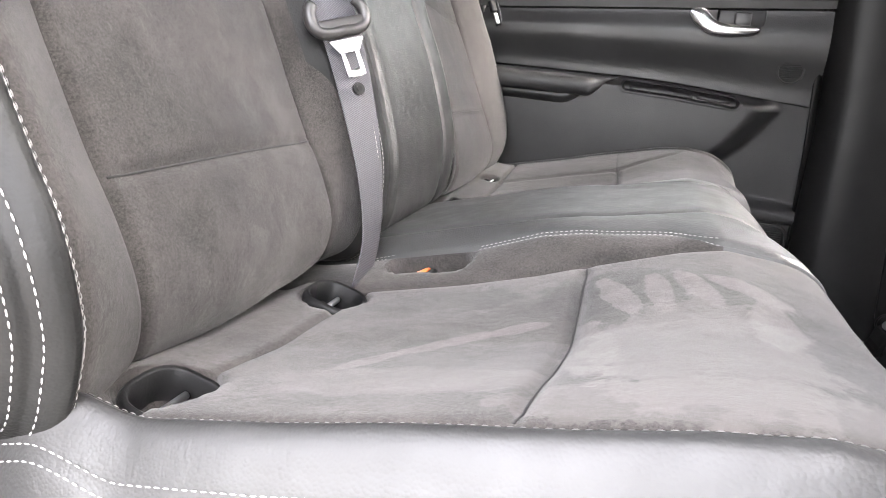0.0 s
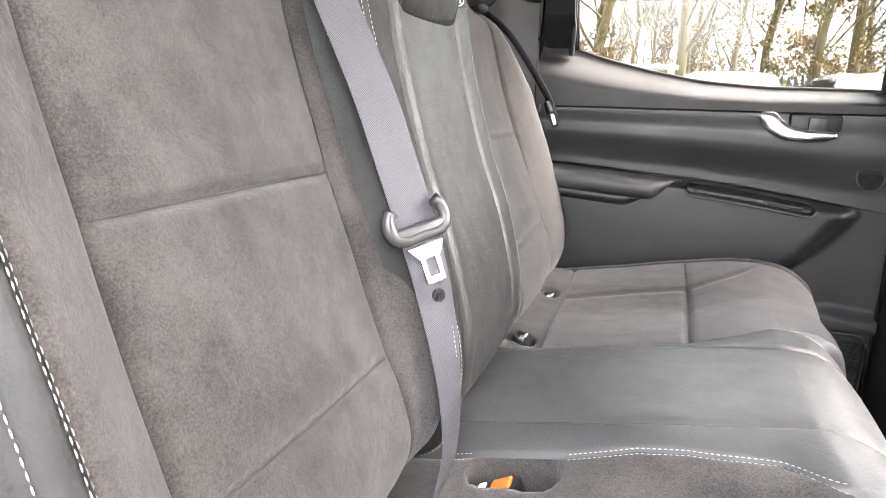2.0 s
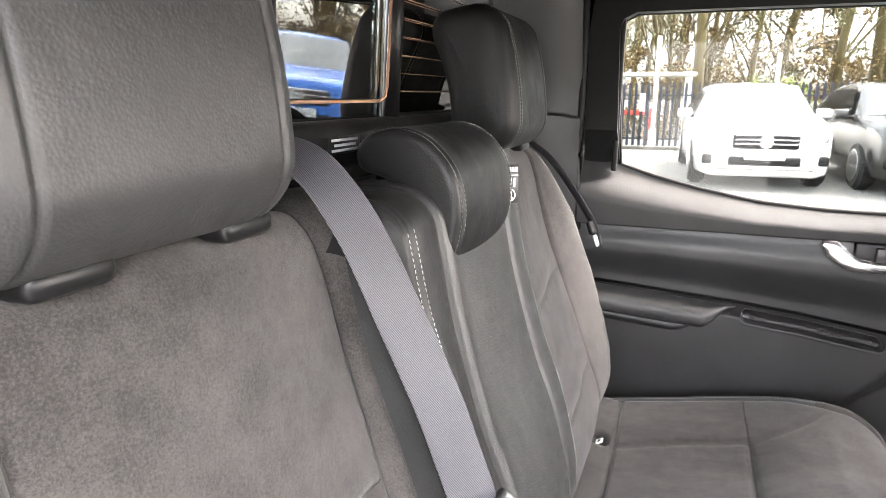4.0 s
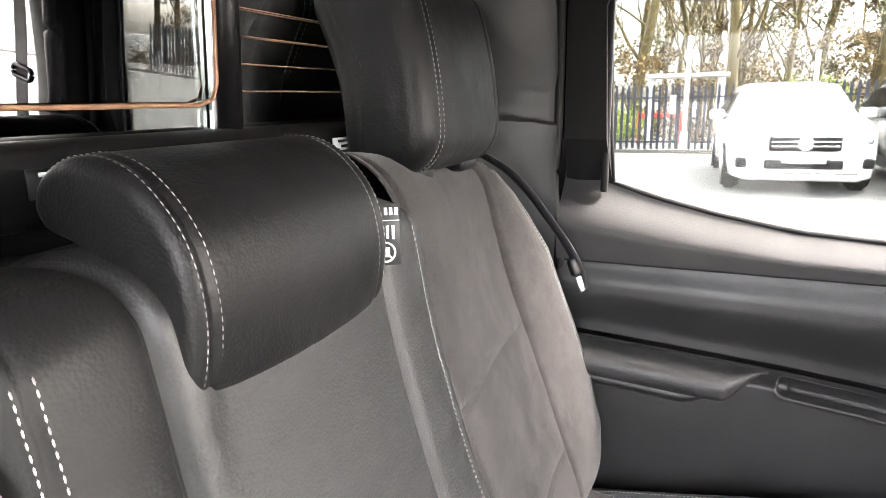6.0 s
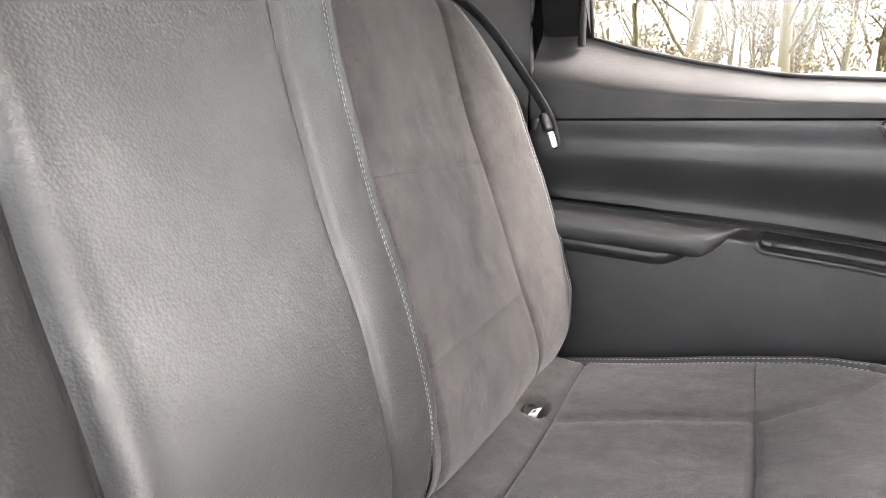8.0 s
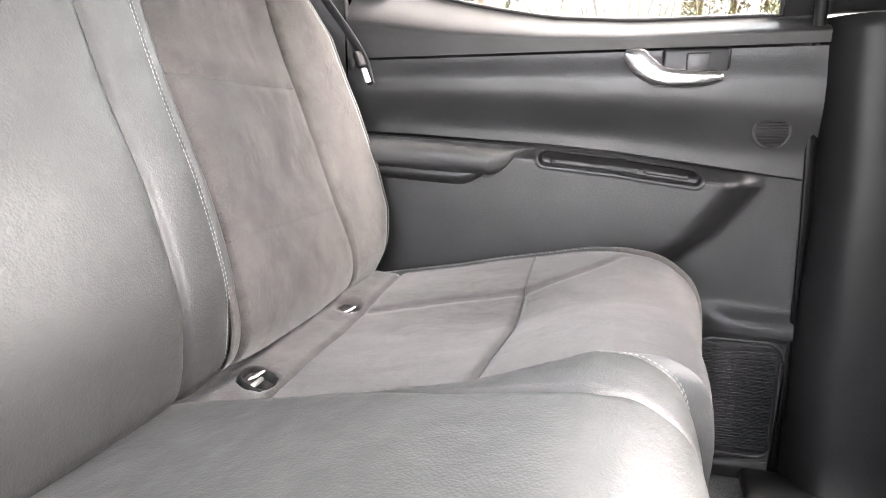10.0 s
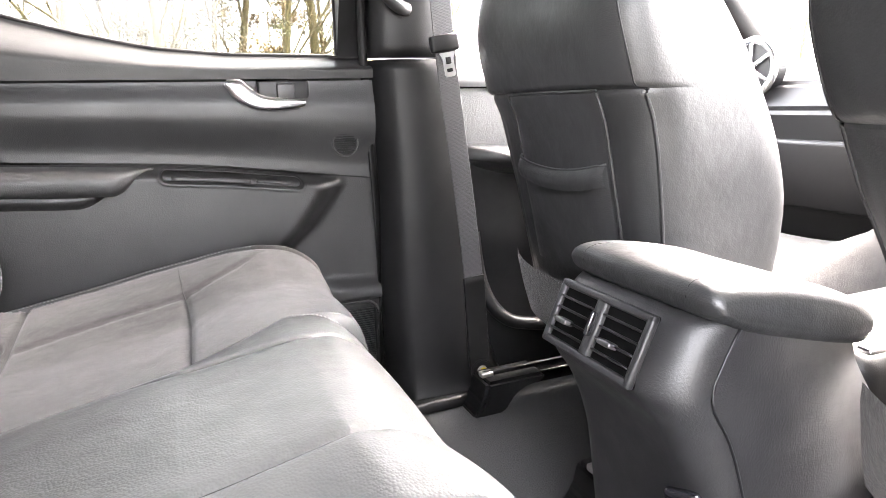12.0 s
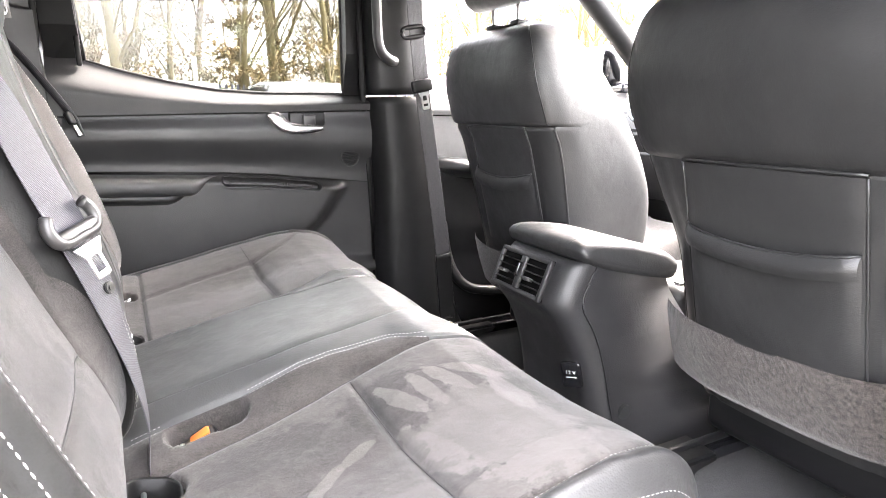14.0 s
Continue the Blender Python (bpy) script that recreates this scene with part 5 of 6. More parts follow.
# ---- centre console ----
def build_console():
    root = thing("centre_console", "black centre console with rear air vents, socket and padded lid", "console", (0.95, YC, 0.05))
    prof = catmull([(0.875, 0.030), (0.858, 0.10), (0.842, 0.18), (0.828, 0.25), (0.808, 0.310), (0.788, 0.350), (0.768, 0.378), (0.762, 0.398), (0.770, 0.425), (0.785, 0.455), (0.797, 0.472), (0.812, 0.476)], 5)

    def rx(z):
        zz = prof[:, 1]
        return float(np.interp(z, zz, prof[:, 0]))
    secs = []
    for z in np.concatenate([np.linspace(0.03, 0.34, 18), np.linspace(0.35, 0.474, 18)]):
        a = rx(z)
        b = np.interp(z, [0.03, 0.15, 0.30, 0.42, 0.474], [1.9, 1.30, 1.10, 1.035, 1.02])
        h = np.interp(z, [0.03, 0.2, 0.36, 0.474], [0.150, 0.135, 0.122, 0.118])
        r = 0.048
        pts = []
        for k in range(9):
            t = math.pi / 2 * k / 8
            pts.append((a + r - r * math.sin(t) , h - r + r * math.cos(t)))
        b = max(b, a + 0.1)
        ring = [(b, h)] + pts + [(x, -y) for x, y in pts[::-1]] + [(b, -h)]
        secs.append([(x, YC + y, z - (0.16 * max(0, x - 0.84) * smoothstep(0.3, 0.47, z) if x < 1.2 else 0.05)) for x, y in ring])
    body = part("body", rings("body", secs), M_CONSOLE, root, "grained black console body")
    # side seam
    sp = [(rx(z) + 0.05 - 0.012 * math.sin(z * 9), YC - np.interp(z, [0.03, 0.2, 0.36, 0.474], [0.150, 0.135, 0.122, 0.118]) - 0.0006, z) for z in np.linspace(0.05, 0.465, 30)]
    part("joint", sweep("joint", sp, 0.0018, 6), M_BLACK, root)
    # lid
    secs = []
    for y in np.concatenate([np.linspace(-0.128, -0.09, 9), np.linspace(-0.08, 0.08, 9), np.linspace(0.09, 0.128, 9)]):
        e = max(0, (abs(y) - 0.095) / 0.033)
        k = 0.016 * (1 - math.sqrt(max(0, 1 - e * e)))
        out = [(0.806 + k, 0.484), (0.803 + k, 0.497 - k * 0.4), (0.815 + k, 0.511 - k), (0.86, 0.520 - k), (0.95, 0.523 - k), (1.04, 0.516 - k), (1.085 - k, 0.504 - k), (1.098 - k, 0.488), (1.09 - k, 0.458 + k), (1.03, 0.453 + k), (0.87, 0.462 + k), (0.815 + k, 0.476 + k * 0.5)]
        secs.append([(0.82 + (x - 0.82) * 0.86, YC + y, z - 0.17 * (x - 0.82)) for x, z in catmull(out + [out[0]], 3)[:-1]])
    part("lid", rings("lid", secs), M_SEATBACK, root, "padded black leather armrest lid")
    for sy in (-0.088, 0.088):
        seam = catmull([(0.803, 0.492), (0.813, 0.5095), (0.86, 0.5196), (0.95, 0.5226), (1.04, 0.5158), (1.085, 0.5035)], 4)
        part("lid_seam", sweep("lid_seam", [(0.82 + (x - 0.82) * 0.86, YC + sy, z - 0.17 * (x - 0.82)) for x, z in seam], 0.0011, 6), M_BLACK, root)
    # vents: a tilted frame with two openings
    t = Matrix.Translation((0.772, YC + 0.012, 0.433)) @ Matrix.Rotation(radians(24), 4, "Y")
    def tb(size, bev, c, seg=2):
        bm = rbox(size, bev, seg, c)
        bmesh.ops.transform(bm, matrix=t, verts=bm.verts)
        return bm
    vent = part("air_vent", tb((0.010, 0.164, 0.084), 0.004, (0.004, 0, 0)), M_VOID, root, "twin rear air vents with slats")
    for z, w, h in ((0.037, 0.168, 0.010), (-0.037, 0.168, 0.010)):
        part("frame_bar", tb((0.010, w, h), 0.003, (-0.002, 0, z)), M_CONSOLE, vent)
    for y in (-0.079, 0.079):
        part("frame_bar", tb((0.010, 0.010, 0.084), 0.003, (-0.002, y, 0)), M_CONSOLE, vent)
    part("divider", tb((0.012, 0.018, 0.070), 0.004, (-0.002, 0, 0)), M_CONSOLE, vent)
    part("thumb_wheel", tb((0.012, 0.006, 0.030), 0.003, (-0.010, 0, 0.004)), M_GLOSS, vent)
    for y in (-0.042, 0.042):
        for z in (-0.022, -0.008, 0.006, 0.020):
            part("slat", tb((0.007, 0.064, 0.0026), 0.001, (-0.0045, y, z), 1), M_BLACK, vent)
        for dy in (-0.02, 0, 0.02):
            part("vane", tb((0.003, 0.0022, 0.062), 0.0008, (0.0005, y + dy, 0), 1), M_VOID, vent)
        part("vent_tab", tb((0.014, 0.022, 0.007), 0.002, (-0.010, y + 0.006, -0.008)), M_TONGUE, vent, "grey adjuster tab")
    # socket flap
    s = Matrix.Translation((0.826, YC - 0.088, 0.245)) @ Matrix.Rotation(radians(-12), 4, "Y") @ Matrix.Rotation(radians(35), 4, "Z")
    def sb(size, bev, c, seg=3):
        bm = rbox(size, bev, seg, c)
        bmesh.ops.transform(bm, matrix=s, verts=bm.verts)
        return bm
    so = part("socket", sb((0.012, 0.040, 0.056), 0.009, (-0.004, 0, 0)), M_GLOSS, root, "square 12 V socket flap")
    txt = bpy.data.curves.new("socket_text", "FONT")
    txt.body, txt.size, txt.align_x, txt.extrude = "12 V", 0.011, "CENTER", 0.0003
    to = new("socket_text", txt)
    to.matrix_world = s @ Matrix.Translation((-0.0104, 0, 0.004)) @ Matrix(((0, 0, -1, 0), (-1, 0, 0, 0), (0, 1, 0, 0), (0, 0, 0, 1)))
    me = bpy.data.meshes.new_from_object(to)
    mw = to.matrix_world.copy()
    bpy.data.objects.remove(to)
    me.transform(mw)
    part("lettering", me, M_WHITE, so, "white 12 V lettering")
    part("lettering_bar", sb((0.0006, 0.020, 0.002), 0.0, (-0.0104, 0, -0.003)), M_WHITE, so)
    part("screw_cap", disc(0.016, 0.006, "Y", 28, (0.915, YC - 0.141, 0.165), 0.002), M_PANEL, root, "round plastic screw cap")
    # tray and shifter plinth further ahead
    part("front_tray", rbox((0.62, 0.20, 0.10), 0.03, 3, (1.40, YC, 0.33)), M_PANEL, root)
    part("trim_strip", rbox((0.30, 0.02, 0.010), 0.004, 2, (1.22, YC - 0.105, 0.395)), M_CHROME, root, "bright trim strip")
    return root


build_console()


# ---- front of the cabin ----
def build_front_door(sgn, label):
    root = thing("car_door", label, "car door", (1.4, YC + sgn * 0.79, 0.05))
    Y = lambda y: YC + sgn * (y - YC)
    def dy(x, z):
        return 0.715 - 0.012 * smoothstep(0.60, 0.5, z) + 0.03 * smoothstep(0.40, 0.25, z)
    xs = list(np.linspace(0.90, 1.95, 40))
    part("lower_panel", grid(lambda x, z: (x, Y(dy(x, z)), z), xs, list(np.linspace(0.05, 0.585, 50)), "panel"), M_TRIM, root, "black lower door panel")
    part("cloth_insert", grid(lambda x, z: (x, Y(0.742 - 0.01 * math.sin((z - 0.58) * 20)), z), xs, list(np.linspace(0.580, 0.725, 20)), "insert"), M_INSERT, root, "grey cloth door insert")
    part("sill_panel", grid(lambda x, z: (x, Y(0.728 + 0.05 * max(0, z - 0.745) / 0.045), z), xs, list(np.linspace(0.728, 0.79, 10)), "sill"), M_PANEL_LOW, root)
    secs = []
    for x in np.linspace(0.92, 1.75, 30):
        drop = 0.05 * smoothstep(1.06, 0.92, x)
        out = 0.075 * smoothstep(0.90, 1.02, x)
        zt = 0.590 + 0.012 * smoothstep(1.1, 0.95, x)
        prof = [(0.75, zt), (0.735 - out * 0.7, zt - 0.002), (0.728 - out, zt - 0.014), (0.725 - out, zt - 0.032), (0.735 - out * 0.8, zt - 0.050 + drop * 0.2), (0.75, zt - 0.075)]
        secs.append([(x, Y(y), z) for y, z in catmull(prof, 4)])
    part("armrest", rings("armrest", secs, True), M_PANEL, root, "black padded armrest")
    rim = catmull([(0.955, 0.708, 0.40), (0.962, 0.700, 0.32), (0.975, 0.685, 0.255), (1.005, 0.668, 0.205), (1.06, 0.655, 0.180), (1.2, 0.648, 0.170), (1.6, 0.660, 0.18)], 6)
    rim[:, 1] = YC + sgn * (rim[:, 1] - YC)
    part("pocket_rim", sweep("pocket_rim", rim, 0.016, 10), M_TRIM, root, "rounded door pocket rim")
    part("pocket_wall", grid(lambda u, v: tuple(np.array([np.interp(u, np.linspace(0, 1, len(rim)), rim[:, k]) for k in range(3)]) * (1 - v) + np.array((1.0 + 0.6 * u, Y(0.70), 0.05)) * v), list(np.linspace(0, 1, 30)), list(np.linspace(0, 1, 8)), "pocket_wall"), M_TRIM, root)
    part("window_frame", sweep("frame", [(0.905, Y(0.75), 0.78), (0.900, Y(0.735), 1.27)], 0.018, 8), M_TRIM, root)
    part("door_shell", rbox((1.05, 0.03, 0.80), 0.01, 2, (1.43, Y(0.805), 0.39)), M_GLOSS, root, "black outer door skin")
    return root


build_front_door(1, "closed front car door with grey cloth panel beyond pillar")
build_front_door(-1, "closed front car door beside the front seat")


def moved_box(size, bev, at, turn):
    bm = rbox(size, bev, 2, (0, 0, 0), Matrix.Rotation(radians(turn), 3, "X"))
    bmesh.ops.translate(bm, verts=bm.verts, vec=at)
    return bm


def build_dash():
    root = thing("dashboard", "dark dashboard with round silver air vent", "dashboard", (1.75, YC, 0.4))
    prof = [(1.72, 0.30), (1.66, 0.44), (1.62, 0.58), (1.60, 0.66), (1.62, 0.72), (1.70, 0.765), (1.95, 0.79), (2.25, 0.78), (2.25, 0.30)]
    part("body", prism([(x, z) for x, z in prof], "Y", -0.78, 0.76, 0.01), M_PANEL, root)
    part("glovebox", rbox((0.02, 0.46, 0.16), 0.01, 2, (1.625, 0.42, 0.52), Matrix.Rotation(radians(-14), 3, "Y")), M_PANEL_LOW, root)
    for y in (0.53,):
        v = part("round_vent", disc(0.062, 0.05, "X", 36, (1.612, y, 0.755), 0.008), M_BLACK, root, "round black air vent")
        part("vent_ring", ring_tube(0.062, 0.009, "X", (1.588, y, 0.755), 36), M_CHROME, v, "silver vent ring")
        for a in (30, -30, 90):
            part("vent_blade", moved_box((0.012, 0.110, 0.010), 0.003, (1.586, y, 0.755), a), M_CHROME, v)
        part("vent_hub", disc(0.014, 0.02, "X", 20, (1.582, y, 0.755), 0.003), M_CHROME, v)
    return root


build_dash()
for s, n in ((1, "far"), (-1, "near")):
    structure("pillar_front_" + n, sweep("a_pillar", [(1.92, YC + s * 0.775, 0.76), (1.65, YC + s * 0.765, 1.0), (1.32, YC + s * 0.73, 1.265)], 0.038, 10), M_TRIM, "black front windscreen pillar trim", "pillar trim")
mirror = thing("wing_mirror", "black door mirror outside the front window", "wing mirror", (1.72, 0.95, 0.80))
part("housing", rbox((0.10, 0.22, 0.15), 0.035, 4, (1.74, 0.935, 0.885)), M_GLOSS, mirror)
part("mirror_glass", rbox((0.004, 0.19, 0.12), 0.02, 3, (1.688, 0.935, 0.885)), mat("mirror", (0.9, 0.9, 0.9), 0.02, 1.0), mirror, "mirror glass")
part("arm", rbox((0.05, 0.12, 0.04), 0.012, 3, (1.75, 0.83, 0.805)), M_GLOSS, mirror)


# ---- belts and small fittings ----
RIBBED = [(-1, -0.4), (-0.97, -1), (0, -1), (0.97, -1), (1, -0.4)] + [(1 - k / 14, 1.0 if k % 2 else 0.35) for k in range(29)]


def strap(pts, normals, width, thick=0.0016, per=6):
    pts, normals = catmull(pts, per), catmull(normals, per)
    secs = []
    for i, p in enumerate(pts):
        d = Vector(pts[min(i + 1, len(pts) - 1)] - pts[max(i - 1, 0)]).normalized()
        n = Vector(normals[i]).normalized()
        w = d.cross(n).normalized()
        n = w.cross(d).normalized()
        hw, ht = width / 2, thick / 2
        secs.append([Vector(p) + w * a * hw + n * b * ht for a, b in RIBBED])
    return rings("webbing", secs)


def frame_at(p, down, normal):
    """A pose with local x across, y along down reversed, z out."""
    d = Vector(down).normalized()
    n = Vector(normal).normalized()
    w = d.cross(n).normalized()
    n = w.cross(d).normalized()
    return Matrix((( w.x, -d.x, n.x, p[0]), (w.y, -d.y, n.y, p[1]), (w.z, -d.z, n.z, p[2]), (0, 0, 0, 1)))


def moved(bm, m):
    bmesh.ops.transform(bm, matrix=m, verts=bm.verts)
    return bm


def add_tongue(m, parent, big=True, blade=M_STEEL):
    """Plastic loop with a steel blade below it."""
    arms = catmull([(-0.029, 0.024), (-0.035, 0.016), (-0.037, 0.004), (-0.032, -0.008), (-0.018, -0.013), (0, -0.012), (0.018, -0.013), (0.032, -0.008), (0.037, 0.004), (0.035, 0.016), (0.029, 0.024)], 4)
    t = part("tongue", sweep("tongue", [m @ Vector((x, y, 0.002)) for x, y in arms], 0.0072, 10, None, m.to_3x3() @ Vector((0, 0, 1))), M_TONGUE, parent, "dark grey plastic tongue grip")
    part("tongue_bar", moved(rbox((0.066, 0.022, 0.011), 0.005, 4, (0, -0.008, 0.003)), m), M_TONGUE, t)
    # blade as four strips round its hole
    for x0, x1, y0, y1 in ((-0.0125, -0.007, -0.070, -0.038), (0.007, 0.0125, -0.070, -0.038), (-0.0075, 0.0075, -0.071, -0.062)):
        b2 = rbox((x1 - x0, y1 - y0, 0.0026), 0.0008, 2, ((x0 + x1) / 2, (y0 + y1) / 2, 0.004))
        part("blade", moved(b2, m), blade, t, "bright steel blade")
    b2 = prism([(-0.024, -0.024), (0.024, -0.024), (0.0135, -0.040), (-0.0135, -0.040)], "Z", 0.0025, 0.0058, 0.0006)
    part("blade", moved(b2, m), blade, t, "bright steel blade")
    return t


belt = thing("centre_seat_belt", "grey webbing seat belt hanging over backrest with steel tongue", "seat belt", (0.0, -0.22, 0.4))
B_PTS = [(-0.205, -0.262, 0.982), (-0.168, -0.252, 0.980), (-0.119, -0.248, 0.967), (-0.076, -0.245, 0.914), (-0.040, -0.241, 0.838), (-0.009, -0.234, 0.764), (0.011, -0.227, 0.701), (0.030, -0.224, 0.645), (0.052, -0.222, 0.572), (0.074, -0.227, 0.476), (0.084, -0.243, 0.400), (0.078, -0.262, 0.345)]
B_NRM = [(0.3, -0.2, 0.9), (0.45, -0.4, 0.8), (0.62, -0.35, 0.6), (0.74, -0.45, 0.4), (0.76, -0.54, 0.3), (0.75, -0.62, 0.2), (0.75, -0.65, 0.15), (0.75, -0.65, 0.15), (0.82, -0.52, 0.15), (0.95, -0.22, 0.15), (0.98, 0.0, 0.12), (0.98, 0.1, 0.1)]
part("webbing", strap(B_PTS, B_NRM, 0.047), M_WEB, belt, "ribbed grey webbing")
tm = frame_at((0.037, -0.230, 0.637), (0.028, 0.0, -0.075), (0.75, -0.65, 0.2)) @ Matrix.Scale(0.88, 4)
add_tongue(tm, belt)
part("stop_button", moved(disc(0.0085, 0.005, "Z", 20, (0.004, -0.086, 0.003), 0.0015), tm), M_BLACK, belt, "round black stop button")
part("stop_button_eye", moved(disc(0.0035, 0.002, "Z", 14, (0.004, -0.086, 0.006)), tm), M_RUBBER, belt)
part("belt_slot", rbox((0.05, 0.075, 0.02), 0.006, 3, (-0.210, -0.265, 0.972)), M_BLACK, belt, "black belt outlet")

far_belt = thing("far_seat_belt", "thin seat belt edge along backrest with hanging steel tongue", "seat belt", (-0.05, 0.65, 0.7))
part("webbing", strap([(-0.20, 0.455, 1.00), (-0.150, 0.535, 0.952), (-0.095, 0.607, 0.900), (-0.040, 0.650, 0.815), (-0.002, 0.668, 0.748), (0.012, 0.668, 0.70)], [(0.2, 0.9, 0.5), (0.25, 0.9, 0.45), (0.3, 0.9, 0.3), (0.35, 0.9, 0.25), (0.35, 0.9, 0.2), (0.35, 0.9, 0.2)], 0.018), M_WEB_DARK, far_belt)
fm = frame_at((-0.006, 0.662, 0.742), (0.022, -0.004, -0.055), (0.85, -0.5, 0.2))
part("tongue", moved(rbox((0.018, 0.030, 0.014), 0.005, 3), fm), M_BLACK, far_belt)
part("blade", moved(rbox((0.012, 0.026, 0.004), 0.0015, 2, (0, -0.030, 0.002)), fm), M_STEEL, far_belt, "bright steel blade")

pb = thing("front_seat_belt", "black front seat belt on the middle pillar with steel tongue", "seat belt", (0.9, 0.65, 0.1))
part("webbing", strap([(0.845, 0.640, 1.16), (0.846, 0.636, 1.02), (0.852, 0.634, 0.93), (0.866, 0.636, 0.78), (0.890, 0.640, 0.60), (0.912, 0.642, 0.43), (0.926, 0.644, 0.30)], [(0.05, -1, 0.0)] * 7, 0.046), M_WEB_DARK, pb)
am = frame_at((0.862, 0.632, 0.805), (0.02, 0.0, -0.12), (0.05, -1, 0.0))
part("keeper", moved(rbox((0.064, 0.034, 0.016), 0.006, 3, (0, 0.006, 0)), am), M_BLACK, pb, "black belt tongue body")
tt = part("blade", moved(prism([(-0.018, -0.012), (0.018, -0.012), (0.012, -0.026), (0.012, -0.056), (0.009, -0.060), (-0.009, -0.060), (-0.012, -0.056), (-0.012, -0.026)], "Z", 0.003, 0.006, 0.0006), am), M_STEEL, pb, "bright steel blade")
part("blade_slot", moved(rbox((0.012, 0.014, 0.003), 0.002, 2, (0, -0.028, 0.0056)), am), M_BLACK, tt)
part("blade_slot", moved(rbox((0.013, 0.007, 0.003), 0.001, 2, (0, -0.047, 0.0056)), am), M_BLACK, tt)
part("guide_loop", sweep("guide", [am @ Vector((x, y + 0.150, 0.004)) for x, y in rounded_section(0.070, 0.026, 0.012, 7) + rounded_section(0.070, 0.026, 0.012, 7)[:1]], 0.006, 8), M_BLACK, pb, "black belt guide loop")
part("sleeve", strap([(0.924, 0.641, 0.315), (0.930, 0.643, 0.22), (0.938, 0.646, 0.10)], [(0.05, -1, 0)] * 3, 0.052, 0.008), M_TRIM, pb, "stiff black plastic sleeve")
part("anchor", disc(0.026, 0.010, "Y", 28, (0.940, 0.642, 0.088), 0.003), M_BLACK, pb, "round anchor cover")
bo = part("anchor_bolt", disc(0.013, 0.008, "Y", 8, (0.940, 0.636, 0.088), 0.002), M_STEEL, pb)
part("paint_mark", disc(0.0085, 0.003, "Y", 10, (0.941, 0.6315, 0.089)), M_YELLOW, bo, "yellow paint mark")


# buckle in the cushion cut-out
bk = thing("belt_buckle", "seat belt buckle with orange press button sunk in cushion", "belt buckle", (CUT[0], CUT[1], 0.35))
km = Matrix.Translation((CUT[0] - 0.016, CUT[1] - 0.004, 0.343)) @ Matrix.Rotation(radians(-28), 4, "Y")
part("housing", moved(rbox((0.060, 0.030, 0.022), 0.005, 3), km), M_BLACK, bk)
part("button", moved(rbox((0.026, 0.022, 0.008), 0.003, 3, (0.012, 0, 0.010)), km), M_ORANGE, bk, "bright orange release button")
part("slot_plate", moved(rbox((0.010, 0.024, 0.006), 0.002, 2, (-0.014, 0, 0.010)), km), M_WHITE, bk)


# child seat anchors in the seat crease
def anchor(x0, y, z0, turn, tag, size=1.0):
    a = thing("child_seat_anchor", "black plastic child seat anchor guide in seat crease", "anchor guide", (x0, y, z0), "child seat anchors")
    m = Matrix.Translation((x0, y, z0)) @ Matrix.Rotation(radians(turn), 4, "Y") @ Matrix.Scale(size, 4)
    outer, inner = rounded_section(0.066, 0.062, 0.024, 7), rounded_section(0.054, 0.050, 0.019, 7)
    mid = rounded_section(0.060, 0.056, 0.022, 7)
    rows = [(outer, -0.020), (outer, 0.006), (mid, 0.0115), (inner, 0.009), (inner, -0.026)]
    part("collar", rings("collar", [[m @ Vector((x, yy, z)) for x, yy in sec] for sec, z in rows], True, False), M_TRIM, a, "rounded black guide collar")
    part("mouth", moved(rbox((0.056, 0.052, 0.004), 0.001, 1, (0, 0, -0.025)), m), M_BLACK, a, "dark opening")
    part("anchor_bar", sweep("bar", [m @ Vector((-0.006, v, -0.006)) for v in (-0.022, 0.022)], 0.003, 8), M_STEEL, a, "steel anchor bar")
    if tag:
        part("tag", moved(rbox((0.020, 0.024, 0.003), 0.001, 2, (0.004, 0, 0.0135)), m @ Matrix.Rotation(radians(-50), 4, "Y")), M_WHITE, a, "small white tag")
        part("tag_mark", moved(rbox((0.008, 0.012, 0.001), 0.0, 1, (0.004, 0, 0.0152)), m @ Matrix.Rotation(radians(-50), 4, "Y")), M_BLACK, a)


anchor(0.086, -0.578, 0.362, 16, False)
anchor(0.078, -0.324, 0.346, 16, False)
anchor(0.066, 0.195, 0.350, 24, True, 0.72)
anchor(0.066, 0.440, 0.350, 24, True, 0.72)

# warning tag on the centre backrest
tag = thing("warning_tag", "black fabric warning tag with white pictograms on seat edge", "label", (-0.03, 0.1, 0.9))
g = Matrix.Translation((-0.034, 0.081, 0.912)) @ Matrix.Rotation(radians(-58), 4, "Z") @ Matrix.Rotation(radians(-4), 4, "Y") @ Matrix.Scale(0.68, 4)
part("cloth", moved(rbox((0.0016, 0.036, 0.074), 0.0006, 1), g), M_LABEL, tag)


def mark(size, c, rot=0.0):
    return moved(rbox((0.0006, *size), 0.0, 1), g @ Matrix.Translation((0.0012, *c)) @ Matrix.Rotation(rot, 4, "X"))


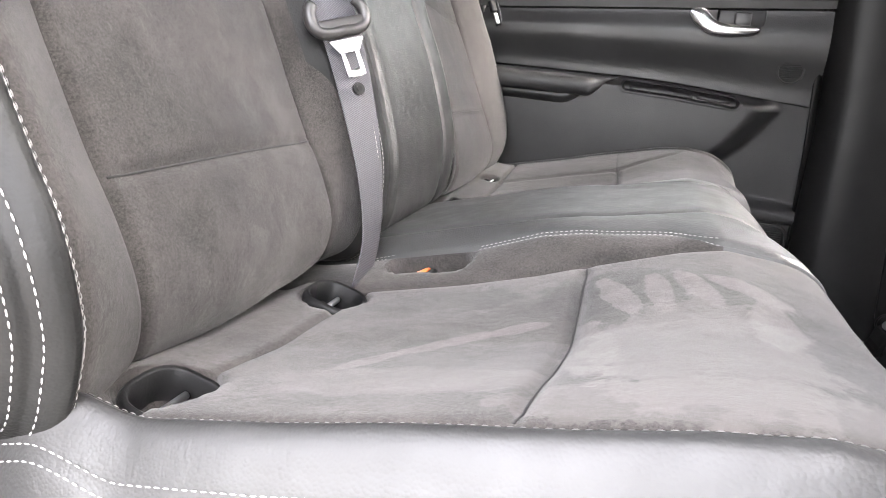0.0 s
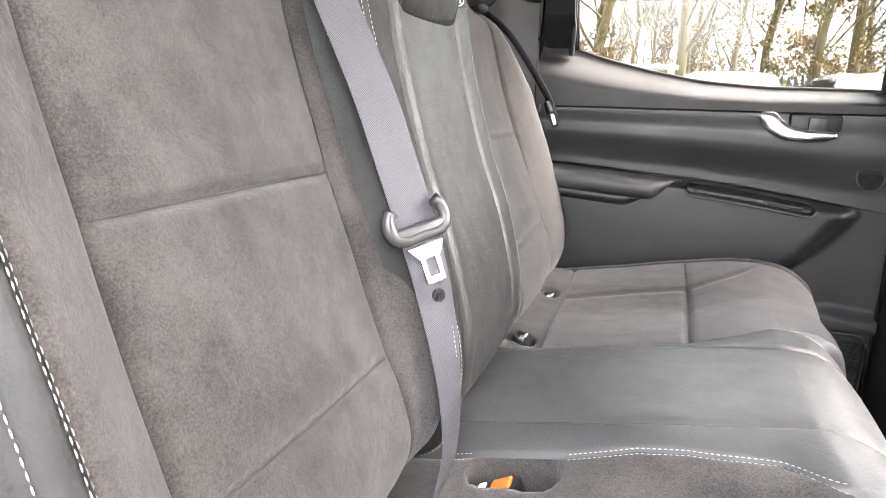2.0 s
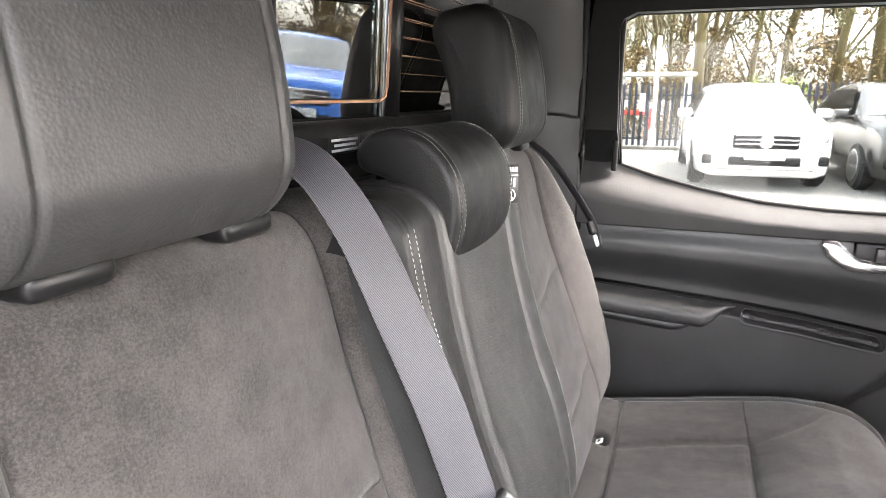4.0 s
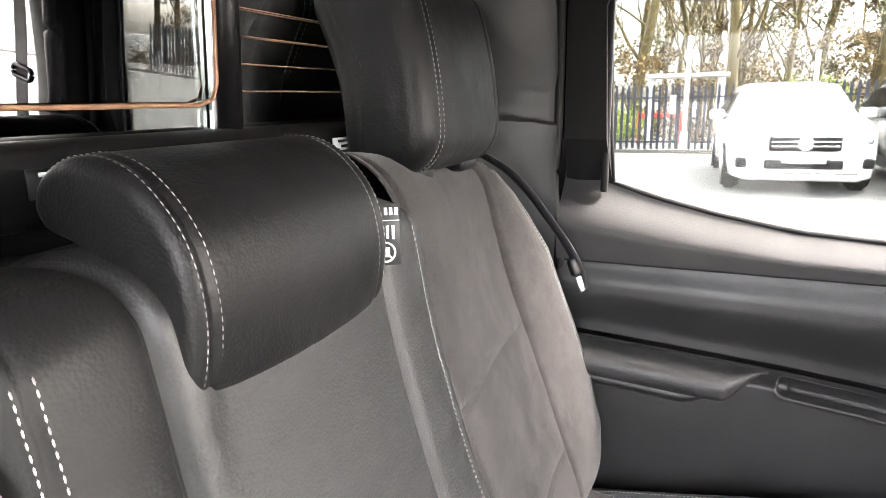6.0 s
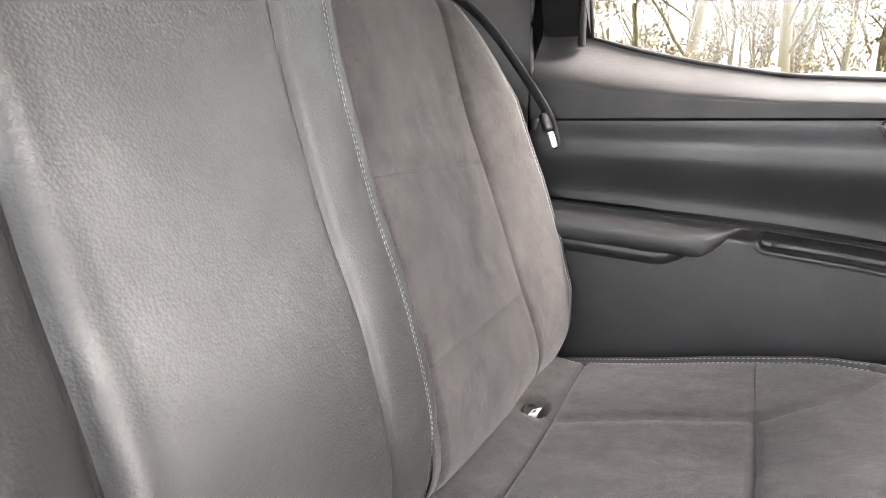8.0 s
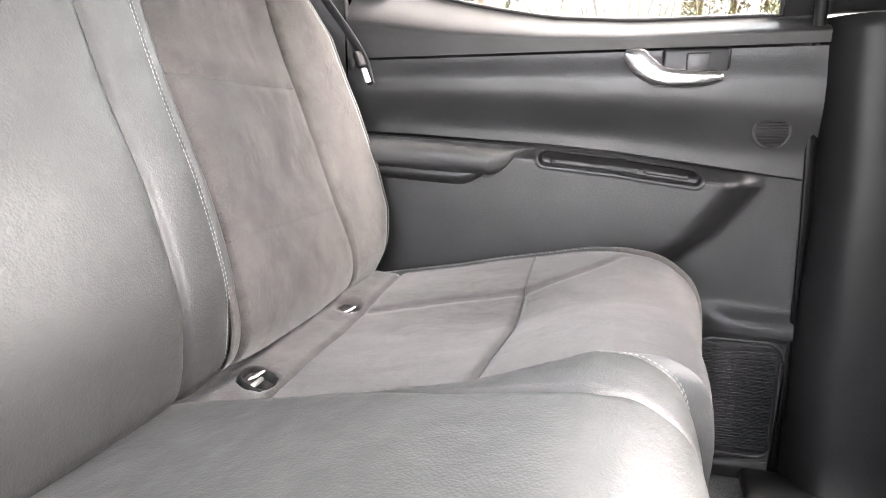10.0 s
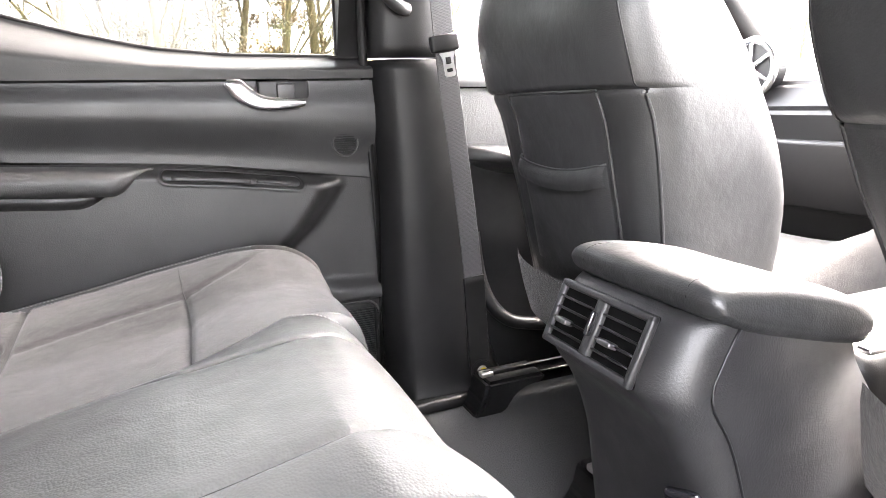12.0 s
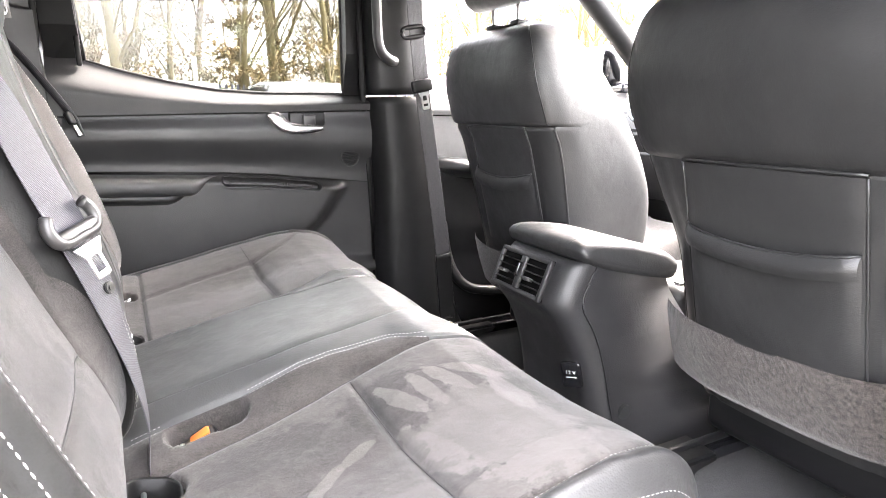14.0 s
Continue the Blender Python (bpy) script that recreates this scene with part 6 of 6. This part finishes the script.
part("triangle", moved(prism([(-0.014, 0.023), (-0.004, 0.023), (-0.009, 0.033)], "X", 0.001, 0.0016), g), M_WHITE, tag)
for y in (0.002, 0.008, 0.014):
    part("book_bar", mark((0.004, 0.009), (y, 0.028)), M_WHITE, tag)
part("rule", mark((0.036, 0.001), (0, 0.017)), M_WHITE, tag)
for y, h in ((-0.010, 0.018), (-0.004, 0.012), (0.003, 0.016), (0.010, 0.017)):
    part("bar", mark((0.0035, h), (y, 0.003)), M_WHITE, tag)
part("circle", (lambda me: (me.transform(g), me)[1])(ring_tube(0.0115, 0.0012, "X", (0.0010, 0, -0.021), 28)), M_WHITE, tag)
part("slash", mark((0.0022, 0.022), (0, -0.021), radians(45)), M_WHITE, tag)
part("bar", mark((0.006, 0.012), (0.002, -0.021)), M_WHITE, tag)

# printed stickers on the rear shelf
for y0, w in ((-0.055, 0.075), (0.300, 0.085)):
    st = thing("shelf_sticker", "small printed sticker with white bars on rear shelf", "sticker", (RX + 0.03, y0, 0.97), "shelf stickers")
    part("backing", rbox((0.002, w, 0.020), 0.0005, 1, (RX + 0.0235, y0, 0.968)), M_LABEL if y0 < 0 else M_WHITE, st)
    for r in range(3):
        part("bar", rbox((0.001, w * (0.8 - 0.15 * (r % 2)), 0.003), 0.0, 1, (RX + 0.0252, y0, 0.962 + r * 0.006)), M_WHITE if y0 < 0 else M_LABEL, st)


# ---- outside ----
GZ = -0.33
M_TARMAC = fabric("tarmac", (0.07, 0.068, 0.063), (0.13, 0.125, 0.11), 40)
M_BARK = fabric("pale_bark", (0.062, 0.049, 0.021), (0.15, 0.120, 0.056), 9)
M_TWIG = mat("dry_twigs", (0.085, 0.062, 0.022), 0.9)
M_LEAF = mat("hedge_leaves", (0.060, 0.060, 0.017), 0.7)
M_LEAF_BROWN = mat("dry_leaves", (0.125, 0.083, 0.028), 0.8)
M_LEAF_LIME = mat("lime_leaves", (0.20, 0.26, 0.04), 0.6)
M_FENCE = mat("dark_painted_steel", (0.02, 0.022, 0.035), 0.5, 0.2)
M_POST = mat("pale_painted_post", (0.55, 0.56, 0.55), 0.5)
M_TYRE = mat("tyre_rubber", (0.015, 0.015, 0.015), 0.8)
# Pale base colour paints the sky's reflection onto the windscreens.
M_SCREEN = mat("painted_sky_screen", (0.30, 0.32, 0.34), 0.05, 0.0, 1.0)
M_RED = mat("red_paint", (0.5, 0.06, 0.04), 0.5)
structure("ground", grid(lambda x, y: (x, y, GZ - 0.02 * (1 - math.exp(-((x * x + y * y) / 900)))), list(np.linspace(-220, 220, 45)), list(np.linspace(-220, 220, 45)), "ground"), M_TARMAC, "grey tarmac car park", "ground")


def paint(name, colour):
    m = mat(name, colour, 0.25)
    b = m.node_tree.nodes["Principled BSDF"]
    b.inputs["Coat Weight"].default_value, b.inputs["Coat Roughness"].default_value = 0.6, 0.05
    return m


def build_car(name, label, colour, at, yaw, group):
    """A parked car, its nose along -y before turning."""
    root = thing(name, label, "car", (0, 0, 0), group)
    m = Matrix.Translation((at[0], at[1], GZ)) @ Matrix.Rotation(radians(yaw), 4, "Z")
    pm = paint(colour[0], colour[1])
    W = 0.93
    # stations: y, half width, bottom, belt height, roof height, roof half width
    st = [(0.00, 0.70, 0.30, 0.62, 0.64, 0.60), (0.06, 0.80, 0.22, 0.84, 0.86, 0.70), (0.20, 0.88, 0.20, 0.93, 0.95, 0.76), (0.60, 0.92, 0.20, 0.99, 1.01, 0.80), (1.05, 0.93, 0.20, 1.04, 1.06, 0.80),
          (1.35, 0.93, 0.20, 1.06, 1.22, 0.74), (1.75, 0.93, 0.20, 1.07, 1.47, 0.66), (2.1, 0.93, 0.20, 1.08, 1.55, 0.64), (3.0, 0.93, 0.20, 1.09, 1.56, 0.64), (3.8, 0.92, 0.20, 1.08, 1.48, 0.62), (4.3, 0.90, 0.24, 1.02, 1.20, 0.66), (4.5, 0.84, 0.30, 0.95, 0.98, 0.70), (4.58, 0.74, 0.36, 0.80, 0.82, 0.62)]
    st = catmull(st, 4)
    secs = []
    for y, w, b, belt_z, roof, rw in st:
        prof = [(0, b), (w * 0.8, b), (w * 0.97, b + 0.06), (w, b + 0.30), (w * 0.985, belt_z - 0.10), (w * 0.93, belt_z), (rw + (w * 0.93 - rw) * 0.45, belt_z + (roof - belt_z) * 0.55), (rw, roof - 0.05 * min(1, (roof - belt_z) * 3)), (rw * 0.8, roof - 0.006), (0, roof + 0.01)]
        right = [(x, z) for x, z in prof]
        ring = [(x, y, z) for x, z in right] + [(-x, y, z) for x, z in right[::-1][1:-1]]
        secs.append([m @ Vector(p) for p in ring])
    part("body", rings("body", secs), pm, root)
    # glass: windscreen and sides just proud of the body
    def pane(pts):
        bm = bmesh.new()
        bm.faces.new([bm.verts.new(m @ Vector(p)) for p in pts])
        bmesh.ops.solidify(bm, geom=list(bm.faces), thickness=0.01)
        return bm
    g = M_GLOSS
    part("windscreen", pane([(-0.80, 1.08, 1.085), (0.80, 1.08, 1.085), (0.66, 1.74, 1.505), (-0.66, 1.74, 1.505)]), M_SCREEN, root, "windscreen with sky reflection painted pale")
    for s in (-1, 1):
        part("side_window", pane([(s * 0.895, 1.55, 1.09), (s * 0.895, 3.6, 1.10), (s * 0.70, 3.5, 1.44), (s * 0.71, 2.0, 1.46)]), g, root, "dark side window")
        hl = part("headlight", moved(rbox((0.30, 0.10, 0.13), 0.04, 3, (s * 0.66, 0.10, 0.76), Matrix.Rotation(radians(-18 * s), 3, "Z")), m), M_CHROME, root, "clear headlight")
        part("side_intake", moved(rbox((0.34, 0.08, 0.14), 0.03, 3, (s * 0.66, 0.05, 0.46), Matrix.Rotation(radians(-14 * s), 3, "Z")), m), M_BLACK, root, "dark bumper intake")
        mr = part("door_mirror", moved(rbox((0.22, 0.12, 0.15), 0.04, 3, (s * 1.03, 1.50, 1.08)), m), pm, root)
        part("mirror_foot", moved(rbox((0.10, 0.06, 0.05), 0.02, 2, (s * 0.92, 1.50, 1.03)), m), M_BLACK, mr)
        for y in (0.85, 3.70):
            wh = part("wheel", moved(disc(0.36, 0.24, "X", 32, (s * 0.83, y, 0.36), 0.05), m), M_TYRE, root, "black tyre")
            part("rim", moved(disc(0.24, 0.02, "X", 24, (s * 0.955, y, 0.36), 0.006), m), M_CHROME, wh)
    gr = part("grille", moved(rbox((0.86, 0.07, 0.21), 0.05, 3, (0, -0.005, 0.72)), m), M_BLACK, root, "black grille with bright bars")
    for z in (0.685, 0.745, 0.812):
        part("grille_bar", moved(rbox((0.80, 0.03, 0.022), 0.006, 2, (0, -0.045, z)), m), M_CHROME, gr)
    part("badge", (lambda me: (me.transform(m), me)[1])(ring_tube(0.085, 0.012, "Y", (0, -0.062, 0.72), 28)), M_CHROME, gr, "round bright badge")
    part("badge_disc", moved(disc(0.08, 0.012, "Y", 24, (0, -0.05, 0.72)), m), M_STEEL, gr)
    part("lower_intake", moved(rbox((0.95, 0.06, 0.13), 0.03, 3, (0, 0.01, 0.44)), m), M_BLACK, root, "dark lower intake")
    part("skid_trim", moved(rbox((1.30, 0.06, 0.045), 0.015, 2, (0, 0.02, 0.335)), m), M_CHROME, root)
    part("number_plate", moved(rbox((0.53, 0.012, 0.115), 0.004, 2, (0, -0.035, 0.515)), m), M_WHITE, root, "blank white number plate")
    part("plate_bar", moved(rbox((0.40, 0.004, 0.06), 0.0, 1, (0, -0.043, 0.515)), m), mat("grey_print", (0.45, 0.45, 0.45), 0.6), root)
    return root


build_car("parked_car", "white sport utility car parked nose towards the fence side", ("white_paint", (0.62, 0.62, 0.62)), (1.16, 9.3), 4, "parked cars")
build_car("parked_car", "glossy black car parked beside the white one", ("black_paint", (0.02, 0.02, 0.02)), (3.42, 9.3), 4, "parked cars")
build_car("parked_car", "bright blue car parked ahead of the cab", ("blue_paint", (0.02, 0.13, 0.50)), (4.3, 6.6), -32, "parked cars")

# palisade fence
FY = 17.0
fence = thing("palisade_fence", "dark steel palisade fence round the car park", "fence", (0, FY, GZ))
pale_bm = prism([(-0.033, 0.0), (0.033, 0.0), (0.033, 1.56), (0.012, 1.63), (-0.012, 1.63), (-0.033, 1.56)], "Y", -0.012, 0.012)
pale_me = bpy.data.meshes.new("pale")
pale_bm.to_mesh(pale_me), pale_bm.free()
pale_me.materials.append(M_FENCE)
for k in range(200):
    o = new("pale", pale_me)
    o.parent = fence
    o.location = (-12 + k * 0.155, 0, 0.05 + 0.01 * math.sin(k * 1.7))
for z in (0.24, 1.36):
    part("rail", rbox((31, 0.05, 0.05), 0.005, 1, (3.4, FY + 0.04, GZ + z)), M_FENCE, fence)
for k in range(12):
    part("fence_post", rbox((0.10, 0.06, 1.6), 0.005, 1, (-12 + k * 2.75, FY + 0.09, GZ + 0.8)), M_FENCE, fence)
structure("kerb", rbox_mesh((60, 0.15, 0.12), 0.02, (3, FY - 0.6, GZ + 0.03)), M_TARMAC, "pale concrete kerb before the fence", "kerb")

for x, y, top in ((-0.80, 16.6, 2.47), (2.03, 17.5, 2.06)):
    lp = thing("lamp_post", "slim pale lamp post near the fence", "lamp post", (x, y, GZ), "lamp posts")
    part("pole", sweep("pole", [(x, y, GZ), (x + 0.01, y, top)], 0.055, 12), M_POST, lp)
    part("base", sweep("base", [(x, y, GZ), (x, y, GZ + 0.5)], 0.09, 12), M_POST, lp)
    part("plate", rbox((0.14, 0.02, 0.45), 0.01, 2, (x - 0.30, y - 0.02, 0.85)), M_POST, lp) if x < 0 else None

sh = thing("shelter", "flat-roofed open shelter behind the fence", "shelter", (-0.9, 19, GZ))
part("roof", rbox((2.15, 1.2, 0.10), 0.02, 2, (-0.93, 19.3, 1.62)), M_POST, sh)
for x in (-1.9, -0.06):
    part("post", rbox((0.20, 0.10, 1.95), 0.01, 2, (x, 19.0, 0.65)), M_POST, sh)
for x, w in ((-1.66, 1.2), (0.25, 0.6)):
    rb = thing("barrier_board", "low red barrier board behind the fence", "barrier", (x, 19.6, GZ), "barrier boards")
    part("board", rbox((w, 0.05, 0.14), 0.01, 2, (x, 19.6, 0.52)), M_RED, rb)
    for s in (-1, 1):
        part("leg", rbox((0.10, 0.08, 0.95), 0.01, 2, (x + s * w / 2, 19.6, 0.14)), M_RED, rb)


# trees: tapered trunk, limbs and fine bare twigs
def bare_tree(seed, height):
    rng = random.Random(seed)
    tr_v, tr_f, tw_v, tw_f = [], [], [], []

    def limb(p, d, r, length, depth):
        steps = 4 if depth < 3 else 2
        sides = 7 if depth == 0 else (5 if depth < 3 else 3)
        vs, fs = (tr_v, tr_f) if depth < 3 else (tw_v, tw_f)
        base = len(vs)
        pts = [Vector(p)]
        dd = Vector(d).normalized()
        for k in range(steps):
            dd = (dd + Vector((rng.uniform(-1, 1), rng.uniform(-1, 1), rng.uniform(-0.4, 0.8))) * (0.10 if depth == 0 else 0.22)).normalized()
            pts.append(pts[-1] + dd * length / steps)
        end = 0.55 if depth < 4 else 0.2
        for k, q in enumerate(pts):
            ax = (pts[min(k + 1, steps)] - pts[max(k - 1, 0)]).normalized()
            u = ax.orthogonal().normalized()
            w = ax.cross(u)
            rr = r * (1 - (1 - end) * k / steps)
            for j in range(sides):
                t = 2 * math.pi * j / sides
                vs.append(q + (u * math.cos(t) + w * math.sin(t)) * rr)
        for k in range(steps):
            for j in range(sides):
                fs.append((base + k * sides + j, base + k * sides + (j + 1) % sides, base + (k + 1) * sides + (j + 1) % sides, base + (k + 1) * sides + j))
        if depth >= 5:
            return
        n = (7, 4, 4, 4, 3)[depth]
        for c in range(n):
            f = rng.uniform(0.35, 1.0) if depth else 0.30 + 0.7 * (c + rng.random() * 0.6) / n
            i = min(steps - 1, int(f * steps))
            q = pts[i].lerp(pts[i + 1], f * steps - i)
            a = rng.uniform(0, 2 * math.pi)
            up = dd.orthogonal().normalized()
            out = Matrix.Rotation(a, 3, dd) @ up
            nd = (dd * rng.uniform(0.5, 1.0) + out * rng.uniform(0.5, 1.0) + Vector((0, 0, 0.15))).normalized()
            limb(q, nd, max(0.007, r * end * rng.uniform(0.40, 0.65)), length * rng.uniform(0.42, 0.66), depth + 1)

    limb((0, 0, 0), (0, 0, 1), height * 0.019, height * 0.72, 0)
    return mesh_from("trunk", tr_v, tr_f), mesh_from("crown", tw_v, tw_f)


kinds = []
for sd, hh in ((3, 9.0), (11, 11.0), (27, 8.0), (40, 10.0)):
    a, b = bare_tree(sd, hh)
    a.materials.append(M_BARK), b.materials.append(M_TWIG)
    kinds.append((a, b))
rng = random.Random(5)
spots = [(-9.5, 24), (-7.0, 22), (-5.2, 27), (-2.9, 23), (-1.2, 26), (0.2, 22.5), (1.9, 24), (3.0, 28), (4.2, 23), (5.8, 25), (7.2, 22.5), (8.6, 27), (10.2, 23.5), (12.0, 26), (14.5, 24), (17, 27), (20, 24), (24, 28), (-13, 26), (-4, 33), (1, 35), (6, 34), (11, 33), (16, 35), (21, 33)] + [(rng.uniform(-22, 40), rng.uniform(23, 48)) for _ in range(45)]
for k, (x, y) in enumerate(spots):
    a, b = kinds[k % 4]
    t = thing("bare_tree", "tall bare tree with pale bark and fine twigs", "tree", (x, y, GZ - 0.05), "trees behind the fence")
    t.rotation_euler = (0, 0, rng.uniform(0, 6.28))
    t.scale = (rng.uniform(0.85, 1.15),) * 3
    for nm, me in (("trunk", a), ("crown", b)):
        o = new(nm, me)
        o.parent = t


def clumps(name, label, material, boxes, count, size, seed, category="hedge"):
    """Thousands of small leaves in uneven lumps."""
    r = np.random.RandomState(seed)
    lumps = []
    for x0, x1, y0, y1, z0, z1, n in boxes:
        for _ in range(n):
            rad = r.uniform(0.35, 0.9)
            lumps.append((r.uniform(x0, x1), r.uniform(y0, y1), z0 + (z1 - z0) * r.rand() ** 1.6, rad))
    verts, faces = [], []
    for _ in range(count):
        cx, cy, cz, rad = lumps[r.randint(len(lumps))]
        v = r.normal(size=3)
        v = v / np.linalg.norm(v) * rad * r.rand() ** 0.4
        c = np.array([cx + v[0], cy + v[1], max(GZ, cz + v[2] * 0.8)])
        a, b = r.normal(size=3), r.normal(size=3)
        a, b = a / np.linalg.norm(a) * size * r.uniform(0.5, 1.4), b / np.linalg.norm(b) * size * r.uniform(0.3, 0.8)
        k = len(verts)
        verts += [c - a, c + b, c + a, c - b]
        faces.append((k, k + 1, k + 2, k + 3))
    ob = tagged(obj(name, mesh_from(name, verts, faces, False), material), label, category, "", "stuff")
    return ob


clumps("undergrowth", "tangled brown winter undergrowth behind the fence", M_LEAF_BROWN, [(-16, 24, 20.5, 24, GZ, 2.8, 220), (-16, 26, 24, 32, GZ, 6.0, 340)], 90000, 0.085, 1)
clumps("ivy", "dull green ivy and scrub behind the fence", M_LEAF, [(-16, 24, 20.5, 28, GZ, 3.6, 170)], 20000, 0.06, 2)
clumps("lime_bush", "bright lime green bush behind the fence", M_LEAF_LIME, [(1.6, 2.8, 20, 20.8, 0.6, 1.7, 12), (-3.6, -2.2, 20, 20.6, 0.0, 0.8, 8)], 5000, 0.06, 3, "bush")
